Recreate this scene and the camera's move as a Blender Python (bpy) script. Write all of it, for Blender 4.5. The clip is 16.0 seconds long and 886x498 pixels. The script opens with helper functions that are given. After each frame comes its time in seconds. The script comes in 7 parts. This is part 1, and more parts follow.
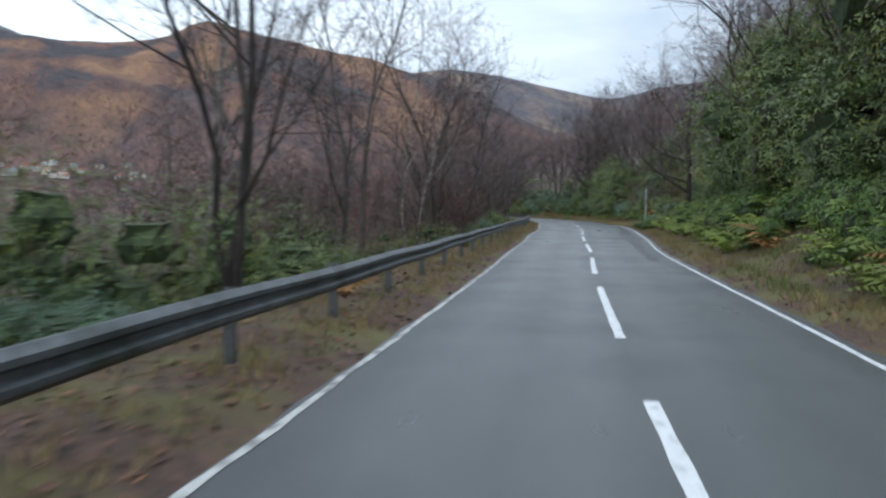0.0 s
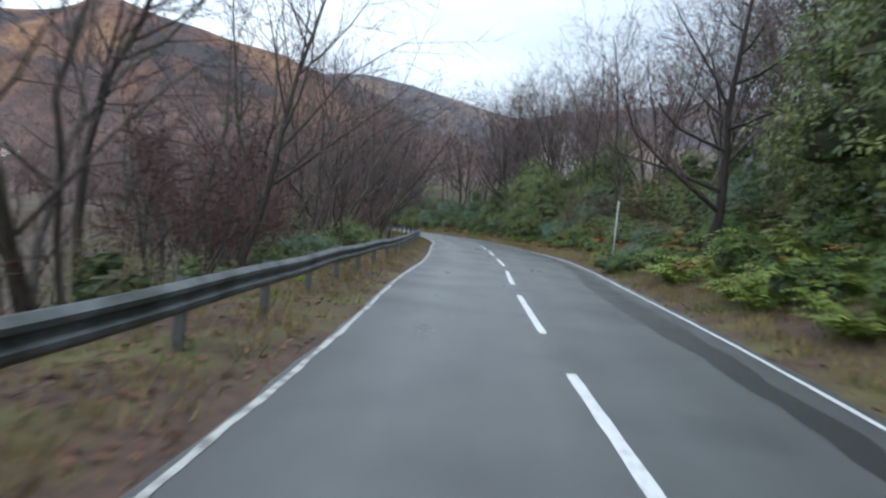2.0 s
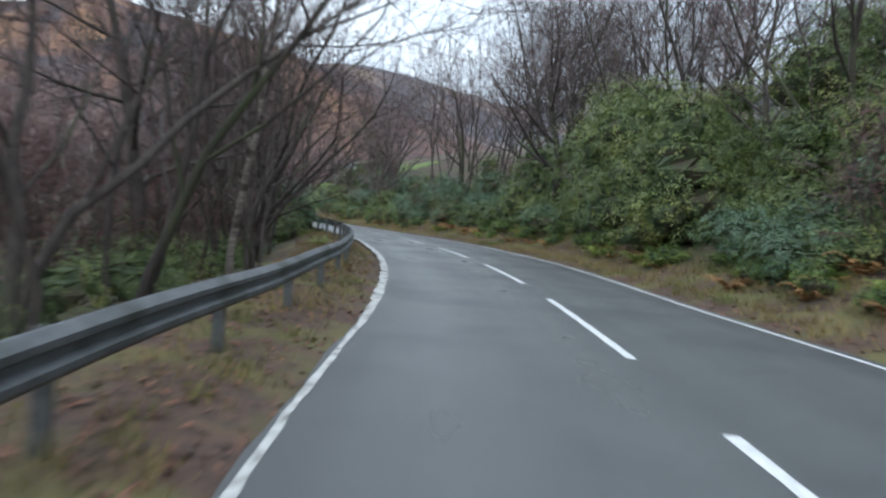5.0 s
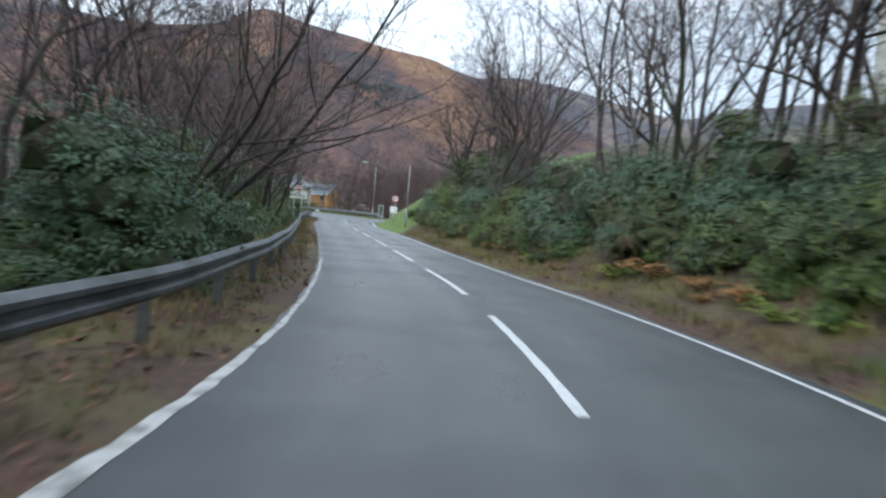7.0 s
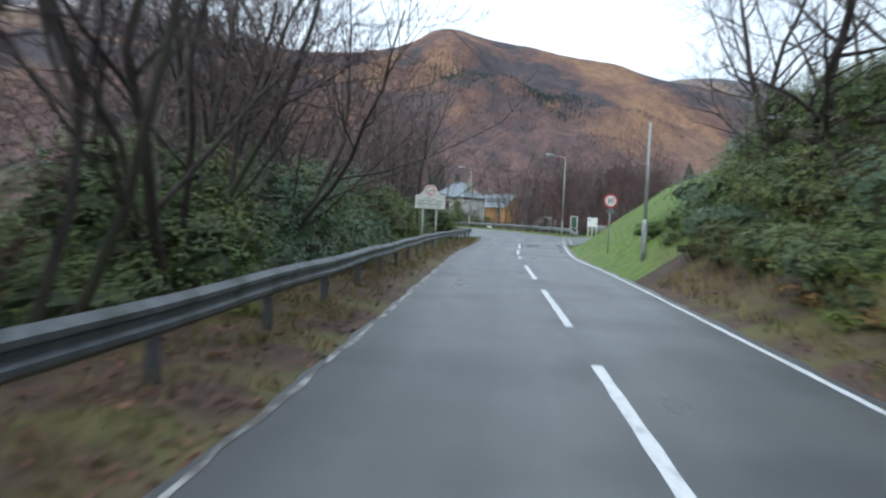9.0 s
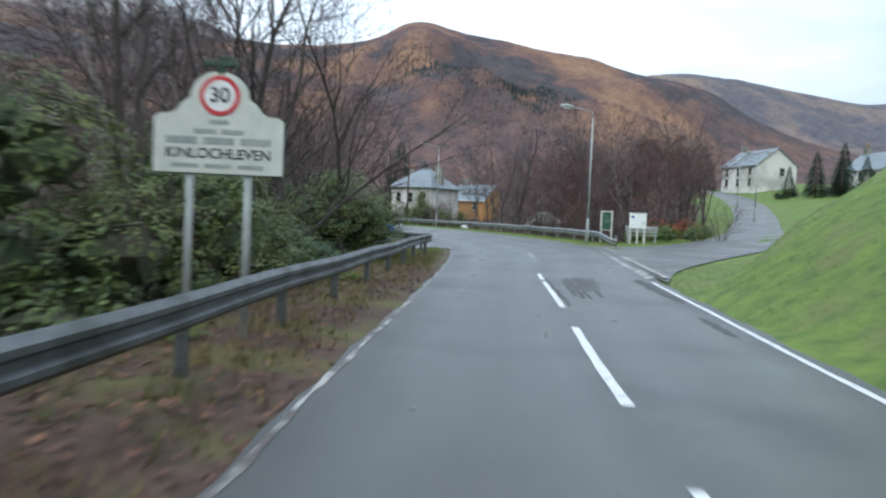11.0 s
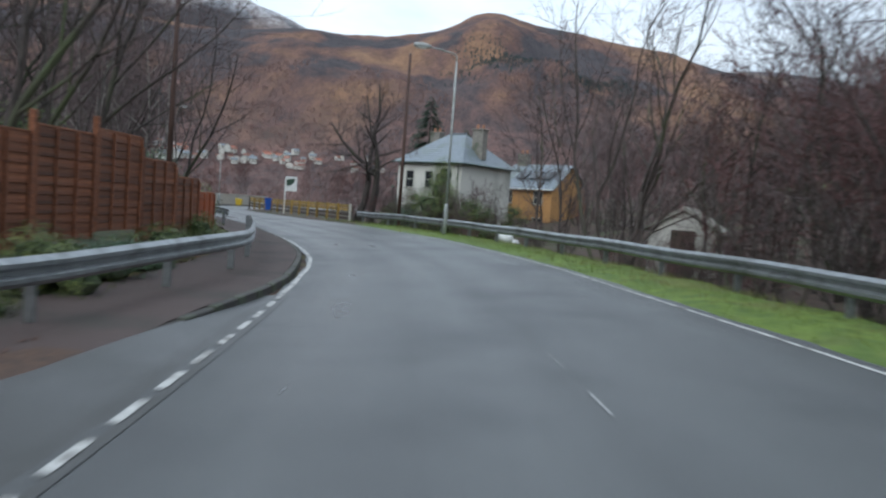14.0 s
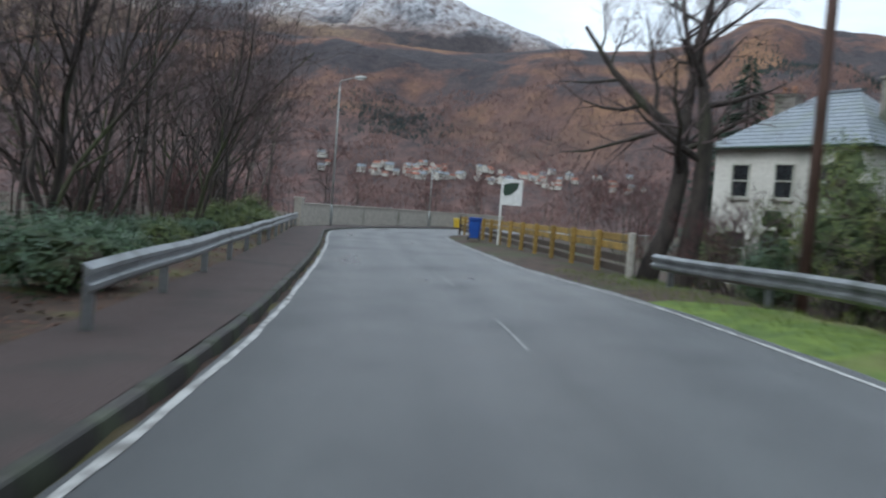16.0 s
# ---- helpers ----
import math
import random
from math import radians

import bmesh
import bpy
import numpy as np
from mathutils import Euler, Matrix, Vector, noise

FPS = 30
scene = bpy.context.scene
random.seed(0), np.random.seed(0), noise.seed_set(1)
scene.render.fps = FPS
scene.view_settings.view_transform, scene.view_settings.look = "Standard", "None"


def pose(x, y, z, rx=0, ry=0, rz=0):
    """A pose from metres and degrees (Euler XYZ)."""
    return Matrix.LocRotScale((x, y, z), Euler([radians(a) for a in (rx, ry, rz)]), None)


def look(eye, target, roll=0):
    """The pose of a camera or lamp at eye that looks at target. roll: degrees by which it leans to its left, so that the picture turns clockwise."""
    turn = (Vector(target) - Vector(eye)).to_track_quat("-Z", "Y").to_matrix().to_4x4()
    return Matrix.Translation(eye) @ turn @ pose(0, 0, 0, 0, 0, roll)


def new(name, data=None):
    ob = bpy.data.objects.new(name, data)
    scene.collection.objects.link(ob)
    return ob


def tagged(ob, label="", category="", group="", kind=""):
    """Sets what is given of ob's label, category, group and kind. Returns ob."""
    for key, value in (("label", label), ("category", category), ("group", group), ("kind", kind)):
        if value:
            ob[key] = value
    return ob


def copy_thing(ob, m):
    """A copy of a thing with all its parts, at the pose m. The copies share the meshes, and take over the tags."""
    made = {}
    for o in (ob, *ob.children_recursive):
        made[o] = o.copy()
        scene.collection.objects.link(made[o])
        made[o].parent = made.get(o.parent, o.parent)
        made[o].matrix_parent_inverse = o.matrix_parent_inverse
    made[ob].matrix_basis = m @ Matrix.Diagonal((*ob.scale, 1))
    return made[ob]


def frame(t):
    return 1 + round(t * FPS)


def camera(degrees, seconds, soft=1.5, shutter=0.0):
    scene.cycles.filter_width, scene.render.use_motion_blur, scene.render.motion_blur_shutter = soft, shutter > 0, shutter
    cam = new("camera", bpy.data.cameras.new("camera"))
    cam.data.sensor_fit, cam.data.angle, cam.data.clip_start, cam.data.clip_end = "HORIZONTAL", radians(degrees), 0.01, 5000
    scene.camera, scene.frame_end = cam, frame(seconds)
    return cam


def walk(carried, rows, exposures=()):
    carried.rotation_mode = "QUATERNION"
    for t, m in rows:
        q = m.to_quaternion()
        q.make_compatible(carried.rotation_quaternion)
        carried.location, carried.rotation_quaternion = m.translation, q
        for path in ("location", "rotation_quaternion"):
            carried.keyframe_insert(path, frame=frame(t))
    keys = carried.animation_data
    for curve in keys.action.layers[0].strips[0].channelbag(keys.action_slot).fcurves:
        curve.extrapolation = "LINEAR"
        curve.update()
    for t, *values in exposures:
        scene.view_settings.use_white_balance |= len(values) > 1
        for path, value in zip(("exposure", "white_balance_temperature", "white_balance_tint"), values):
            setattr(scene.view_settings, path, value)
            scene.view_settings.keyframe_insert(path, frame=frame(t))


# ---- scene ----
cam = camera(58.49, 16.0, soft=2.3, shutter=0.34)

# seconds, x, y, z, yaw, pitch, roll of the carried camera
PATH = [
    (0.0, -0.000, 0.000, 1.491, -15.504, -3.043, 0.482),
    (0.5, 2.153, 5.395, 1.483, -20.099, -2.849, 0.854),
    (1.0, 4.663, 10.957, 1.464, -21.599, -2.643, 2.528),
    (1.5, 7.221, 16.861, 1.473, -22.349, -2.395, 4.407),
    (2.0, 9.972, 22.929, 1.478, -22.666, -2.042, 4.904),
    (2.5, 12.641, 29.135, 1.514, -22.812, -1.999, 5.956),
    (3.0, 15.258, 35.193, 1.511, -22.619, -2.495, 5.714),
    (3.5, 17.776, 40.985, 1.489, -20.937, -2.297, 4.597),
    (4.0, 20.145, 46.702, 1.489, -20.230, -2.261, 4.061),
    (4.5, 22.532, 52.441, 1.489, -21.021, -2.384, 3.835),
    (5.0, 25.116, 58.293, 1.489, -22.919, -2.675, 3.809),
    (5.5, 27.978, 64.390, 1.476, -24.311, -3.154, 3.968),
    (6.0, 30.901, 71.001, 1.505, -20.504, -2.902, 4.346),
    (6.5, 33.637, 78.039, 1.494, -15.997, -2.634, 3.367),
    (7.0, 35.770, 85.539, 1.481, -11.671, -2.452, 4.770),
    (7.5, 37.249, 93.264, 1.480, -7.394, -2.544, 4.550),
    (8.0, 38.274, 100.945, 1.474, -3.147, -2.655, 1.179),
    (8.5, 38.793, 108.520, 1.482, 0.397, -2.405, 1.552),
    (8.7, 38.865, 111.483, 1.507, 1.372, -2.528, 2.240),
    (9.0, 38.915, 115.870, 1.489, 1.872, -2.314, 2.665),
    (9.5, 38.976, 123.056, 1.489, 1.527, -2.119, 2.986),
    (10.0, 39.083, 130.133, 1.489, 0.988, -2.074, 3.080),
    (10.4, 39.207, 135.753, 1.489, 0.687, -2.154, 3.013),
    (10.8, 39.375, 141.364, 1.502, 0.399, -2.355, 2.777),
    (11.0, 39.507, 144.174, 1.506, 0.001, -2.473, 2.476),
    (11.5, 39.857, 151.206, 1.535, -0.575, -2.392, 1.752),
    (12.0, 40.512, 157.932, 1.381, -0.935, -1.691, 1.519),
    (12.5, 40.896, 164.886, 1.529, -1.550, -2.147, 3.435),
    (13.0, 41.344, 171.455, 1.437, -0.934, -2.651, 4.228),
    (13.5, 41.602, 178.231, 1.521, 1.398, -2.839, 4.021),
    (14.0, 41.433, 185.157, 1.482, 4.666, -2.979, 4.128),
    (14.5, 40.811, 192.076, 1.498, 8.857, -2.722, 3.820),
    (15.0, 39.540, 199.018, 1.500, 13.433, -2.814, 3.733),
    (15.5, 37.649, 205.969, 1.476, 18.219, -2.903, 4.225),
    (16.0, 35.238, 212.763, 1.507, 23.106, -2.836, 4.396),
]

EXPOSURES = [(0.0, 0.55, 5820, 4), (1.5, 0.70, 5820, 4), (3.0, 0.87, 5820, 4), (5.5, 0.90, 5860, 4), (7.0, 0.81, 5800, 4), (8.7, 0.74, 5780, 3), (10.8, 0.74, 5740, 3), (12.5, 0.62, 5740, 4), (14.5, 0.35, 5870, 4), (16.0, 0.36, 5880, 4)]


def carried_pose(x, y, z, yaw, pitch, roll):
    return pose(x, y, z) @ pose(0, 0, 0, 0, 0, yaw) @ pose(0, 0, 0, 90 + pitch) @ pose(0, 0, 0, 0, 0, roll)


walk(cam, [(r[0], carried_pose(*r[1:])) for r in PATH], EXPOSURES)

# ---- light: an overcast winter day ----
world = bpy.data.worlds.new("overcast_sky")
scene.world = world
world.use_nodes = True
wn, wl = world.node_tree.nodes, world.node_tree.links
wn.clear()
w_out = wn.new("ShaderNodeOutputWorld")
w_bg = wn.new("ShaderNodeBackground")
w_sky = wn.new("ShaderNodeTexSky")
w_sky.sky_type = "NISHITA"
w_sky.sun_disc = False
w_sky.sun_elevation = radians(32)
w_sky.sun_rotation = radians(200)
w_sky.dust_density = 4.0
w_scale = wn.new("ShaderNodeVectorMath")
w_scale.operation = "SCALE"
w_scale.inputs["Scale"].default_value = 0.10
w_co = wn.new("ShaderNodeTexCoord")
w_map = wn.new("ShaderNodeMapping")
w_map.inputs["Scale"].default_value = (1.0, 1.0, 3.2)
w_noise = wn.new("ShaderNodeTexNoise")
w_noise.inputs["Scale"].default_value = 2.6
w_noise.inputs["Detail"].default_value = 6.0
w_noise.inputs["Roughness"].default_value = 0.55
w_ramp = wn.new("ShaderNodeValToRGB")
w_ramp.color_ramp.elements[0].position, w_ramp.color_ramp.elements[0].color = 0.34, (0.70, 0.76, 0.86, 1)
w_ramp.color_ramp.elements[1].position, w_ramp.color_ramp.elements[1].color = 0.62, (1.02, 1.04, 1.08, 1)
w_mix = wn.new("ShaderNodeMix")
w_mix.data_type = "RGBA"
w_mix.inputs["Factor"].default_value = 0.86
wl.new(w_sky.outputs["Color"], w_scale.inputs[0])
wl.new(w_co.outputs["Generated"], w_map.inputs["Vector"])
wl.new(w_map.outputs["Vector"], w_noise.inputs["Vector"])
wl.new(w_noise.outputs["Fac"], w_ramp.inputs["Fac"])
wl.new(w_scale.outputs["Vector"], w_mix.inputs[6])
wl.new(w_ramp.outputs["Color"], w_mix.inputs[7])
# an overcast sky is brighter overhead than low down, and greyer towards the east
w_sep = wn.new("ShaderNodeSeparateXYZ")
wl.new(w_co.outputs["Generated"], w_sep.inputs["Vector"])
w_up = wn.new("ShaderNodeMapRange")
w_up.inputs["From Min"].default_value, w_up.inputs["From Max"].default_value = 0.0, 1.0
w_up.inputs["To Min"].default_value, w_up.inputs["To Max"].default_value = 0.80, 1.22
wl.new(w_sep.outputs["Z"], w_up.inputs["Value"])
w_east = wn.new("ShaderNodeMapRange")
w_east.inputs["From Min"].default_value, w_east.inputs["From Max"].default_value = 0.02, 0.60
w_east.inputs["To Min"].default_value, w_east.inputs["To Max"].default_value = 1.0, 0.66
wl.new(w_sep.outputs["X"], w_east.inputs["Value"])
w_mul = wn.new("ShaderNodeMath")
w_mul.operation = "MULTIPLY"
wl.new(w_up.outputs["Result"], w_mul.inputs[0])
wl.new(w_east.outputs["Result"], w_mul.inputs[1])
w_grade = wn.new("ShaderNodeVectorMath")
w_grade.operation = "SCALE"
wl.new(w_mix.outputs[2], w_grade.inputs[0])
wl.new(w_mul.outputs["Value"], w_grade.inputs["Scale"])
wl.new(w_grade.outputs["Vector"], w_bg.inputs["Color"])
w_bg.inputs["Strength"].default_value = SKY_STRENGTH = 1.13
wl.new(w_bg.outputs["Background"], w_out.inputs["Surface"])

sun = new("sun", bpy.data.lights.new("sun", "SUN"))
sun.data.energy, sun.data.angle, sun.data.color = 0.6, radians(25), (1.0, 0.96, 0.9)
sun.matrix_world = look((0, 0, 200), (60, 120, 100))


# ---- materials ----
def material(name, a, b, scale=6.0, rough=0.8, c=None, c_scale=0.6, c_at=(0.5, 0.62), bump=0.25, bump_scale=None, metal=0.0, spec=0.5,
             vary=0.0, island=0.0, stretch=(1, 1, 1), rough_var=0.0, thin=0.0):
    """Two colours mixed by fine noise, a third laid over in large stains, with relief; vary: value spread from object to object;
    thin: the share of light that passes through, for leaves."""
    m = bpy.data.materials.new(name)
    m.use_nodes = True
    n, l = m.node_tree.nodes, m.node_tree.links
    p = n["Principled BSDF"]
    co = n.new("ShaderNodeTexCoord")
    mp = n.new("ShaderNodeMapping")
    mp.inputs["Scale"].default_value = stretch
    l.new(co.outputs["Object"], mp.inputs["Vector"])
    fine = n.new("ShaderNodeTexNoise")
    fine.inputs["Scale"].default_value, fine.inputs["Detail"].default_value, fine.inputs["Roughness"].default_value = scale, 5, 0.65
    l.new(mp.outputs["Vector"], fine.inputs["Vector"])
    ramp = n.new("ShaderNodeValToRGB")
    ramp.color_ramp.elements[0].position, ramp.color_ramp.elements[0].color = 0.35, (*a, 1)
    ramp.color_ramp.elements[1].position, ramp.color_ramp.elements[1].color = 0.65, (*b, 1)
    l.new(fine.outputs["Fac"], ramp.inputs["Fac"])
    colour = ramp.outputs["Color"]
    if c:
        big = n.new("ShaderNodeTexNoise")
        big.inputs["Scale"].default_value, big.inputs["Detail"].default_value = c_scale, 4
        l.new(mp.outputs["Vector"], big.inputs["Vector"])
        cut = n.new("ShaderNodeMapRange")
        cut.inputs["From Min"].default_value, cut.inputs["From Max"].default_value = c_at
        l.new(big.outputs["Fac"], cut.inputs["Value"])
        mix = n.new("ShaderNodeMix")
        mix.data_type = "RGBA"
        l.new(cut.outputs["Result"], mix.inputs["Factor"])
        l.new(colour, mix.inputs[6])
        mix.inputs[7].default_value = (*c, 1)
        colour = mix.outputs[2]
    if vary or island:
        hsv = n.new("ShaderNodeHueSaturation")
        val = n.new("ShaderNodeMapRange")
        spread = vary or island
        val.inputs["To Min"].default_value, val.inputs["To Max"].default_value = 1 - spread, 1 + spread
        if vary:
            l.new(n.new("ShaderNodeObjectInfo").outputs["Random"], val.inputs["Value"])
        else:
            l.new(n.new("ShaderNodeNewGeometry").outputs["Random Per Island"], val.inputs["Value"])
        l.new(val.outputs["Result"], hsv.inputs["Value"])
        l.new(colour, hsv.inputs["Color"])
        colour = hsv.outputs["Color"]
    l.new(colour, p.inputs["Base Color"])
    p.inputs["Roughness"].default_value, p.inputs["Metallic"].default_value = rough, metal
    p.inputs["Specular IOR Level"].default_value = spec
    if rough_var:
        rr = n.new("ShaderNodeMapRange")
        rr.inputs["To Min"].default_value, rr.inputs["To Max"].default_value = rough - rough_var, rough + rough_var
        rn = n.new("ShaderNodeTexNoise")
        rn.inputs["Scale"].default_value, rn.inputs["Detail"].default_value = max(0.35, c_scale), 3
        l.new(mp.outputs["Vector"], rn.inputs["Vector"])
        l.new(rn.outputs["Fac"], rr.inputs["Value"])
        l.new(rr.outputs["Result"], p.inputs["Roughness"])
    if bump:
        bn = n.new("ShaderNodeTexNoise")
        bn.inputs["Scale"].default_value, bn.inputs["Detail"].default_value = bump_scale or scale * 2.5, 4
        l.new(mp.outputs["Vector"], bn.inputs["Vector"])
        bm_ = n.new("ShaderNodeBump")
        bm_.inputs["Strength"].default_value, bm_.inputs["Distance"].default_value = bump, 0.02
        l.new(bn.outputs["Fac"], bm_.inputs["Height"])
        l.new(bm_.outputs["Normal"], p.inputs["Normal"])
    if thin:
        tr, mx = n.new("ShaderNodeBsdfTranslucent"), n.new("ShaderNodeMixShader")
        l.new(colour, tr.inputs["Color"])
        mx.inputs["Fac"].default_value = thin
        l.new(p.outputs["BSDF"], mx.inputs[1])
        l.new(tr.outputs["BSDF"], mx.inputs[2])
        l.new(mx.outputs["Shader"], n["Material Output"].inputs["Surface"])
    return m


ASPHALT = material("wet_asphalt", (0.062, 0.067, 0.070), (0.115, 0.121, 0.124), 55, 0.36, (0.052, 0.056, 0.060), 0.35, (0.5, 0.75), 0.35, 160,
                   rough_var=0.16)


def wheel_tracks(m):
    """Polished wheel tracks and rougher crowns along the road, by the across coordinate of its map."""
    n, l = m.node_tree.nodes, m.node_tree.links
    p = n["Principled BSDF"]
    uv, sep = n.new("ShaderNodeUVMap"), n.new("ShaderNodeSeparateXYZ")
    l.new(uv.outputs["UV"], sep.inputs["Vector"])
    wob = n.new("ShaderNodeTexNoise")
    wob.inputs["Scale"].default_value = 0.25
    mp = n.new("ShaderNodeMapping")
    mp.inputs["Scale"].default_value = (9.0, 0.5, 1.0)
    l.new(uv.outputs["UV"], mp.inputs["Vector"])
    l.new(mp.outputs["Vector"], wob.inputs["Vector"])
    wob.inputs["Scale"].default_value, wob.inputs["Detail"].default_value = 1.0, 4
    shift = n.new("ShaderNodeMath")
    shift.operation = "MULTIPLY_ADD"
    shift.inputs[1].default_value = 0.10
    l.new(wob.outputs["Fac"], shift.inputs[0])
    l.new(sep.outputs["X"], shift.inputs[2])
    ramp = n.new("ShaderNodeValToRGB")
    e = ramp.color_ramp.elements
    e[0].position, e[0].color = 0.0, (0.72, 0.72, 0.72, 1)
    e[1].position, e[1].color = 1.0, (0.72, 0.72, 0.72, 1)
    for pos, v in ((0.10, 0.74), (0.22, 1.12), (0.36, 0.88), (0.47, 1.12), (0.56, 0.80), (0.66, 1.05), (0.78, 0.86), (0.90, 1.02)):
        k = e.new(pos)
        k.color = (v, v, v, 1)
    l.new(shift.outputs["Value"], ramp.inputs["Fac"])
    mul = n.new("ShaderNodeMix")
    mul.data_type, mul.blend_type = "RGBA", "MULTIPLY"
    mul.inputs["Factor"].default_value = 0.85
    old = p.inputs["Base Color"].links[0].from_socket
    l.new(old, mul.inputs[6])
    l.new(ramp.outputs["Color"], mul.inputs[7])
    l.new(mul.outputs[2], p.inputs["Base Color"])
    old_r = p.inputs["Roughness"].links[0].from_socket
    sub = n.new("ShaderNodeMath")
    sub.operation = "MULTIPLY_ADD"
    sub.inputs[1].default_value = -0.30
    l.new(ramp.outputs["Color"], sub.inputs[0])
    add = n.new("ShaderNodeMath")
    add.operation = "ADD"
    add.inputs[1].default_value = 0.28
    l.new(old_r, add.inputs[0])
    l.new(add.outputs["Value"], sub.inputs[2])
    l.new(sub.outputs["Value"], p.inputs["Roughness"])


wheel_tracks(ASPHALT)
ASPHALT_SIDE = material("old_asphalt", (0.055, 0.058, 0.060), (0.095, 0.097, 0.098), 40, 0.42, (0.05, 0.052, 0.05), 0.5, (0.45, 0.7), 0.35, 120, rough_var=0.15)
GUTTER = material("wet_gutter_tar", (0.016, 0.017, 0.018), (0.036, 0.038, 0.040), 50, 0.36, bump=0.3, bump_scale=150, rough_var=0.1)
ASPHALT_DARK = material("dark_tar", (0.026, 0.027, 0.028), (0.060, 0.061, 0.062), 30, 0.5, bump=0.4, bump_scale=150, rough_var=0.12, spec=0.3)
FOOTWAY = material("footway_tar", (0.056, 0.042, 0.039), (0.108, 0.082, 0.077), 45, 0.78, (0.06, 0.055, 0.05), 0.8, (0.5, 0.7), 0.3, 120, rough_var=0.08, spec=0.2)
LINE = material("road_paint", (0.52, 0.53, 0.54), (0.72, 0.73, 0.74), 18, 0.5, (0.30, 0.31, 0.32), 7.0, (0.56, 0.7), 0.2, 60)
LINE_WORN = material("worn_road_paint", (0.36, 0.36, 0.345), (0.56, 0.56, 0.545), 20, 0.55, (0.16, 0.155, 0.145), 4.0, (0.48, 0.62), 0.2, 60)
LINE_OLD = material("flaking_road_paint", (0.24, 0.235, 0.22), (0.46, 0.455, 0.44), 22, 0.6, (0.085, 0.075, 0.068), 1.7, (0.44, 0.56), 0.3, 60)
LINE_FAINT = material("nearly_gone_paint", (0.13, 0.135, 0.135), (0.36, 0.365, 0.36), 26, 0.5, (0.11, 0.115, 0.115), 6.0, (0.48, 0.6), 0.2, 60)
KERB = material("kerb_concrete", (0.026, 0.024, 0.022), (0.066, 0.060, 0.055), 14, 0.75, (0.06, 0.07, 0.045), 1.5, (0.5, 0.65), 0.3, vary=0.2)
SOIL = material("forest_floor", (0.032, 0.020, 0.014), (0.080, 0.050, 0.034), 3.5, 0.9, (0.046, 0.052, 0.018), 0.35, (0.48, 0.64), 0.6, 14)
VERGE_L = material("leafy_verge", (0.034, 0.021, 0.016), (0.098, 0.054, 0.034), 7, 0.85, (0.098, 0.088, 0.026), 0.6, (0.46, 0.62), 1.0, 20)
LAWN = material("wet_grass_ground", (0.052, 0.094, 0.010), (0.130, 0.192, 0.022), 2.4, 0.85, (0.130, 0.125, 0.040), 0.45, (0.52, 0.72), 1.0, 8)
STEEL = material("galvanised_steel", (0.22, 0.235, 0.245), (0.34, 0.355, 0.365), 7, 0.42, (0.15, 0.16, 0.15), 1.2, (0.5, 0.68), 0.1, 30, metal=0.75, rough_var=0.12)
STEEL_DULL = material("dull_rail_steel", (0.070, 0.077, 0.082), (0.150, 0.160, 0.168), 7, 0.5, (0.035, 0.042, 0.032), 1.2, (0.5, 0.68), 0.15, 30, metal=0.5, rough_var=0.1)
LEAF = material("rhododendron_leaf", (0.062, 0.094, 0.026), (0.142, 0.186, 0.050), 2.0, 0.48, (0.175, 0.190, 0.045), 0.5, (0.50, 0.66), 0.0, island=0.45, rough_var=0.1, thin=0.22)
LEAF_BLUE = material("laurel_leaf", (0.044, 0.086, 0.048), (0.102, 0.170, 0.090), 2.0, 0.42, (0.11, 0.165, 0.060), 0.6, (0.54, 0.68), 0.0, island=0.45, rough_var=0.1, thin=0.22)
LEAF_LIGHT = material("bright_leaf", (0.050, 0.100, 0.016), (0.125, 0.205, 0.035), 2.0, 0.5, (0.17, 0.18, 0.03), 0.7, (0.5, 0.66), 0.0, island=0.4, thin=0.25)
LEAF_OLIVE = material("olive_scrub_leaf", (0.088, 0.088, 0.028), (0.165, 0.155, 0.050), 1.6, 0.7, (0.150, 0.098, 0.046), 0.6, (0.50, 0.64), 0.0, island=0.45, thin=0.2)
# bush core: leaf green darkened to hold the shade between the leaves
INNER = material("shaded_leaf_twig_mass", (0.020, 0.034, 0.015), (0.070, 0.100, 0.038), 7, 0.9, (0.052, 0.044, 0.026), 1.2, (0.5, 0.64), 0.9, 16)
BARK = material("grey_bark", (0.028, 0.023, 0.021), (0.078, 0.064, 0.056), 9, 0.9, (0.060, 0.070, 0.035), 1.1, (0.54, 0.68), 0.5, stretch=(1, 1, 0.3), vary=0.4)
BARK_PALE = material("birch_bark", (0.060, 0.050, 0.045), (0.22, 0.195, 0.175), 6, 0.8, (0.045, 0.036, 0.032), 1.6, (0.48, 0.58), 0.3, stretch=(1, 1, 2.0), vary=0.35)
TWIG = material("bare_twigs", (0.060, 0.044, 0.045), (0.140, 0.101, 0.098), 3, 0.9, bump=0, vary=0.45)
TWIG_RED = material("reddish_twigs", (0.066, 0.032, 0.033), (0.135, 0.066, 0.062), 3, 0.9, bump=0, vary=0.35)
FERN = material("green_fern", (0.080, 0.120, 0.016), (0.180, 0.220, 0.038), 3, 0.7, bump=0, vary=0.4, thin=0.2)
BRACKEN = material("dead_bracken", (0.13, 0.060, 0.018), (0.28, 0.150, 0.050), 3, 0.85, bump=0, vary=0.35)
BLADE = material("grass_blades", (0.070, 0.112, 0.012), (0.150, 0.200, 0.028), 2, 0.65, (0.18, 0.16, 0.06), 0.5, (0.5, 0.65), 0, island=0.35)
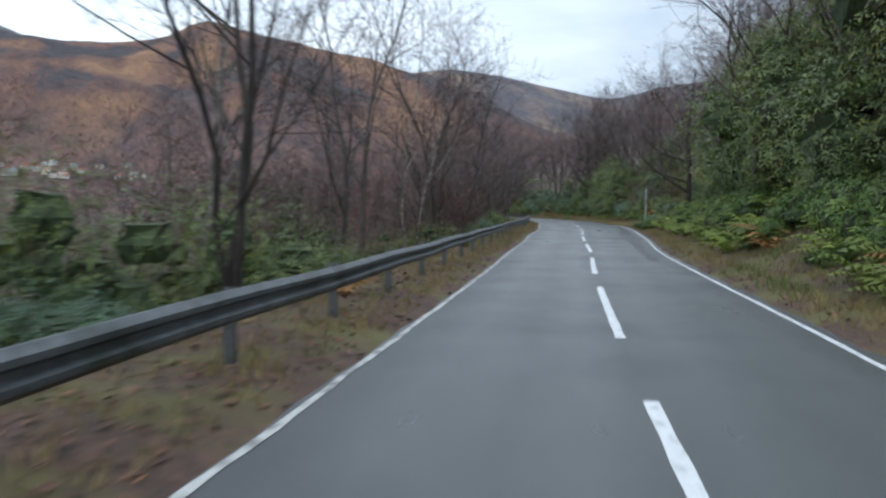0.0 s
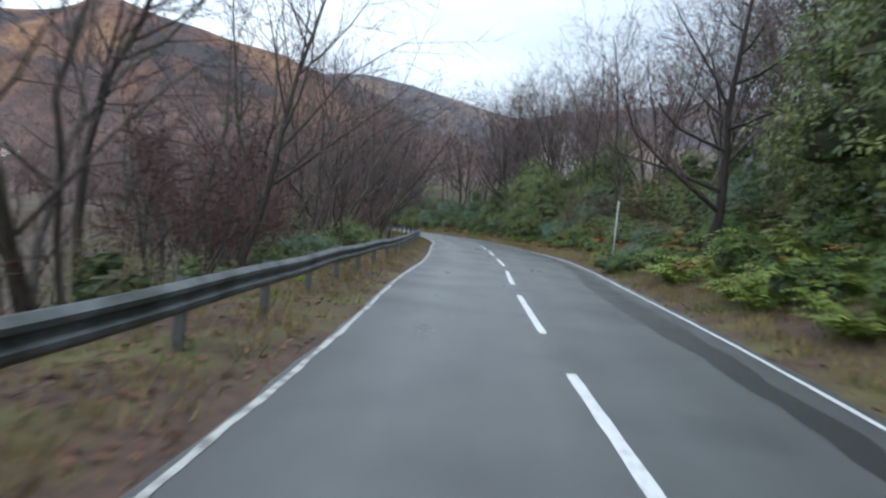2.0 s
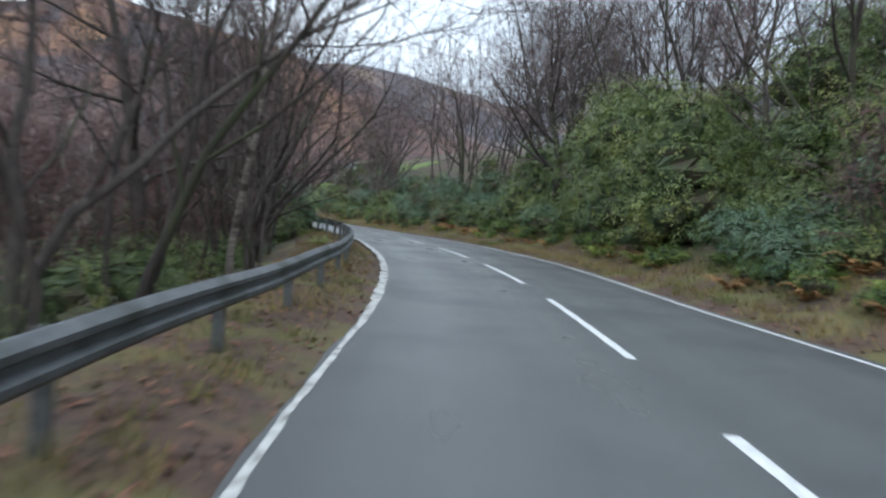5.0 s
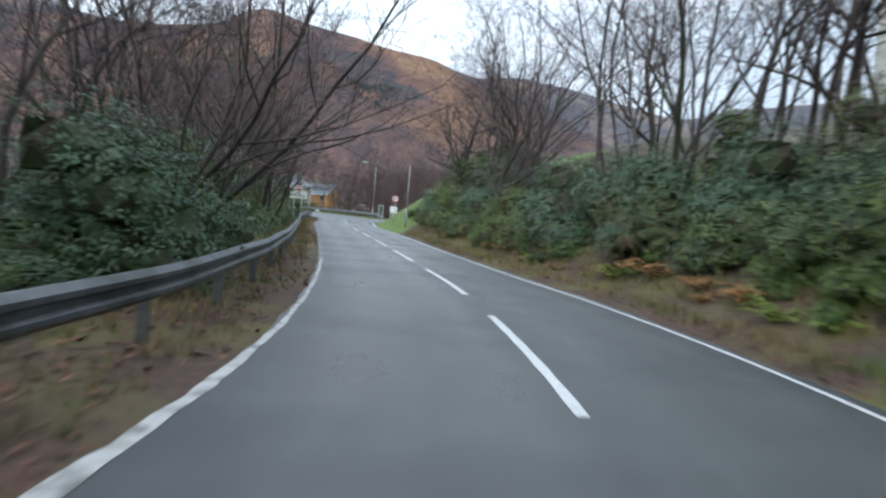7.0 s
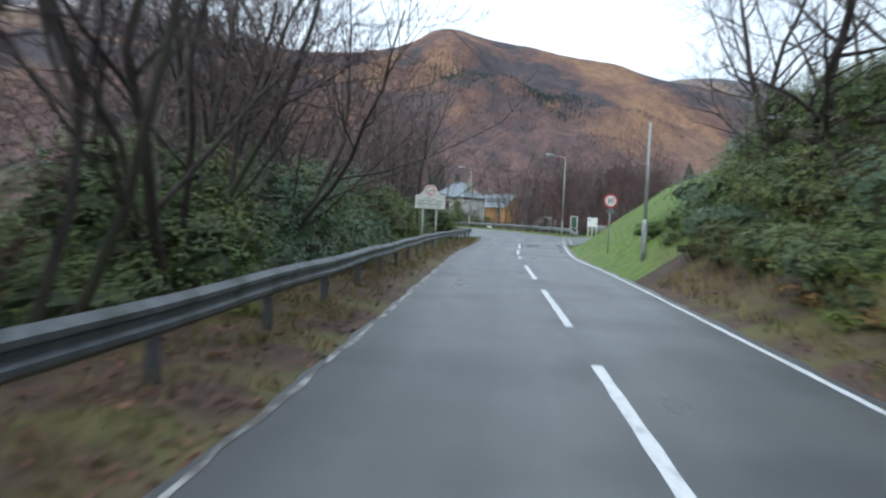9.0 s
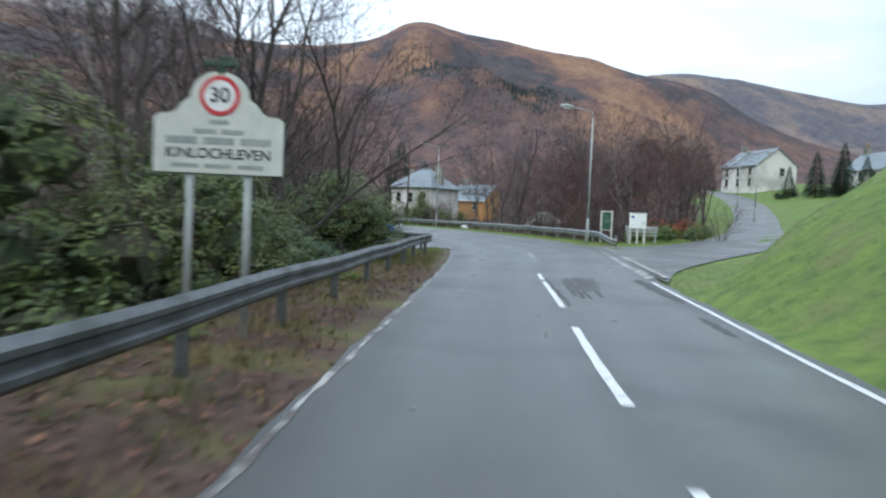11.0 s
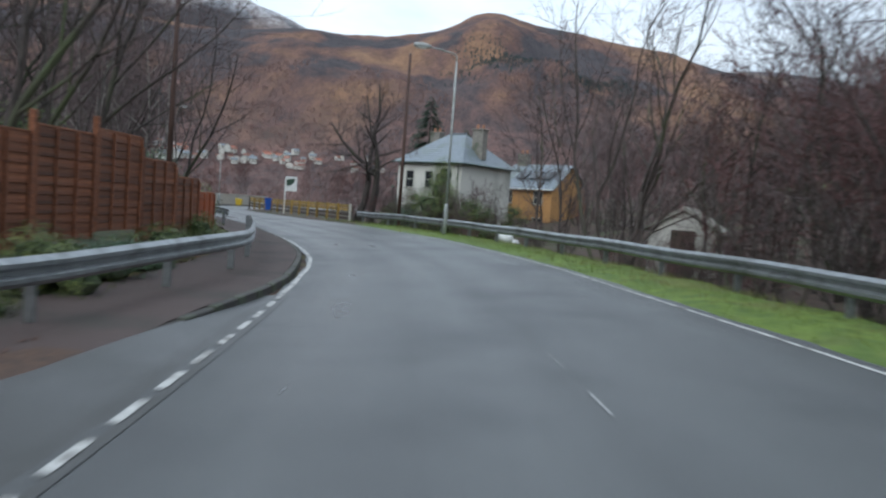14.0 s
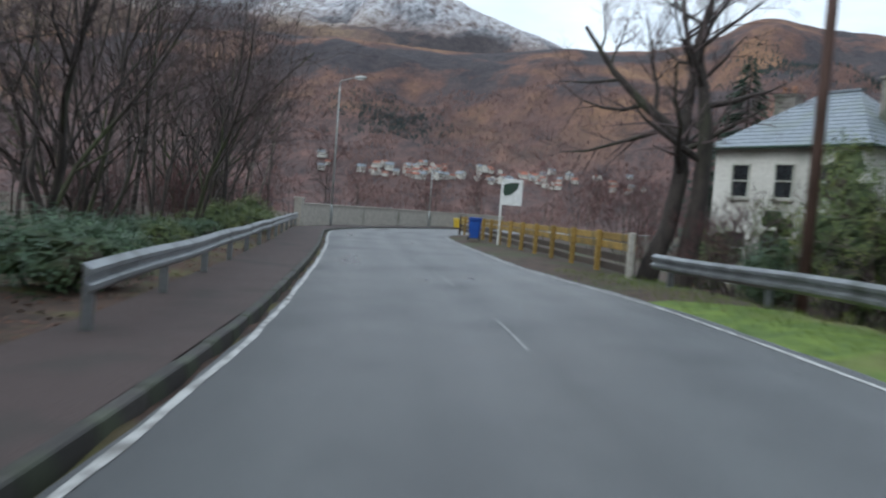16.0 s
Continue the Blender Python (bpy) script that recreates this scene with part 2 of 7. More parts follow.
BLADE_DRY = material("dry_grass_blades", (0.13, 0.105, 0.040), (0.24, 0.185, 0.075), 2, 0.8, (0.09, 0.11, 0.025), 0.35, (0.5, 0.62), 0, island=0.35)
LITTER = material("fallen_leaves", (0.060, 0.026, 0.018), (0.170, 0.080, 0.045), 3, 0.75, bump=0, island=0.6)


# ---- mesh building ----
class Geo:
    """Gathers vertices and faces of one mesh."""

    def __init__(self):
        self.v, self.f = [], []

    def add(self, verts, faces):
        k = len(self.v)
        self.v.extend(verts)
        self.f.extend([tuple(i + k for i in q) for q in faces])
        return self

    def box(self, c, size, turn=0.0, bevel=0.0, tilt=None):
        """A box with chamfered edges, centred at c, turned about z by degrees."""
        hx, hy, hz = (s / 2 for s in size)
        b = min(bevel, hx * 0.45, hy * 0.45, hz * 0.45)
        m = Matrix.Rotation(radians(turn), 3, "Z")
        if tilt:
            m = m @ Euler([radians(a) for a in tilt]).to_matrix()
        vs, ids, fs = [], {}, []
        if b <= 0:
            for sx in (-1, 1):
                for sy in (-1, 1):
                    for sz in (-1, 1):
                        vs.append((sx * hx, sy * hy, sz * hz))
            fs = [(0, 1, 3, 2), (4, 6, 7, 5), (0, 4, 5, 1), (2, 3, 7, 6), (0, 2, 6, 4), (1, 5, 7, 3)]
        else:
            for sx in (-1, 1):
                for sy in (-1, 1):
                    for sz in (-1, 1):
                        for k in range(3):
                            p = [sx * (hx - (k != 0) * b), sy * (hy - (k != 1) * b), sz * (hz - (k != 2) * b)]
                            ids[(sx, sy, sz, k)] = len(vs)
                            vs.append(tuple(p))
            for k in range(3):
                i, j = [q for q in range(3) if q != k]
                for s in (-1, 1):
                    ring = []
                    for a, c2 in ((-1, -1), (1, -1), (1, 1), (-1, 1)):
                        key = [0, 0, 0]
                        key[k], key[i], key[j] = s, a, c2
                        ring.append(ids[(*key, k)])
                    fs.append(tuple(ring if (s > 0) == (k != 1) else ring[::-1]))
            for k in range(3):
                i, j = [q for q in range(3) if q != k]
                for a in (-1, 1):
                    for c2 in (-1, 1):
                        lo, hi = [0, 0, 0], [0, 0, 0]
                        lo[i] = hi[i] = a
                        lo[j] = hi[j] = c2
                        lo[k], hi[k] = -1, 1
                        q = (ids[(*lo, i)], ids[(*hi, i)], ids[(*hi, j)], ids[(*lo, j)])
                        fs.append(q)
            for sx in (-1, 1):
                for sy in (-1, 1):
                    for sz in (-1, 1):
                        fs.append(tuple(ids[(sx, sy, sz, k)] for k in range(3)))
        c = Vector(c)
        return self.add([tuple(m @ Vector(p) + c) for p in vs], fs)

    def tube(self, pts, radii, n=6, cap=True, phase=0.0):
        """A tapered tube along points."""
        pts = [Vector(p) for p in pts]
        k0 = len(self.v)
        m = len(pts)
        side = None
        for i, p in enumerate(pts):
            d = (pts[min(i + 1, m - 1)] - pts[max(i - 1, 0)])
            if d.length < 1e-9:
                d = Vector((0, 0, 1))
            d.normalize()
            if side is None:
                side = d.orthogonal().normalized()
            side = (side - d * side.dot(d))
            if side.length < 1e-6:
                side = d.orthogonal()
            side.normalize()
            up = d.cross(side)
            r = radii[i] if hasattr(radii, "__len__") else radii
            for q in range(n):
                a = phase + 2 * math.pi * q / n
                self.v.append(tuple(p + side * (r * math.cos(a)) + up * (r * math.sin(a))))
        for i in range(m - 1):
            for q in range(n):
                a, b = k0 + i * n + q, k0 + i * n + (q + 1) % n
                self.f.append((a, b, b + n, a + n))
        if cap:
            self.f.append(tuple(k0 + q for q in range(n))[::-1])
            self.f.append(tuple(k0 + (m - 1) * n + q for q in range(n)))
        return self

    def prism(self, outline, z0, z1, m=None):
        """A plan outline (counter-clockwise) raised from z0 to z1, placed by m."""
        n = len(outline)
        vs = [Vector((x, y, z0)) for x, y in outline] + [Vector((x, y, z1)) for x, y in outline]
        if m is not None:
            vs = [m @ v for v in vs]
        fs = [tuple(range(n))[::-1], tuple(range(n, 2 * n))] + [(i, (i + 1) % n, n + (i + 1) % n, n + i) for i in range(n)]
        return self.add([tuple(v) for v in vs], fs)

    def sweep(self, section, path, closed=True):
        """A section (side, up) carried along a path of (point, side vector)."""
        n = len(section)
        k0 = len(self.v)
        for p, s in path:
            for a, b in section:
                self.v.append((p[0] + s[0] * a, p[1] + s[1] * a, p[2] + b))
        for i in range(len(path) - 1):
            for q in range(n if closed else n - 1):
                a, b = k0 + i * n + q, k0 + i * n + (q + 1) % n
                self.f.append((a, b, b + n, a + n))
        if closed:
            self.f.append(tuple(k0 + q for q in range(n))[::-1])
            self.f.append(tuple(k0 + (len(path) - 1) * n + q for q in range(n)))
        return self

    def mesh(self, name, mat, smooth=False):
        me = bpy.data.meshes.new(name)
        me.from_pydata(self.v, [], self.f)
        me.materials.append(mat)
        if smooth:
            me.polygons.foreach_set("use_smooth", [True] * len(me.polygons))
        me.update()
        return me


def thing(name, at=(0, 0, 0), turn=0.0, label="", category="", group="", kind=""):
    ob = new(name)
    ob.empty_display_size = 0.2
    ob.matrix_world = pose(*at, 0, 0, turn)
    return tagged(ob, label, category, group, kind)


def part(name, geo, mat, parent, label="", smooth=False):
    """One mesh object under a thing or a part; its geometry is in the frame of the thing."""
    ob = new(name, geo.mesh(name, mat, smooth) if isinstance(geo, Geo) else geo)
    ob.parent = parent
    if label:
        tagged(ob, label)
    return ob


def solo(name, geo, mat, label="", category="", group="", kind="", smooth=False):
    return tagged(new(name, geo.mesh(name, mat, smooth)), label, category, group, kind)


# ---- plan of the road: y, left edge x, right edge x ----
EDGES = [(-60, -30.76, -25.2), (-33, -17.86, -12.4), (-9, -6.36, -1.1), (7.5, 1.32, 6.7), (17, 5.70, 11.05), (25, 9.28, 14.85), (32, 12.48, 18.55),
         (41, 16.42, 23.1), (50, 20.6, 27.6), (58.5, 24.18, 31.4), (65, 26.85, 33.62), (70, 29.0, 35.2), (75, 30.85, 36.97), (81, 32.74, 38.9),
         (87, 34.24, 40.25), (93, 35.52, 41.33), (99.5, 36.34, 41.85), (106, 36.83, 41.93), (116, 37.28, 42.22), (127, 37.7, 42.7), (140, 38.1, 43.2),
         (150, 38.46, 43.42), (157, 38.93, 43.98), (165, 39.46, 44.75), (172, 39.8, 46.0), (179, 39.9, 46.6), (186, 39.5, 45.8), (192, 38.8, 44.9),
         (198, 37.9, 43.7), (204, 36.68, 42.38), (209.5, 34.8, 40.7), (215, 32.4, 38.78), (220, 30.0, 36.3), (225.5, 27.0, 33.3), (231, 23.9, 29.6),
         (237, 20.4, 26.3), (242.6, 17.0, 23.3), (247.6, 14.2, 20.7), (254, 12.2, 17.8), (263, 11.2, 16.4), (290, 11.0, 16.0), (340, 14.0, 19.0)]


def spline(xs, ys, q):
    """A smooth curve through the points, at q."""
    xs, ys, q = np.asarray(xs, float), np.asarray(ys, float), np.asarray(q, float)
    s = np.gradient(ys, xs)
    i = np.clip(np.searchsorted(xs, q) - 1, 0, len(xs) - 2)
    h = xs[i + 1] - xs[i]
    t = np.clip((q - xs[i]) / h, -0.2, 1.2)
    return ((2 * t**3 - 3 * t**2 + 1) * ys[i] + (t**3 - 2 * t**2 + t) * h * s[i] + (-2 * t**3 + 3 * t**2) * ys[i + 1] + (t**3 - t**2) * h * s[i + 1])


E_Y, E_L, E_R = zip(*EDGES)


def left_x(y):
    return spline(E_Y, E_L, y)


def right_x(y):
    return spline(E_Y, E_R, y)


def lean(y):
    """How much the road runs across: cosine of its heading at y."""
    dx = (left_x(np.asarray(y) + 1.0) - left_x(np.asarray(y) - 1.0)) / 2
    return 1 / np.sqrt(1 + dx * dx)


def camber(y):
    """How much higher the road's right edge lies than its left one."""
    return np.interp(y, [150, 176, 186, 225, 245, 262], [0, 0.25, 0.3, 0.28, 0.1, 0])


# the side road's two edges, from the junction up the hill
SIDE_L = [(46.2, 182.5, 0.28), (47.4, 182.9, 0.30), (49.8, 183.6, 0.37), (54.1, 190.0, 0.6), (58.8, 199.0, 1.0), (63.4, 210.0, 1.7), (68.2, 223.0, 2.8), (73.0, 239.0, 4.4),
          (77.0, 258.0, 6.2), (80.0, 285.0, 8.0)]
SIDE_R = [(44.9, 163.0, 0.12), (46.4, 167.0, 0.20), (49.6, 172.6, 0.35), (54.4, 180.5, 0.55), (60.4, 192.5, 1.0), (66.6, 208.0, 1.7), (72.0, 222.0, 2.8), (77.0, 238.0, 4.4),
          (81.0, 257.5, 6.2), (84.0, 285.0, 8.0)]
SIDE_T = np.arange(len(SIDE_L))
SIDE_D = np.linspace(0, len(SIDE_L) - 1, 100)
SIDE_A = np.stack([spline(SIDE_T, [r[k] for r in SIDE_L], SIDE_D) for k in range(3)], 1)
SIDE_B = np.stack([spline(SIDE_T, [r[k] for r in SIDE_R], SIDE_D) for k in range(3)], 1)
SIDE_M = (SIDE_A + SIDE_B) / 2
SIDE_V = np.gradient(SIDE_M[:, :2], axis=0)
SIDE_V /= np.linalg.norm(SIDE_V, axis=1, keepdims=True)
SIDE_W = np.abs((SIDE_A - SIDE_B)[:, 0] * SIDE_V[:, 1] - (SIDE_A - SIDE_B)[:, 1] * SIDE_V[:, 0])
SIDE_P = np.concatenate([SIDE_M, SIDE_W[:, None]], 1)


def smooth01(a, b, x):
    t = np.clip((x - a) / (b - a), 0, 1)
    return t * t * (3 - 2 * t)


def ground_z(x, y):
    """The height of the ground, road included, at arrays x, y."""
    x, y = np.asarray(x, float), np.asarray(y, float)
    c = lean(y)
    lx, rx, cam_ = left_x(y), right_x(y), camber(y)
    dl, dr = (lx - x) * c, (x - rx) * c
    across = np.clip((x - lx) / (rx - lx), 0, 1)
    z = across * cam_ - 0.10
    wob = 0.18 * np.sin(x * 0.9 + np.sin(y * 0.5) * 2) * np.sin(y * 0.7 + x * 0.3) + 0.30 * np.sin(x * 0.23 + 1.3) * np.sin(y * 0.19 + 0.4)
    # left side: a narrow verge, then the wooded fall to the water; level beside the footway
    town = smooth01(176, 190, y)
    fall = -0.30 * np.clip(dl - 2.2, 0, 16) - 0.10 * np.clip(dl - 18, 0, 40)
    fall_town = -0.05 * np.clip(dl - 4.0, 0, 30) - 0.12 * np.clip(dl - 34, 0, 60)
    zl = -0.10 + 0.13 * smooth01(0.15, 0.9, dl) + (1 - town) * fall + town * fall_town + wob * smooth01(1.5, 5, dl) * (0.9 - 0.6 * town) - 0.11 * np.clip(dl - 0.3, 0, 6) * smooth01(172, 180, y) * (1 - smooth01(186, 197, y)) + 0.45 * smooth01(2.8, 4.5, dl) * smooth01(194, 200, y) * (1 - smooth01(204, 212, y))
    # right side: a bank under the bushes, a grass knoll, the junction, then a fall behind the rail
    k_bank = np.interp(y, [-60, 128, 139], [1, 1, 0.0])
    k_knoll = np.interp(y, [128, 139, 161, 170], [0, 1, 1, 0])
    k_low = smooth01(178, 192, y)
    bank = -0.10 + 0.19 * smooth01(0.15, 1.0, dr) + 0.52 * np.clip(dr - 1.4, 0, 5) + 0.28 * np.clip(dr - 6.4, 0, 22) + 0.6 * wob * smooth01(1, 4, dr)
    knoll = -0.10 + 0.16 * smooth01(0.15, 0.8, dr) + 0.74 * np.clip(dr - 0.6, 0, 5.2) + 0.34 * np.clip(dr - 5.8, 0, 14) + 0.25 * wob * smooth01(1, 4, dr)
    low = cam_ - 0.10 + 0.19 * smooth01(0.15, 0.8, dr) - 0.36 * (1 - 0.55 * smooth01(222, 234, y)) * np.clip(dr - 2.4, 0, 4.6) + 0.3 * wob * smooth01(2, 5, dr) + 0.06 * np.clip(dr - 22, 0, 60)
    flat = cam_ - 0.10 + 0.13 * smooth01(0.15, 0.9, dr) + 0.02 * np.clip(dr, 0, 30)
    rest = np.clip(1 - k_bank - k_knoll - k_low, 0, 1)
    zr = k_bank * bank + k_knoll * knoll + k_low * low + rest * flat
    z = np.where(dl > 0, zl - 0.0, z)
    z = np.where(dr > 0, zr, z)
    # the side road and its shoulders
    flatx, flaty = x.ravel(), y.ravel()
    zz = z.ravel().copy()
    near = (flatx > 40) & (flatx < 120) & (flaty > 150) & (flaty < 320)
    idx = np.where(near & ((right_x(flaty) - flatx) < 0))[0]
    if len(idx):
        d = np.hypot(flatx[idx, None] - SIDE_P[None, :, 0], flaty[idx, None] - SIDE_P[None, :, 1])
        j = d.argmin(1)
        dist = d[np.arange(len(idx)), j] - SIDE_P[j, 3] / 2
        w = 1 - smooth01(0.4, 4.2, dist)
        shoulder = -0.10 + 0.085 * smooth01(-0.5, 0.5, dist)
        vx, vy = SIDE_V[j, 0], SIDE_V[j, 1]
        right_of = ((flatx[idx] - SIDE_P[j, 0]) * vy - (flaty[idx] - SIDE_P[j, 1]) * vx) > 0
        hold = np.where(right_of, 0.12 * np.clip(dist, 0, 14), -0.14 * np.clip(dist, 0, 30)) + SIDE_P[j, 2] - 0.02
        zz[idx] = np.where((j > 16) & (j < 99), np.maximum(zz[idx], hold), zz[idx])
        zz[idx] = zz[idx] * (1 - w) + (SIDE_P[j, 2] + shoulder) * w
        # rising ground round the houses on the hill
        up = smooth01(52, 92, flatx[idx]) * smooth01(185, 262, flaty[idx]) * 8.0
        zz[idx] = np.maximum(zz[idx], up - 1.2)
        zz[idx] = zz[idx] * (1 - w) + (SIDE_P[j, 2] + shoulder) * w
        # the verge meets the side road's edges flush
        for rim in (SIDE_A, SIDE_B):
            d = np.hypot(flatx[idx, None] - rim[None, :, 0], flaty[idx, None] - rim[None, :, 1])
            j = d.argmin(1)
            w = 1 - smooth01(0.8, 3.0, d[np.arange(len(idx)), j])
            zz[idx] = zz[idx] * (1 - w) + (rim[j, 2] - 0.035) * w
    z = zz.reshape(z.shape)
    far = np.maximum(np.maximum(-40 - x, x - 140), np.maximum(-60 - y, y - 330))
    k = smooth01(0, 160, far)
    return z * (1 - k) + -9.0 * k


def gz(x, y):
    return float(ground_z(np.array([x]), np.array([y]))[0])


def beside(y, d):
    """A point d metres outside the left edge (d < 0) or the right edge (d > 0)."""
    c = float(lean(y))
    return (float(left_x(y)) + d / c, y) if d < 0 else (float(right_x(y)) + d / c, y)


# ---- ground ----
def graded(lo, hi, step, reach, grow=1.32):
    mid = list(np.arange(lo, hi + 1e-6, step))
    a, s = [], step
    p = hi
    while p < reach:
        s *= grow
        p += s
        a.append(p)
    b, s, p = [], step, lo
    while p > -reach:
        s *= grow
        p -= s
        b.append(p)
    return np.array(b[::-1] + mid + a)


gx, gy = graded(-14, 78, 0.9, 4200), graded(-30, 275, 1.0, 4200)
GX, GY = np.meshgrid(gx, gy)
GZ = ground_z(GX, GY)
nx, ny = len(gx), len(gy)
ground_me = bpy.data.meshes.new("ground")
qi = np.arange((ny - 1) * (nx - 1))
q0 = (qi // (nx - 1)) * nx + qi % (nx - 1)
ground_me.from_pydata(np.stack([GX.ravel(), GY.ravel(), GZ.ravel()], 1).tolist(), [], np.stack([q0, q0 + 1, q0 + nx + 1, q0 + nx], 1).tolist())
for mm in (SOIL, VERGE_L, LAWN):
    ground_me.materials.append(mm)
cxm, cym = (GX[:-1, :-1] + GX[1:, 1:]).ravel() / 2, (GY[:-1, :-1] + GY[1:, 1:]).ravel() / 2
cl, cr, cc = (left_x(cym) - cxm), (cxm - right_x(cym)), lean(cym)
cl, cr = cl * cc, cr * cc
slot = np.zeros(len(cxm), int)
edge_wave = 0.7 * np.sin(cym * 0.8) + 0.5 * np.sin(cym * 0.31 + 1)
slot[(cl > -0.6) & (cl < 3.2 + edge_wave)] = 1
slot[(cr > -0.6) & (cr < 2.6 + edge_wave) & (cym < 136)] = 1
slot[(cr > -0.6) & (cym > 139 + edge_wave * 2) & (cym < 178) & (cr < np.where(cym < 158, 15, 45))] = 2
slot[(cr > -0.6) & (cym >= 178) & (cr < 2.7) & (cym < 226)] = 2
slot[(cxm > 70) & (cxm < 130) & (cym > 195) & (cym < 330)] = 2
side_gap = np.array([np.hypot(SIDE_P[:, 0] - a, SIDE_P[:, 1] - b).min() for a, b in zip(cxm, cym)])
slot[(side_gap < 5.2) & (cr > 0)] = 2
ground_me.polygons.foreach_set("material_index", slot)
ground_me.polygons.foreach_set("use_smooth", [True] * len(slot))
ground_me.update()
tagged(new("ground", ground_me), "damp leafy woodland floor, verges and grass banks beside the road", "ground", kind="structure")


def strip(name, ys, a, b, lift, mat, label, category="road", kind="structure", n=2):
    """A surface between two edge curves a(y), b(y), lifted off the road."""
    g = Geo()
    za = lambda x, y: float(np.clip((x - left_x(y)) / (right_x(y) - left_x(y)), -0.3, 1.3) * camber(y)) + lift
    for y in ys:
        xa, xb = float(a(y)), float(b(y))
        for k in range(n):
            x = xa + (xb - xa) * k / (n - 1)
            g.v.append((x, float(y), za(x, float(y))))
    for i in range(len(ys) - 1):
        for k in range(n - 1):
            q = i * n + k
            g.f.append((q, q + 1, q + n + 1, q + n))
    ob = solo(name, g, mat, label, category, kind=kind, smooth=True)
    uv = ob.data.uv_layers.new(name="across_along")
    for lp in ob.data.loops:
        uv.data[lp.index].uv = ((lp.vertex_index % n) / (n - 1), float(ys[lp.vertex_index // n]))
    return ob


def ragged(y, amp, seed):
    return amp * (np.sin(y * 2.1 + seed) + 0.7 * np.sin(y * 5.3 + seed * 2) + 0.4 * np.sin(y * 11.7 + seed * 3))


ROAD_Y = np.arange(-58, 338, 0.5)
strip("road", ROAD_Y, lambda y: left_x(y) - 0.09 - ragged(y, 0.022, 1), lambda y: right_x(y) + 0.22 + ragged(y, 0.03, 2), 0.0, ASPHALT,
      "wet dark grey asphalt road with worn wheel tracks", n=9)
# painted edge lines
def splash(y):
    """Where the old line has spread and crumbled over the verge's edge."""
    return 0.17 * smooth01(67, 71, y) * (1 - smooth01(87, 97, y)) * np.clip(0.60 + ragged(y, 0.13, 8) + 0.12 * np.sin(y * 19.0) * np.sin(y * 7.7), 0.1, 1.0)


strip("edge_line", np.arange(158.7, 179.2, 0.2), lambda y: left_x(y) - 0.03 - np.clip(ragged(y, 0.04, 2), -0.03, 0.05), lambda y: left_x(y) + np.clip(ragged(y, 0.03, 5), 0.0, 0.03), 0.005, LINE_FAINT,
      "crumbled remains of a white edge line", "road marking")
strip("edge_line", np.arange(107.9, 159, 0.15), lambda y: left_x(y) - 0.03 - np.maximum(0, ragged(y, 0.02, 5)), lambda y: left_x(y) + 0.02 + ragged(y, 0.018, 9), 0.006, LINE_OLD,
      "flaking white edge line half hidden by dirt", "road marking")
strip("edge_line", np.arange(-40, 108, 0.15), lambda y: left_x(y) - 0.035 - np.maximum(0, ragged(y, 0.012, 5)) - splash(y), lambda y: left_x(y) + 0.035 + ragged(y, 0.010, 9), 0.006, LINE_WORN,
      "worn white edge line beside the verge", "road marking")
strip("edge_line", np.arange(-50, 162.9, 0.4), lambda y: right_x(y) - 0.045, lambda y: right_x(y) + 0.045 + ragged(y, 0.006, 4), 0.006, LINE,
      "white edge line beside the bank", "road marking")
strip("edge_line", np.arange(186.5, 252, 0.4), lambda y: right_x(y) - 0.035, lambda y: right_x(y) + 0.035 + ragged(y, 0.008, 7), 0.006, LINE_WORN,
      "thin white edge line beside the grass verge", "road marking")
strip("edge_line", np.arange(197, 262, 0.4), lambda y: left_x(y) - 0.045 - ragged(y, 0.010, 3), lambda y: left_x(y) + 0.045 + ragged(y, 0.012, 6), 0.006, LINE_WORN,
      "worn white edge line along the kerb", "road marking")
strip("wet_gutter", np.arange(20, 64, 0.5), lambda y: right_x(y) - 1.0 - 0.25 * np.sin(y * 0.2) - ragged(y, 0.04, 2), lambda y: right_x(y) - 0.42 + ragged(y, 0.05, 6), 0.004,
      GUTTER, "darker wet strip of tar in the gutter", "road patch")

# ---- centre line ----
MID_Y = np.arange(-40, 260, 0.25)
CENTRE = [(-60, -27.9), (-33, -15.0), (-9, -3.4), (-0.1, 0.75), (8.4, 4.5), (16.5, 8.2), (24.5, 12.0), (32.7, 15.7), (40.7, 19.4), (48.9, 23.3), (57.3, 27.0),
          (65.7, 30.6), (74.1, 33.8), (82.6, 36.3), (91.4, 38.2), (100.1, 39.3), (109, 39.75), (118, 40.1), (127, 40.4), (136, 40.65), (145, 40.9), (151, 41.1),
          (158, 41.6), (165, 42.05), (173, 42.8), (181, 43.0), (190, 42.3), (200, 40.4), (210, 37.4), (220, 33.2), (231, 26.9), (243, 19.9), (254, 15.1), (290, 13.5)]
C_Y, C_X = zip(*CENTRE)


def centre_x(y):
    return spline(C_Y, C_X, y)


mid_len = np.concatenate([[0], np.cumsum(np.hypot(np.diff(centre_x(MID_Y)), 0.25))])
mid_zero = float(np.interp(-0.1, MID_Y, mid_len))


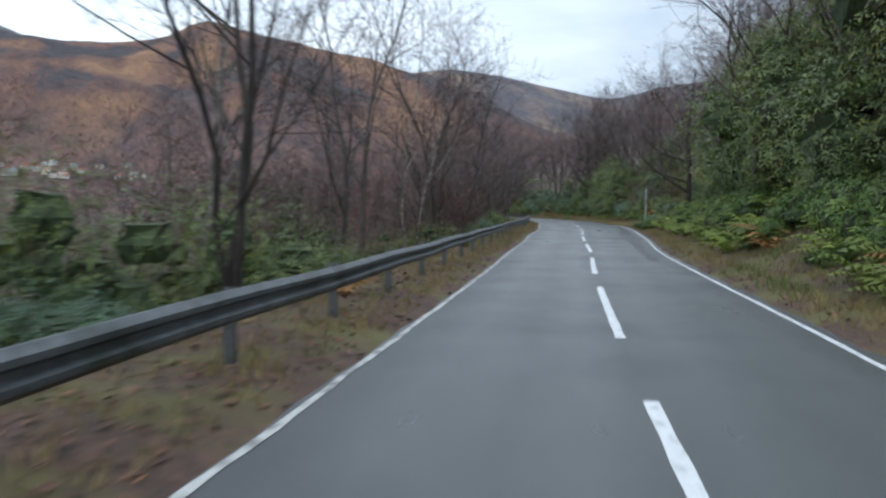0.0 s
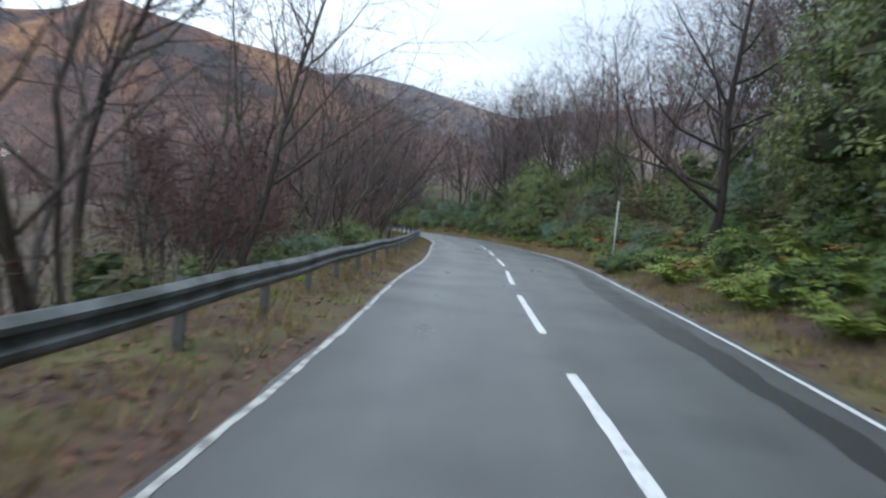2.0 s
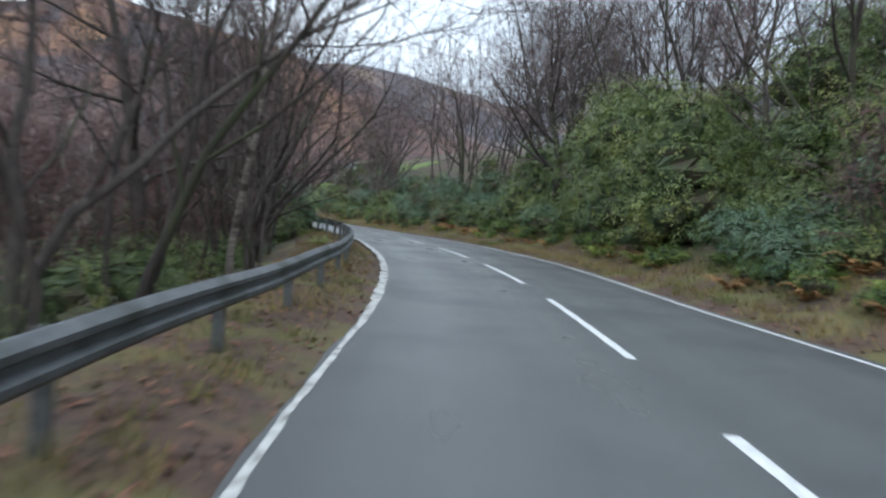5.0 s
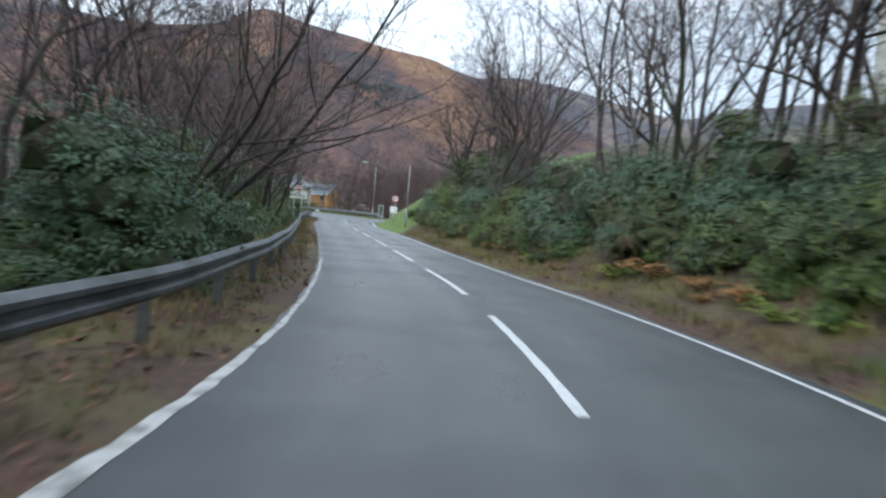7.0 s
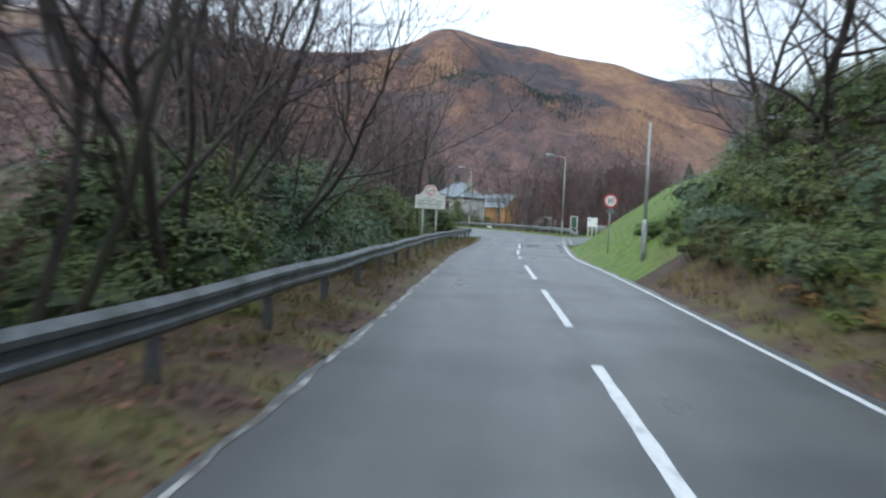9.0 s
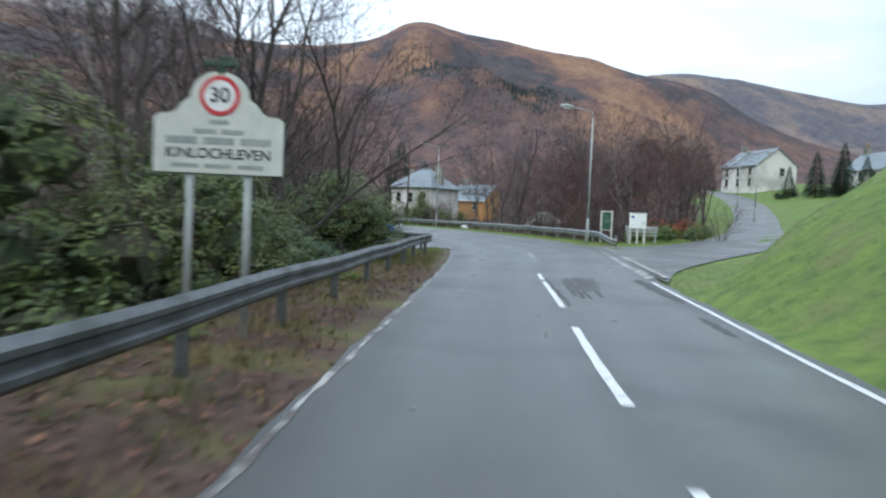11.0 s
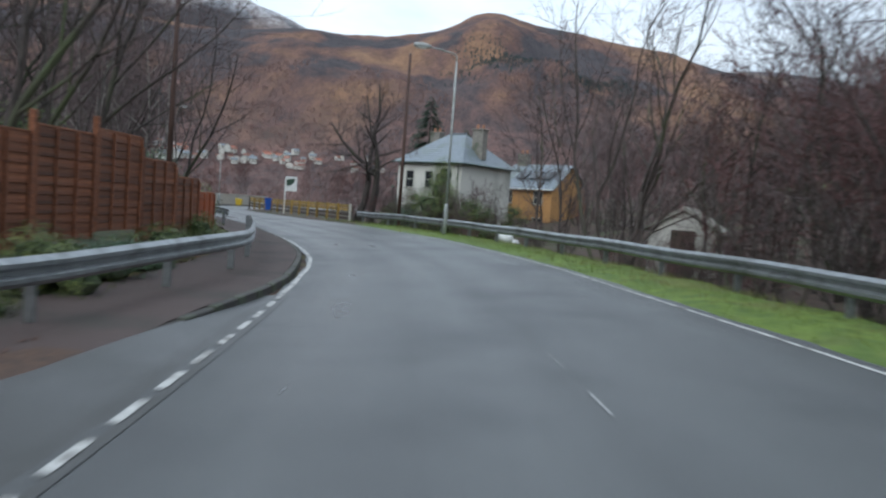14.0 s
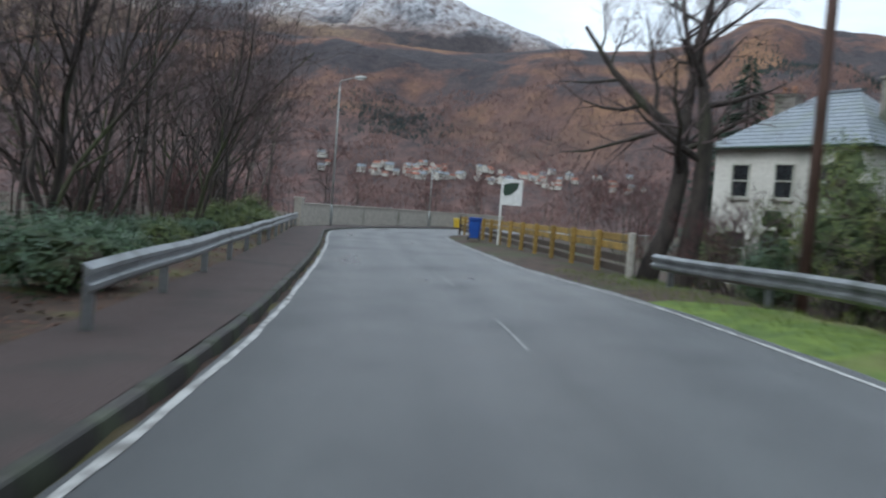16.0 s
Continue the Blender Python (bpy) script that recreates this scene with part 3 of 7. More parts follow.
def dash(s0, s1, width, mat, label, jitter=0.0):
    g = Geo()
    n = max(2, int((s1 - s0) / 0.5) + 1)
    for k in range(n):
        s = s0 + (s1 - s0) * k / (n - 1) + mid_zero
        y = float(np.interp(s, mid_len, MID_Y))
        x = float(centre_x(y)) + jitter
        c = float(lean(y))
        z = float(np.clip((x - left_x(y)) / (right_x(y) - left_x(y)), 0, 1) * camber(y)) + 0.006
        sl = float(centre_x(y + 0.5) - centre_x(y - 0.5))
        w = width / 2 * (1 + 0.10 * math.sin(k * 2.3 + s0))
        g.v += [(x - w * c, y + w * c * sl, z), (x + w * c, y - w * c * sl, z)]
    for k in range(n - 1):
        q = 2 * k
        g.f.append((q, q + 1, q + 3, q + 2))
    return solo("lane_dash", g, mat, label, "road marking", "centre line dashes", "structure")


for k in range(-4, 17):
    dash(k * 9.0, k * 9.0 + 6.0, 0.12, LINE, "long white painted centre line dash on wet tar")


# ---- hills ----
def hill_material(name, low, mid, high, snow=False, snow_at=(600, 700)):
    m = bpy.data.materials.new(name)
    m.use_nodes = True
    n, l = m.node_tree.nodes, m.node_tree.links
    p = n["Principled BSDF"]
    p.inputs["Roughness"].default_value, p.inputs["Specular IOR Level"].default_value = 0.95, 0.1
    co = n.new("ShaderNodeTexCoord")

    def cloud(scale, detail, stretch, rough=0.6):
        mp, t = n.new("ShaderNodeMapping"), n.new("ShaderNodeTexNoise")
        mp.inputs["Scale"].default_value = stretch
        t.inputs["Scale"].default_value, t.inputs["Detail"].default_value, t.inputs["Roughness"].default_value = scale, detail, rough
        l.new(co.outputs["Object"], mp.inputs["Vector"])
        l.new(mp.outputs["Vector"], t.inputs["Vector"])
        return t.outputs["Fac"]

    def ramp(fac, stops):
        r = n.new("ShaderNodeValToRGB")
        e = r.color_ramp.elements
        for k, (at, c) in enumerate(stops):
            q = e[k] if k < 2 else e.new(at)
            q.position, q.color = at, (*c, 1)
        l.new(fac, r.inputs["Fac"])
        return r.outputs["Color"]

    def mix(fac, a, b, blend="MIX"):
        x = n.new("ShaderNodeMix")
        x.data_type, x.blend_type = "RGBA", blend
        if isinstance(fac, float):
            x.inputs["Factor"].default_value = fac
        else:
            l.new(fac, x.inputs["Factor"])
        l.new(a, x.inputs[6])
        if isinstance(b, tuple):
            x.inputs[7].default_value = (*b, 1)
        else:
            l.new(b, x.inputs[7])
        return x.outputs[2]

    def rise(value, a, b):
        x = n.new("ShaderNodeMapRange")
        x.inputs["From Min"].default_value, x.inputs["From Max"].default_value = a, b
        l.new(value, x.inputs["Value"])
        return x.outputs["Result"]

    broad = cloud(0.0050, 8, (1.0, 0.55, 0.8))
    clump = cloud(0.055, 6, (1.0, 0.5, 0.6), 0.7)
    grain = cloud(0.28, 4, (1.0, 0.5, 0.6))
    moor = ramp(broad, ((0.42, low), (0.60, high), (0.47, low), (0.515, mid)))
    moor = mix(0.75, moor, ramp(clump, ((0.33, (0.60, 0.60, 0.66)), (0.66, (1.22, 1.14, 1.06)))), "MULTIPLY")
    # bare purple-brown birch woods on the lower slopes
    sep = n.new("ShaderNodeSeparateXYZ")
    l.new(co.outputs["Object"], sep.inputs["Vector"])
    jit = n.new("ShaderNodeMath")
    jit.operation = "MULTIPLY_ADD"
    jit.inputs[1].default_value = 300.0
    l.new(broad, jit.inputs[0])
    l.new(sep.outputs["Z"], jit.inputs[2])
    woods = ramp(clump, ((0.34, (0.062, 0.052, 0.054)), (0.66, (0.165, 0.102, 0.090)), (0.50, (0.108, 0.076, 0.072))))
    colour = mix(rise(jit.outputs["Value"], 225, 330), woods, moor)
    colour = mix(0.5, colour, ramp(grain, ((0.34, (0.66, 0.66, 0.68)), (0.66, (1.25, 1.22, 1.2)))), "MULTIPLY")
    if snow:
        both = n.new("ShaderNodeMath")
        both.operation = "MULTIPLY"
        l.new(rise(jit.outputs["Value"], *snow_at), both.inputs[0])
        l.new(rise(clump, 0.34, 0.72), both.inputs[1])
        colour = mix(both.outputs["Value"], colour, (0.62, 0.65, 0.70))
    l.new(colour, p.inputs["Base Color"])
    bp = n.new("ShaderNodeBump")
    bp.inputs["Strength"].default_value, bp.inputs["Distance"].default_value = 0.35, 8.0
    l.new(clump, bp.inputs["Height"])
    l.new(bp.outputs["Normal"], p.inputs["Normal"])
    return m


HILL = hill_material("heather_hillside", (0.066, 0.062, 0.068), (0.138, 0.088, 0.076), (0.220, 0.138, 0.090))
HILL_SNOW = hill_material("snow_dusted_mountain", (0.075, 0.070, 0.075), (0.14, 0.105, 0.095), (0.19, 0.145, 0.11), True)
# paler, bluer copy of the hill colours: the mist of distance is painted in
HILL_MIST = hill_material("haze_painted_ridge", (0.11, 0.11, 0.125), (0.155, 0.135, 0.135), (0.20, 0.165, 0.14))
EYE = (38.0, 150.0)
SLOPES = {}


def hill(name, ridge, dist, depth, foot, mat, label, rough=0.05, seed=0.0):
    """A ridge seen from the valley: rows of bearing (left positive) and height angle, its crest dist away."""
    az = [r[0] for r in ridge][::-1]
    el = [r[1] for r in ridge][::-1]
    na, nr = int((max(az) - min(az)) * (4 if dist < 2000 else 2.5)), 46
    g = Geo()

    def place(a, r):
        h = dist * math.tan(radians(float(spline(az, el, a))))
        k = r - (dist - depth)
        rise = float(smooth01(0, 1, np.array(min(k / depth, 1.0)))) ** 0.8 if k <= depth else 1 - 0.6 * ((k - depth) / (0.7 * depth)) ** 1.5
        x, y = EYE[0] - r * math.sin(radians(a)), EYE[1] + r * math.cos(radians(a))
        rug = noise.fractal(Vector((x * 0.0035 + seed, y * 0.0035, seed)), 1.0, 2.0, 6)
        bell = 4 * rise * (1 - rise) if k <= depth else 0.15
        return x, y, foot + (h - foot) * rise + h * (rough * rug * (0.30 + 2.2 * bell))

    SLOPES[name] = place
    for i in range(na + 1):
        a = min(az) + (max(az) - min(az)) * i / na
        for j in range(nr + 1):
            g.v.append(place(a, dist - depth + (depth * 1.7) * j / nr))
    m = nr + 1
    for i in range(na):
        for j in range(nr):
            q = i * m + j
            g.f.append((q, q + 1, q + m + 1, q + m))
    return solo(name, g, mat, label, "hill", kind="structure", smooth=True)


hill("backdrop_hill", [(70, 5), (50, 8.5), (40, 10.0), (32, 10.6), (25, 10.5), (18, 10.7), (15.5, 11.0), (12, 10.95), (8, 11.35), (5, 12.0), (3.2, 12.75), (1.6, 12.95), (0, 12.55),
                       (-3, 11.95), (-6, 11.35), (-10, 10.85), (-12, 10.3), (-14, 9.7), (-17, 8.8), (-22, 6.5), (-30, 4)], 1700, 1050, -9, HILL,
     "rust-brown heather hillside with dark woods on its flanks", 0.055, 3.0)
hill("backdrop_mountain", [(75, 12), (55, 13), (42, 13.2), (33, 13.6), (29, 14.3), (24, 13.9), (20.4, 13.0), (17, 11.9), (13, 10.5), (5, 8)], 2700, 1300, -9, HILL_SNOW,
     "mountain with a dusting of snow near its top", 0.06, 8.0)
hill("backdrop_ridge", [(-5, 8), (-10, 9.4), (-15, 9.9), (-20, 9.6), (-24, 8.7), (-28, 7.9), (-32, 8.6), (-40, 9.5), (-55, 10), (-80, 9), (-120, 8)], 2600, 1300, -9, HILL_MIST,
     "far ridge with mist painted into its pale colours", 0.04, 5.0)
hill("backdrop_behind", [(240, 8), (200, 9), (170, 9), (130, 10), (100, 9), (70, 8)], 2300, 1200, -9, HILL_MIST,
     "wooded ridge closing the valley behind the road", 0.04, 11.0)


# ---- crash barriers ----
BEAM = [(0.00, -0.155), (0.02, -0.15), (0.082, -0.10), (0.082, -0.055), (0.03, -0.02), (0.03, 0.02), (0.082, 0.055), (0.082, 0.10), (0.02, 0.15), (0.00, 0.155),
        (-0.005, 0.152), (0.014, 0.142), (0.076, 0.097), (0.076, 0.058), (0.024, 0.023), (0.024, -0.023), (0.076, -0.058), (0.076, -0.097), (0.014, -0.142), (-0.005, -0.152)]


def barrier(points, top, label, mat, face=1, end_drop=(0, 0), spacing=3.2, low=-0.05):
    """A W-beam barrier along plan points; face 1: the beam looks to the right of the way the points run."""
    p = [Vector((x, y)) for x, y in points]
    acc = [0.0]
    for a, b in zip(p, p[1:]):
        acc.append(acc[-1] + (b - a).length)
    total = acc[-1]

    def at(s):
        x = spline(acc, [q.x for q in p], np.array([s]))[0]
        y = spline(acc, [q.y for q in p], np.array([s]))[0]
        return float(x), float(y)

    root = thing("crash_barrier", label=label, category="crash barrier", group="road barriers")
    path = []
    n = max(2, int(total / 0.8))
    for k in range(n + 1):
        s = total * k / n
        x, y = at(s)
        x1, y1 = at(min(s + 0.4, total))
        x0, y0 = at(max(s - 0.4, 0))
        d = Vector((x1 - x0, y1 - y0)).normalized()
        side = (d.y * face, -d.x * face)
        drop = end_drop[0] * (1 - float(smooth01(0, 3.5, np.array(s)))) + end_drop[1] * (1 - float(smooth01(0, 3.5, np.array(total - s))))
        base = gz(x, y)
        z = max(base, low) + top - 0.155 - drop + 0.012 * math.sin(s * 0.9) - 0.05 * (1 - float(smooth01(40, 75, np.array(y))))
        path.append(((x, y, z), side))
    part("beam", Geo().sweep(BEAM, path), mat, root, smooth=False)
    post_me = None
    count = int(total / spacing)
    for k in range(count + 1):
        s = min(total - 0.3, 0.4 + k * spacing)
        x, y = at(s)
        x1, y1 = at(min(s + 0.4, total))
        d = Vector((x1 - x, y1 - y)).normalized()
        side = (d.y * face, -d.x * face)
        if post_me is None:
            g = Geo()
            g.box((0, 0, 0.02), (0.10, 0.012, 1.10), 0, 0.003)
            g.box((-0.05, 0.022, 0.02), (0.012, 0.05, 1.10), 0, 0.003)
            g.box((0.05, 0.022, 0.02), (0.012, 0.05, 1.10), 0, 0.003)
            post_me = g.mesh("post", mat)
        ob = part("post", post_me, mat, root)
        ob.matrix_world = pose(x - side[0] * 0.06, y - side[1] * 0.06, max(gz(x, y), low) + top - 0.60, 0, 0, math.degrees(math.atan2(side[1], side[0])))
    return root


ys = list(np.arange(-45, 174, 6.0))
barrier([(beside(y, -1.05 - 0.10 * math.sin(y * 0.05))[0], y) for y in ys] + [(38.75, 176.2), (38.0, 177.6), (36.6, 178.6)], 0.74,
        "long weathered steel crash barrier along the wooded verge", STEEL_DULL)
barrier([(34.9, 189.9), (35.8, 190.4), (36.5, 191.8), (36.7, 195), (36.35, 200), (35.2, 204), (33.4, 209.3), (31.9, 213.4)], 0.74,
        "galvanised steel crash barrier behind the footway", STEEL, low=-0.22)
barrier([(29.4, 218.1), (26.6, 222.9), (22.5, 229.8), (18.5, 236.5), (14.6, 243.0), (11.2, 248.8)], 0.74,
        "galvanised steel crash barrier running up to the parapet", STEEL)
barrier([(48.1, 183.2), (47.5, 186.5), (46.9, 190.5), (45.9, 197), (44.3, 204), (42.2, 211), (39.8, 217.6), (36.9, 223.2), (32.9, 229.2)], 0.61,
        "galvanised steel crash barrier behind the grass verge", STEEL, -1, (0.24, 0.0))


# ---- plants: shapes built once, then copied ----
def rot_to(n, rng):
    """Two unit vectors square to each row of n, turned by chance."""
    a = np.where(np.abs(n[:, 2:3]) < 0.9, np.array([[0, 0, 1.0]]), np.array([[1.0, 0, 0]]))
    u = np.cross(n, a)
    u /= np.linalg.norm(u, axis=1, keepdims=True)
    v = np.cross(n, u)
    t = rng.uniform(0, 2 * np.pi, (len(n), 1))
    return u * np.cos(t) + v * np.sin(t), -u * np.sin(t) + v * np.cos(t)


def bush_shape(seed, w, d, h, whorls, leaf, leaf_mat, lobes=9, per=4, half=False, loose=1.10, core=0.52, deep=0.66):
    """A mound of leaf whorls over stems and solid filler lobes coloured as inner shade. half: leaves of one face. Gives
    (core mesh, leaves mesh).
    """
    rng = np.random.default_rng(seed)
    cen, rad = [], []
    for k in range(lobes):
        a = rng.uniform(0, 2 * np.pi)
        q = rng.uniform(0.1, 0.75)
        top = (1 - 0.55 * q) * h
        r = rng.uniform(0.24, 0.36) * min(w, d, h * 1.3)
        cz = max(r * 0.7, rng.uniform(0.25, 1.0) * top - r * 0.6)
        cen.append((math.cos(a) * q * w / 2, math.sin(a) * q * d / 2, cz))
        rad.append((r * rng.uniform(0.9, 1.25), r * rng.uniform(0.9, 1.25), r * rng.uniform(0.7, 1.0)))
    cen, rad = np.array(cen), np.array(rad)
    inner = Geo()
    for c, r in zip(cen, rad):
        vs = []
        for i in range(1, 4):
            for j in range(5):
                th, ph = math.pi * i / 4, 2 * math.pi * (j + 0.5 * (i % 2)) / 5
                k = core * rng.uniform(0.82, 1.12)
                vs.append((c[0] + r[0] * k * math.sin(th) * math.cos(ph), c[1] + r[1] * k * math.sin(th) * math.sin(ph), max(-0.3, c[2] + r[2] * k * math.cos(th))))
        fs = [(i * 5 + j, i * 5 + (j + 1) % 5, (i + 1) * 5 + (j + 1) % 5, (i + 1) * 5 + j) for i in range(2) for j in range(5)]
        inner.add(vs, [f[::-1] for f in fs] + [tuple(range(5)), tuple(range(10, 15))[::-1]])
        inner.tube([(c[0] * 0.2, c[1] * 0.2, -0.3), (c[0] * 0.7, c[1] * 0.7, c[2] * 0.5), tuple(c)], [0.05, 0.035, 0.015], 3)
    pts, nrm = [], []
    while sum(map(len, pts)) < whorls:
        k = rng.integers(0, lobes, 600)
        u = rng.normal(size=(600, 3))
        u[:, 2] = np.where(u[:, 2] < -0.7, -u[:, 2], u[:, 2])
        u /= np.linalg.norm(u, axis=1, keepdims=True)
        p = cen[k] + rad[k] * u * rng.uniform(deep, loose, (600, 1))
        inside = np.zeros(600, bool)
        for c, r in zip(cen, rad):
            inside |= (((p - c) / (r * deep)) ** 2).sum(1) < 1
        ok = ~inside & (p[:, 2] > 0.02)
        pts.append(p[ok])
        nn = u[ok] / rad[k[ok]]
        nrm.append(nn / np.linalg.norm(nn, axis=1, keepdims=True))
    p, n = np.concatenate(pts)[:whorls], np.concatenate(nrm)[:whorls]
    n = n + rng.normal(size=n.shape) * 0.25 + np.array([0, 0, 0.35])
    n /= np.linalg.norm(n, axis=1, keepdims=True)
    u, v = rot_to(n, rng)
    V = []
    for q in range(per):
        a = 2 * np.pi * q / per + rng.uniform(-0.3, 0.3, (len(p), 1))
        out = u * np.cos(a) + v * np.sin(a)
        ln = leaf * rng.uniform(0.7, 1.2, (len(p), 1))
        dirn = out * 0.92 + n * rng.uniform(-0.15, 0.5, (len(p), 1)) - np.array([0, 0, 0.22])
        dirn /= np.linalg.norm(dirn, axis=1, keepdims=True)
        side = np.cross(dirn, n)
        side /= np.linalg.norm(side, axis=1, keepdims=True) + 1e-9
        mid = p + dirn * ln * 0.52 + n * ln * 0.05
        V.append(np.stack([p, mid + side * ln * 0.235 - n * ln * 0.03, p + dirn * ln - np.array([0, 0, 1]) * ln * 0.08, mid - side * ln * 0.235 - n * ln * 0.03], 1))
    V = np.concatenate(V).reshape(-1, 3)
    m = len(V) // 4
    i0 = np.arange(m) * 4
    me = bpy.data.meshes.new("leaves")
    faces = np.stack([i0, i0 + 1, i0 + 2], 1)
    if half:
        # a lone face a leaf, made as wide as the whole
        V = V.reshape(-1, 4, 3)
        V[:, 0] += (V[:, 3] - V[:, 0]) * 0.42
        V = np.ascontiguousarray(V[:, :3]).reshape(-1, 3)
        faces = np.arange(m * 3).reshape(-1, 3)
    else:
        faces = np.concatenate([faces, np.stack([i0, i0 + 2, i0 + 3], 1)])
    me.from_pydata(V.tolist(), [], faces.tolist())
    me.materials.append(leaf_mat)
    me.update()
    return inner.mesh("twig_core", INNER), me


def tree_shape(seed, height, radius, stems=1, limbs=12, subs=6, twigs=5, fine=3, spread=0.55, first=0.25, bark=BARK, twig=TWIG, thick=1.0, wander=0.10, sides=5, tilts=(0.08, 0.24), paths=()):
    """A bare tree: stems and limbs in one mesh, the crown of twigs in another."""
    rng = random.Random(seed)
    wood, crown = Geo(), Geo()

    def shoot(g, p, d, length, r, segs, sides, up, wob):
        pts, rr = [Vector(p)], [r]
        d = Vector(d).normalized()
        for k in range(segs):
            d = (d + Vector((rng.gauss(0, wob), rng.gauss(0, wob), rng.gauss(0, wob * 0.6) + up))).normalized()
            pts.append(pts[-1] + d * (length / segs))
            rr.append(r * (1 - 0.82 * (k + 1) / segs))
        g.tube(pts, rr, sides, cap=False)
        return pts, rr

    def point(pts, rr, t):
        f = t * (len(pts) - 1)
        i = min(int(f), len(pts) - 2)
        return pts[i].lerp(pts[i + 1], f - i), rr[i] + (rr[i + 1] - rr[i]) * (f - i), (pts[i + 1] - pts[i]).normalized()

    def away(d, amount):
        o = d.orthogonal().normalized()
        o.rotate(Matrix.Rotation(rng.uniform(0, 2 * math.pi), 3, d))
        return (d * (1 - amount) + o * amount).normalized()

    thin = sides == 3
    for s in range(stems):
        a = rng.uniform(0, 2 * math.pi)
        tilt = 0.0 if stems == 1 else rng.uniform(*tilts)
        h = height * rng.uniform(0.8, 1.05)
        base = (math.cos(a) * 0.16 * (stems > 1), math.sin(a) * 0.16 * (stems > 1), -0.4)
        if paths:
            stem, sr = [Vector(q) for q in paths[s][1]], [paths[s][0] * (1 - 0.85 * i / (len(paths[s][1]) - 1)) for i in range(len(paths[s][1]))]
            wood.tube(stem, sr, 9, cap=False)
        else:
            stem, sr = shoot(wood, base, (math.cos(a) * tilt + rng.gauss(0, 0.05), math.sin(a) * tilt + rng.gauss(0, 0.05), 1), h, radius * (1 if stems == 1 else rng.uniform(0.5, 0.8)), 9 if sides > 3 else 6, 7 if sides > 3 else 5, 0.05, wander)
        for i in range(limbs):
            t = first + (0.97 - first) * (i + rng.random()) / limbs
            p, r, d = point(stem, sr, t)
            ln = h * (0.52 - 0.32 * t) * rng.uniform(0.7, 1.25)
            limb, lr = shoot(wood, p, away(d, spread * rng.uniform(0.8, 1.2)), ln, max(r * 0.55, 0.012), 4 if sides > 3 else 3, sides, 0.09, 0.16)
            for j in range(subs):
                p2, r2, d2 = point(limb, lr, 0.2 + 0.8 * (j + rng.random()) / subs)
                sub, br = shoot(crown, p2, away(d2, 0.5), ln * rng.uniform(0.3, 0.55), max(r2 * 0.6, 0.008 * thick), 1, 3, 0.06, 0.2)
                for k in range(twigs):
                    p3, r3, d3 = point(sub, br, 0.15 + 0.85 * (k + rng.random()) / twigs)
                    w = (away(d3, 0.5) + Vector((0, 0, 0.15))).normalized() * (ln * rng.uniform(0.12, 0.26) + 0.12)
                    o1 = w.orthogonal().normalized() * 0.0055 * thick
                    o2 = w.normalized().cross(o1)
                    if thin:
                        crown.add([tuple(p3 + o1), tuple(p3 - o1), tuple(p3 + w)], [(0, 1, 2)])
                    else:
                        crown.add([tuple(p3 + o1), tuple(p3 - o1 * 0.5 + o2 * 0.87), tuple(p3 - o1 * 0.5 - o2 * 0.87), tuple(p3 + w)], [(0, 1, 3), (1, 2, 3), (2, 0, 3)])
                    d4 = w.normalized()
                    for q in range(fine):
                        p4 = p3 + w * (0.15 + 0.75 * rng.random())
                        e = p4 + away(d4, 0.45) * rng.uniform(0.15, 0.4)
                        o = (e - p4).orthogonal().normalized() * 0.0045 * thick
                        crown.add([tuple(p4 + o), tuple(p4 - o), tuple(e)], [(0, 1, 2)])
    return wood.mesh("trunk", bark, True), crown.mesh("crown", twig, False)


def plant(name, shapes, names, label, category, group):
    root = thing(name, label=label, category=category, group=group)
    for me, nm in zip(shapes, names):
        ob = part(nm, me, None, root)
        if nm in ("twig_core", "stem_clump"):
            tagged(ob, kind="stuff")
    return root


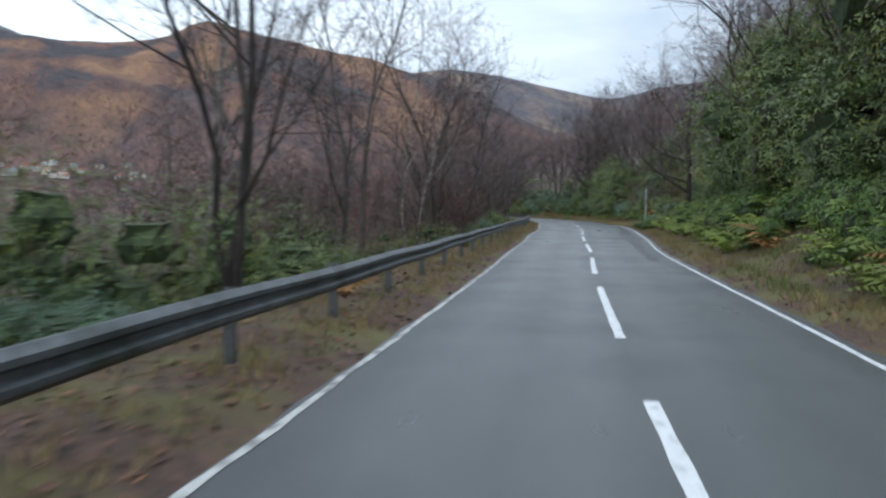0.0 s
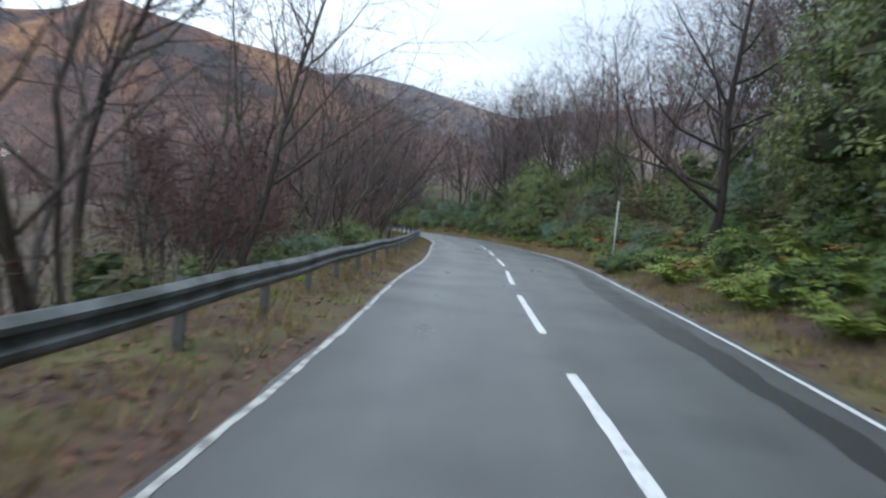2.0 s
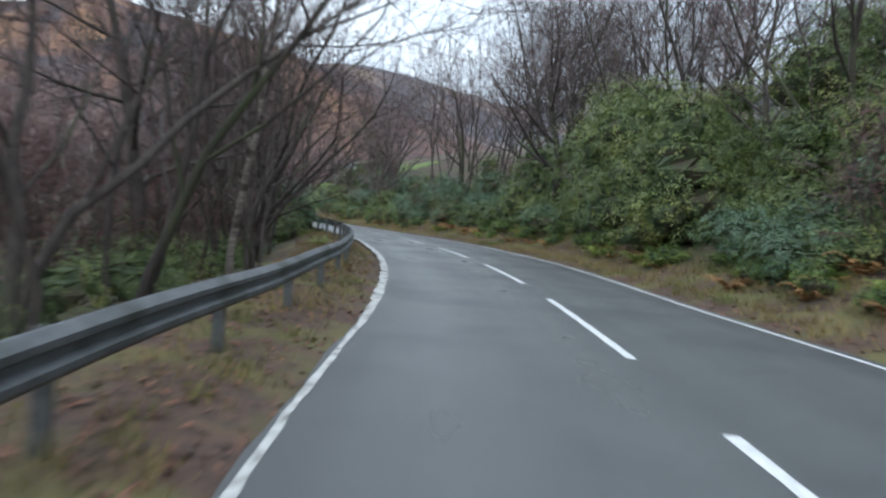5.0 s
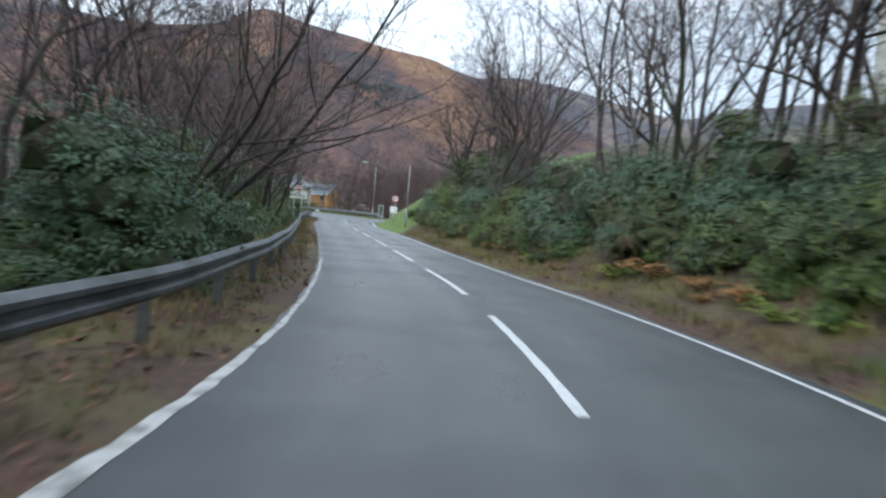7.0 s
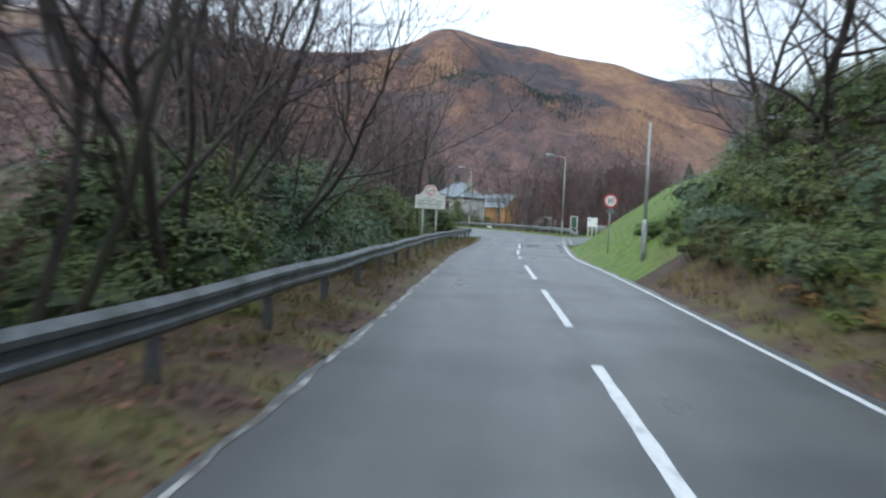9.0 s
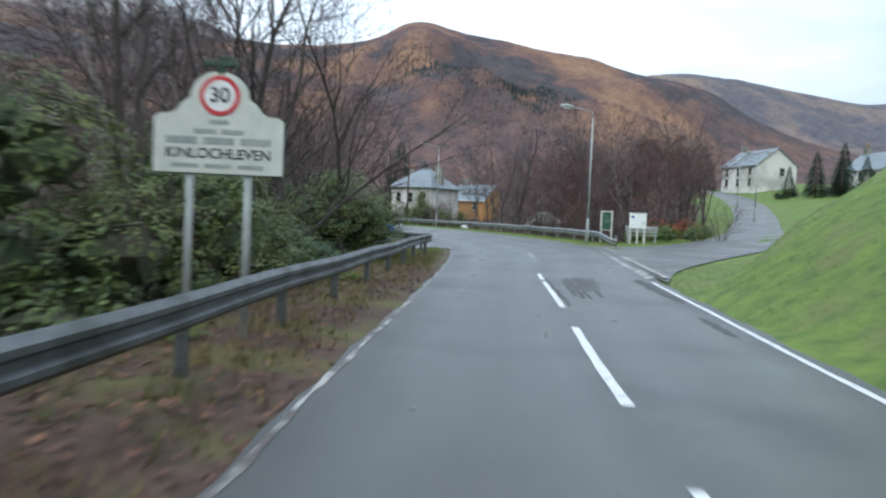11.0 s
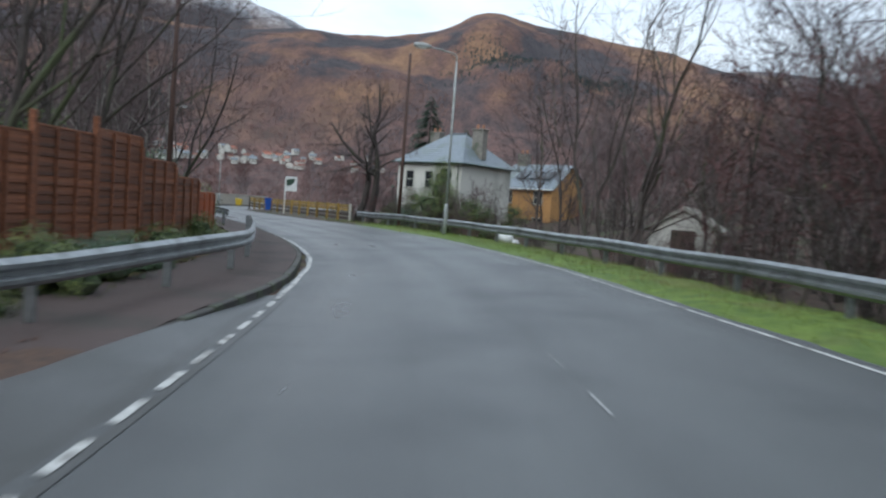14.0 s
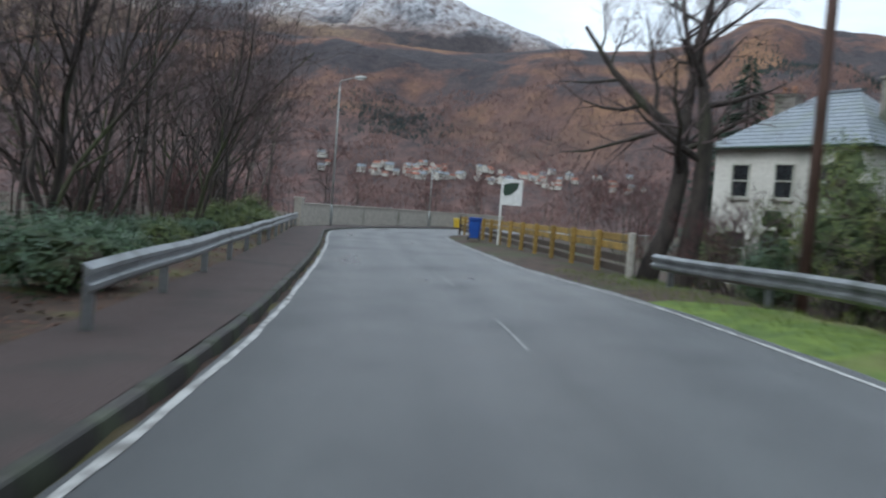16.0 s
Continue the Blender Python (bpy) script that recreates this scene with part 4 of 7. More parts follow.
TREES = {
    "slender": [plant("alder_tree", tree_shape(11 + k, 10.0, 0.090, 1, 14, 6, 5, 2, 0.42, 0.22, BARK, TWIG, 1.15, wander=0.13), ("trunk", "crown"),
                      "slender bare winter tree with dark twigs in the roadside wood", "tree", "roadside wood") for k in range(3)],
    "pale": [plant("birch_tree", tree_shape(15 + k, 10.0, 0.088, 1 + k, 13 - 5 * k, 6, 5, 2, 0.42, 0.3, BARK_PALE, TWIG, 1.15), ("trunk", "crown"),
                   "bare birch with a pale mottled trunk", "tree", "roadside wood") for k in range(2)],
    "clump": [plant("alder_tree", tree_shape(21 + k, 9.5, 0.105, 3, 8, 5, 4, 2, 0.44, 0.20, BARK, TWIG, 1.15, wander=0.16), ("trunk", "crown"),
                    "bare alder with several thin dark stems in the roadside wood", "tree", "roadside wood") for k in range(2)],
    "fan": [plant("alder_tree", tree_shape(26 + k, 9.0, 0.115, 5, 8, 5, 4, 2, 0.40, 0.20, BARK, TWIG, 1.15, wander=0.20, tilts=(0.05, 0.26)), ("trunk", "crown"),
                  "bare tree whose dark stems fan out from one stool", "tree", "roadside wood") for k in range(2)],
    "spread": [plant("oak_tree", tree_shape(31 + k, 9.0, 0.155, 1, 13, 7, 5, 3, 0.66, 0.22, BARK, TWIG, 1.1, wander=0.14), ("trunk", "crown"),
                     "spreading bare oak with crooked limbs beside the road", "tree", "roadside wood") for k in range(2)],
    "mid": [plant("bare_tree", tree_shape(41 + k, 10.0, 0.11, 1 + k % 2, 11 - 4 * (k % 2), 6, 5, 2, 0.45, 0.25, BARK if k != 1 else BARK_PALE, TWIG, 1.9, sides=3), ("trunk", "crown"),
                  "bare winter tree standing deeper in the wood", "tree", "inner wood") for k in range(4)],
    "red": [plant("birch_tree", tree_shape(51 + k, 8.5, 0.10, 2, 8, 5, 5, 3, 0.42, 0.2, (BARK, BARK_PALE)[k], TWIG_RED, 2.0, sides=3), ("trunk", "crown"),
                  "bare birch with reddish purple winter twigs", "tree", "village trees") for k in range(2)],
}
THICKETS = {"bare": [plant("thicket", tree_shape(121 + k, 3.4, 0.05, 6, 4, 4, 3, 2, 0.42, 0.12, BARK, (TWIG, TWIG_RED)[k], 1.6, sides=3, tilts=(0.1, 0.5)), ("stem_clump", "crown"),
                                "dense bare brown thicket of thin stems", "bush", "bare thickets") for k in range(2)]}
BUSHES = {
    "near": [plant("rhododendron", bush_shape(61 + k, 3.2, 2.8, 2.2, 820, 0.135, (LEAF, LEAF_BLUE, LEAF)[k], 11, half=True), ("twig_core", "leaves"),
                   "dense evergreen rhododendron with glossy green leaves", "bush", "rhododendron thicket") for k in range(3)],
    "tall": [plant("rhododendron", bush_shape(71 + k, 4.4, 3.8, 4.4, 1550, 0.165, (LEAF, LEAF_BLUE, LEAF)[k], 15, half=True, loose=1.14), ("twig_core", "leaves"),
                   "tall evergreen rhododendron with glossy leaves on the bank", "bush", "rhododendron thicket") for k in range(3)],
    "grove": [plant("evergreen_tree", bush_shape(75 + k, 6.0, 5.4, 8.6, 3700, 0.20, (LEAF, LEAF)[k], 26, half=True, loose=1.16), ("twig_core", "leaves"),
                    "tall dense evergreen with green leaves on the bank", "tree", "evergreens on the bank") for k in range(2)],
    "light": [plant("shrub", bush_shape(81, 2.0, 1.8, 1.1, 300, 0.12, LEAF_LIGHT, half=True), ("twig_core", "leaves"),
                    "low light green shrub at the foot of the bank", "bush", "verge shrubs")],
    "scrub": [plant("scrub_bush", bush_shape(84 + k, 2.6, 2.4, 2.4, 900, 0.085, (LEAF_OLIVE, LEAF, LEAF_OLIVE)[k], 12, half=True, loose=1.28, core=0.42), ("twig_core", "leaves"),
                    ("olive brown scrub with small leaves", "loose green scrub with small leaves", "olive brown scrub with small leaves")[k], "bush", "bank scrub") for k in range(3)],
}
first_use = set()


def put(ob, x, y, size=1.0, turn=0.0, dz=0.0, flat=1.0):
    """Stand a plant on the ground: the first time the built one, then copies."""
    m = pose(x, y, gz(x, y) + dz - 0.05, 0, 0, turn)
    if ob.name in first_use:
        ob = copy_thing(ob, m)
    else:
        first_use.add(ob.name)
        ob.matrix_world = m
    ob.scale = (size, size, size * flat)
    return ob


rng = random.Random(5)


def pick(kind, pool=TREES):
    return rng.choice(pool[kind])


# left wood: a front row beyond the rail, then rows down the slope
y = -8.0
while y < 172:
    x, _ = beside(y, -rng.uniform(2.9, 5.4))
    if 140 < y < 155:
        x -= 3.2
    kinds = ["slender", "slender", "clump", "fan", "slender", "pale"] if y < 66 else ["slender", "slender", "clump", "fan", "fan", "clump", "pale", "spread"]
    put(pick(rng.choice(kinds)), x, y, rng.uniform(0.85, 1.2), rng.uniform(0, 360))
    y += rng.uniform(2.8, 4.8) if y < 66 else rng.uniform(1.5, 2.8)
for k in range(95):
    y = rng.uniform(4, 184)
    x, _ = beside(y, -rng.uniform(4.5, 24))
    put(pick("mid"), x, y, rng.uniform(0.6, 0.85) if y < 75 else rng.uniform(0.95, 1.4), rng.uniform(0, 360))
for k in range(100):
    y = rng.uniform(2, 180)
    x, _ = beside(y, -rng.uniform(4.0, 10))
    put(pick("bare", THICKETS), x, y, rng.uniform(0.8, 1.5), rng.uniform(0, 360))
# left bushes
y = -8.0
while y < 173:
    x, _ = beside(y, -rng.uniform(3.0, 4.2))
    if y > 92:
        put(pick("tall" if rng.random() < 0.5 else "near", BUSHES), x - (1.5 if 143 < y < 156 else 0.4), y, rng.uniform(0.72, 0.98), rng.uniform(0, 360))
        y += rng.uniform(1.7, 2.7)
    else:
        put(pick(rng.choice(["near", "scrub", "scrub"]) if y < 30 else rng.choice(["near", "near", "scrub"]), BUSHES), x - (0.4 if y < 70 else 0.9), y, rng.uniform(0.6, 1.05), rng.uniform(0, 360), -0.2)
        y += rng.uniform(2.0, 3.4)
for k in range(10):
    y = rng.uniform(60, 175)
    x, _ = beside(y, -rng.uniform(6, 11))
    put(pick("tall", BUSHES), x, y, rng.uniform(0.7, 1.0), rng.uniform(0, 360))
for y, d, s_ in ((6, 4.4, 1.1), (9, 5.6, 1.5), (11.5, 4.6, 1.2), (13, 7.5, 1.5), (16, 5.0, 1.2), (21, 6.5, 1.5), (30, 8.0, 1.5)):
    put(BUSHES["scrub"][1], beside(y, -d)[0], y, s_, y * 37 % 360, 0, 1.3)
for x, y, s_ in ((33.2, 97.5, 0.85), (33.0, 101.0, 0.9), (33.5, 104.5, 0.85)):
    put(BUSHES["tall"][1], x, y, s_, y * 83 % 360)

# right bank: low shrubs, a wall of rhododendron, birches behind
y = -4.0
while y < 140:
    x, _ = beside(y, rng.uniform(3.0, 4.2) + (1.2 if y < 45 else 0))
    put(pick(rng.choice(["near", "near", "scrub"] if not (34 < y < 66 or 116 < y < 137) else ["near", "scrub", "scrub"]), BUSHES), x, y, rng.uniform(0.7, 1.1), rng.uniform(0, 360), -0.35)
    y += rng.uniform(2.4, 3.6)
y = -4.0
while y < 140:
    x, _ = beside(y, rng.uniform(5.2, 7.0))
    if 36 < y < 66 and rng.random() < 0.75:
        put(pick("scrub", BUSHES), x, y, rng.uniform(1.2, 1.6), rng.uniform(0, 360), -0.4)
    else:
        put(pick("tall", BUSHES), x, y, rng.uniform(0.75, 1.05) if y < 90 else rng.uniform(0.6, 0.85), rng.uniform(0, 360), -0.6)
    y += rng.uniform(2.9, 4.4)
for y0, y1 in ((2.0, 42.0), (74.0, 93.0)):
    y = y0
    while y < y1:
        x, _ = beside(y, rng.uniform(7.2, 9.2))
        put(pick("grove", BUSHES), x, y, rng.uniform(0.8, 1.1) if y < 79 else rng.uniform(0.66, 0.78), rng.uniform(0, 360), -0.8)
        y += rng.uniform(3.4, 5.2)
for y, d in ((47, 9.5), (56, 9.5), (61, 8.6), (67, 10.5)):
    put(pick("grove", BUSHES), beside(y, d)[0], y, 0.6, y * 31 % 360, -0.8)
y = 0.0
while y < 142:
    x, _ = beside(y, rng.uniform(4.6, 10.5))
    put(pick(rng.choice(["slender", "pale", "clump", "slender", "spread", "fan"])), x, y, rng.uniform(1.0, 1.45), rng.uniform(0, 360))
    y += rng.uniform(2.3, 4.2)
for k in range(20):
    y = rng.uniform(10, 60)
    put(pick(rng.choice(["slender", "spread", "clump"])), beside(y, rng.uniform(8.5, 13))[0], y, rng.uniform(1.3, 1.6), rng.uniform(0, 360))
for k in range(32):
    y = rng.uniform(0, 136)
    x, _ = beside(y, rng.uniform(10, 30))
    put(pick("mid"), x, y, rng.uniform(1.0, 1.5), rng.uniform(0, 360))
for k in range(60):
    y = rng.uniform(-20, 128)
    x, _ = beside(y, rng.uniform(1.9, 2.8))
    put(pick("light", BUSHES), x, y, rng.uniform(0.4, 0.8), rng.uniform(0, 360))
for y, d, s_ in ((97, 3.9, 0.72), (101, 4.3, 0.8), (105, 3.8, 0.78), (109, 4.2, 0.85), (113, 3.9, 0.8)):
    put(BUSHES["tall"][1], beside(y, d)[0], y, s_, y * 59 % 360, -0.3)
for k in range(44):
    y = rng.uniform(3, 46)
    put(pick("light", BUSHES), beside(y, rng.uniform(2.3, 4.4))[0], y, rng.uniform(0.7, 1.15), rng.uniform(0, 360), -0.1, rng.uniform(1.0, 1.4))
put(BUSHES["tall"][0], 46.2, 91.0, 0.9, 30, 0, 1.25)
put(BUSHES["tall"][2], 45.4, 94.5, 0.85, 130, 0, 1.2)
for x, y, s_ in ((41.7, 78.2, 0.76), (43.1, 81.6, 0.84), (44.3, 85.4, 0.84), (46.4, 88.6, 0.9)):
    put(BUSHES["grove"][int(y) % 2], x, y, s_, y * 61 % 360, -0.6)
y = 62.0
while y < 93:
    put(pick("near", BUSHES), beside(y, rng.uniform(3.2, 4.8))[0], y, rng.uniform(0.75, 1.0), rng.uniform(0, 360), -0.25)
    y += rng.uniform(2.0, 2.8)
# pale birches standing close behind the bushes on the bend
for k in range(16):
    y = 90.0 + k * 1.5
    put(pick(("pale", "slender", "pale", "clump")[k % 4]), beside(y, 5.0 + (k * 37 % 11) * 0.75)[0], y, 1.15 + (k * 29 % 7) * 0.05, k * 77 % 360)
for k in range(14):
    y = 109.0 + k * 2.3
    put(BUSHES["scrub"][k % 3], beside(y, 1.7 + (k * 3 % 4) * 0.2)[0], y, 0.42 + (k * 5 % 4) * 0.06, k * 83 % 360, -0.1)
# old crooked oaks on the bank
for x, y, s_, t_ in ((44.9, 91.8, 1.5, 200), (45.9, 121.0, 1.1, 60), (28.6, 36.5, 1.2, 140)):
    put(TREES["spread"][int(t_) % 2], x, y, s_, t_)
# shrubs closing the bank before the grass knoll
for y, d, s_ in ((101, 2.9, 0.55), (105, 3.0, 0.7), (109, 2.8, 0.6), (113, 3.0, 0.7), (117, 2.7, 0.6), (121, 2.8, 0.75), (125, 2.6, 0.65), (129, 2.5, 0.8), (132.5, 2.4, 0.7), (136, 2.5, 0.75), (139, 2.6, 0.6), (140.6, 3.8, 0.55), (141.4, 5.4, 0.7), (140.2, 1.9, 0.35), (141.8, 7.2, 0.7)):
    put(pick("near", BUSHES), beside(y, d)[0], y, s_, y * 53 % 360, -0.15)
for y, d, s_ in ((124, 4.4, 0.9), (129, 4.6, 0.85), (134, 4.2, 0.85), (138.5, 4.4, 0.8), (131.5, 6.8, 0.95), (137, 7.0, 0.95)):
    put(pick("tall", BUSHES), beside(y, d)[0], y, s_, y * 71 % 360, -0.4)
for x, y, s_ in ((45.9, 142.6, 0.55), (46.4, 140.6, 0.75), (47.2, 144.2, 0.8), (46.9, 138.2, 0.8), (48.6, 142.2, 0.95), (49.6, 145.0, 0.9)):
    put(pick("near", BUSHES), x, y, s_, y * 67 % 360, -0.2)
put(BUSHES["light"][0], 45.3, 143.6, 0.75, 50)
put(BUSHES["light"][0], 45.6, 140.0, 0.85, 150)
for y, d, s_ in ((127, 4.0, 1.05), (134, 3.4, 1.15), (140, 4.2, 0.95)):
    put(pick("spread"), beside(y, d)[0], y, s_, y * 37 % 360)
for k in range(20):
    y = rng.uniform(60, 140)
    put(pick("bare", THICKETS), beside(y, rng.uniform(3.2, 7))[0], y, rng.uniform(0.6, 1.2), rng.uniform(0, 360))
for y, d, s_ in ((17, 6.2, 1.05), (24, 6.0, 1.12), (30, 6.1, 1.15), (36, 6.4, 1.1)):
    put(pick("grove", BUSHES), beside(y, d)[0], y, s_, y * 41 % 360, -0.8)


# ---- materials of built things ----
WHITE_PAINT = material("white_paint", (0.62, 0.63, 0.62), (0.78, 0.79, 0.78), 8, 0.5, (0.42, 0.45, 0.38), 2.2, (0.55, 0.72), 0.1)
CREAM = material("cream_sign_face", (0.50, 0.53, 0.47), (0.60, 0.62, 0.56), 4, 0.45, (0.48, 0.52, 0.44), 2.5, (0.55, 0.75), 0.05)
SIGN_DARK = material("dark_green_paint", (0.012, 0.035, 0.022), (0.03, 0.065, 0.04), 6, 0.5, bump=0.05)
OLD_WHITE = material("weathered_white_timber", (0.40, 0.405, 0.36), (0.54, 0.54, 0.49), 8, 0.6, (0.30, 0.32, 0.25), 2.5, (0.5, 0.68), 0.15)
SIGN_GREEN = material("green_sign_panel", (0.010, 0.050, 0.026), (0.022, 0.085, 0.046), 5, 0.45, (0.03, 0.08, 0.05), 2, (0.5, 0.7), 0.05)
SIGN_RED = material("sign_red", (0.45, 0.03, 0.04), (0.58, 0.05, 0.06), 5, 0.4, bump=0.03)
SIGN_BLACK = material("sign_black", (0.012, 0.012, 0.014), (0.03, 0.03, 0.034), 5, 0.45, bump=0.03)
SIGN_GREY = material("faded_grey_lettering", (0.24, 0.27, 0.25), (0.34, 0.37, 0.34), 5, 0.5, bump=0.03)
BIN_BLUE = material("blue_plastic", (0.012, 0.060, 0.30), (0.022, 0.095, 0.42), 5, 0.42, (0.03, 0.09, 0.30), 2.5, (0.55, 0.7), 0.08)
YELLOW_PLASTIC = material("yellow_plastic", (0.52, 0.36, 0.02), (0.66, 0.47, 0.04), 5, 0.5, (0.40, 0.30, 0.06), 2.5, (0.55, 0.7), 0.06)
RUBBER = material("black_rubber", (0.012, 0.012, 0.012), (0.03, 0.03, 0.03), 12, 0.7)
HARL = material("white_harling", (0.52, 0.51, 0.47), (0.68, 0.67, 0.62), 10, 0.9, (0.36, 0.36, 0.32), 0.35, (0.48, 0.68), 0.5, 45)
ORANGE_WALL = material("ochre_render", (0.36, 0.19, 0.07), (0.50, 0.28, 0.11), 8, 0.9, (0.26, 0.15, 0.07), 0.4, (0.5, 0.7), 0.4, 40)
SLATE = material("wet_slate", (0.13, 0.155, 0.18), (0.23, 0.265, 0.30), 7, 0.45, (0.17, 0.20, 0.19), 0.7, (0.5, 0.7), 0.3, 18, rough_var=0.12, vary=0.0)
SLATE_EDGE = material("slate_course_edge", (0.09, 0.105, 0.12), (0.15, 0.17, 0.19), 9, 0.6, bump=0.2)
CHIMNEY = material("chimney_render", (0.17, 0.16, 0.14), (0.27, 0.25, 0.22), 9, 0.9, (0.10, 0.11, 0.08), 1.0, (0.5, 0.66), 0.4)
CLAY = material("clay_pot", (0.26, 0.12, 0.07), (0.36, 0.18, 0.11), 9, 0.8)
RED_ROOF = material("red_tile_roof", (0.20, 0.080, 0.055), (0.31, 0.125, 0.085), 4, 0.8, bump=0.1, vary=0.35)
GLASS = material("dark_window_glass", (0.012, 0.014, 0.016), (0.03, 0.034, 0.038), 2, 0.08, bump=0.0, spec=0.8)
LARCH = material("stained_larch", (0.105, 0.034, 0.015), (0.235, 0.086, 0.038), 5, 0.7, (0.075, 0.034, 0.020), 1.2, (0.52, 0.70), 0.4, 30, stretch=(0.4, 0.4, 6), vary=0.3)
LARCH_ORANGE = material("fresh_orange_larch", (0.24, 0.055, 0.018), (0.36, 0.10, 0.036), 5, 0.65, bump=0.4, bump_scale=30, stretch=(0.4, 0.4, 6), vary=0.2)
YELLOW_WOOD = material("yellowed_timber", (0.20, 0.125, 0.028), (0.34, 0.225, 0.060), 6, 0.75, (0.11, 0.095, 0.045), 1.6, (0.5, 0.66), 0.4, 25, vary=0.25)
DARK_WOOD = material("dark_wet_timber", (0.035, 0.026, 0.020), (0.085, 0.065, 0.05), 7, 0.75, bump=0.4, vary=0.25)
POLE_WOOD = material("tarred_pole", (0.045, 0.024, 0.018), (0.11, 0.062, 0.05), 9, 0.8, bump=0.4, stretch=(1, 1, 0.15))
PARAPET = material("pale_parapet_concrete", (0.36, 0.335, 0.29), (0.50, 0.47, 0.41), 5, 0.85, (0.20, 0.20, 0.155), 0.55, (0.54, 0.74), 0.3, 35)
CONCRETE = material("weathered_concrete", (0.30, 0.285, 0.25), (0.46, 0.44, 0.39), 6, 0.85, (0.13, 0.135, 0.10), 0.9, (0.5, 0.66), 0.35, 35)
BENCH_WOOD = material("grey_bench_timber", (0.20, 0.22, 0.21), (0.32, 0.34, 0.33), 7, 0.75, bump=0.3, vary=0.15)
LAMP_STEEL = material("painted_lamp_steel", (0.30, 0.32, 0.315), (0.42, 0.44, 0.43), 6, 0.5, (0.22, 0.25, 0.21), 1.5, (0.52, 0.7), 0.08, metal=0.3)
LAMP_GLASS = material("lamp_lens", (0.55, 0.56, 0.55), (0.68, 0.69, 0.68), 6, 0.25, bump=0.05)
HEDGE_RED = material("beech_hedge", (0.16, 0.035, 0.014), (0.30, 0.085, 0.03), 2, 0.7, bump=0, island=0.4)
# paler far copies: distance haze and lost sky light are put into the colours
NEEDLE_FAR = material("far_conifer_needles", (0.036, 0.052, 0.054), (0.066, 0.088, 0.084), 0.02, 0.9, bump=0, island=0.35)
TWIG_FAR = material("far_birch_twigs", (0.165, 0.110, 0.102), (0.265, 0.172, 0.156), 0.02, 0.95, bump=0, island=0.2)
NEEDLE = material("conifer_needles", (0.010, 0.026, 0.016), (0.030, 0.058, 0.032), 3, 0.7, bump=0, island=0.4)


def lettering(text, size, mat, parent, at, turn=(90, 0, 0), name="lettering", label=""):
    """Words in the built-in font as a thin mesh, centred at a place in its thing."""
    cu = bpy.data.curves.new(name, "FONT")
    cu.body, cu.size, cu.align_x, cu.align_y, cu.extrude, cu.offset = text, size, "CENTER", "CENTER", 0.002, size * 0.012
    tmp = bpy.data.objects.new(name, cu)
    scene.collection.objects.link(tmp)
    me = bpy.data.meshes.new_from_object(tmp.evaluated_get(bpy.context.evaluated_depsgraph_get()))
    bpy.data.objects.remove(tmp)
    me.materials.clear()
    me.materials.append(mat)
    ob = part(name, me, mat, parent, label)
    ob.matrix_local = pose(*at, *turn)
    return ob


def disc(g, c, r0, r1, y0, y1, n=32):
    """A ring (or a full disc where r0 is 0) facing -y."""
    ring = []
    for y, r in ((y0, r0), (y0, r1), (y1, r1), (y1, r0)):
        ring.append([(c[0] + r * math.cos(2 * math.pi * k / n), c[1] + y, c[2] + r * math.sin(2 * math.pi * k / n)) for k in range(n)])
    vs = [p for q in ring for p in q]
    fs = []
    for a, b in ((0, 1), (1, 2), (2, 3), (3, 0)):
        fs += [(a * n + k, a * n + (k + 1) % n, b * n + (k + 1) % n, b * n + k) for k in range(n)]
    return g.add(vs, fs)


# ---- side road, driveway, footway ----
g = Geo()
for k in range(len(SIDE_A)):
    for q in range(5):
        a, b = SIDE_A[k], SIDE_B[k]
        t = q / 4
        g.v.append(tuple(float(a[c] + (b[c] - a[c]) * t) + (0.006 if c == 2 else 0) for c in range(3)))
for k in range(len(SIDE_A) - 1):
    for q in range(4):
        i = k * 5 + q
        g.f.append((i, i + 1, i + 6, i + 5))
solo("side_road", g, ASPHALT_SIDE, "pale worn asphalt side road climbing from the junction", "road", kind="structure", smooth=True)


def mark(x0, y0, x1, y1, w, mat, label, group):
    d = Vector((x1 - x0, y1 - y0)).normalized()
    n_ = Vector((d.y, -d.x)) * w / 2
    g = Geo()
    for x, y in ((x0 - n_.x, y0 - n_.y), (x0 + n_.x, y0 + n_.y), (x1 + n_.x, y1 + n_.y), (x1 - n_.x, y1 - n_.y)):
        t = float(np.clip((x - left_x(y)) / (right_x(y) - left_x(y)), 0, 1.08))
        g.v.append((x, y, t * float(camber(y)) + 0.03 * (t > 1.0) + 0.008))
    g.f.append((0, 1, 2, 3))
    return solo("give_way_dash", g, mat, label, "road marking", group, "structure")


for (xa, ya), (xb, yb) in (((45.1, 163.9), (46.95, 180.5)), ((44.65, 163.7), (46.5, 180.6))):
    L = math.hypot(xb - xa, yb - ya)
    s = 0.0
    while s < L - 0.6:
        f0, f1 = s / L, (s + 0.6) / L
        mark(xa + (xb - xa) * f0, ya + (yb - ya) * f0, xa + (xb - xa) * f1, ya + (yb - ya) * f1, 0.17, LINE_WORN if s < 9 else LINE_FAINT, "short worn give way dash across the side road mouth", "give way dashes")
        s += 0.98
y = 180.6
while y < 198.5:
    mark(float(left_x(y)), y, float(left_x(y + 0.58)), y + 0.58, 0.075, LINE_WORN, "short worn white dash across the driveway mouth", "driveway dashes")
    y += 0.92
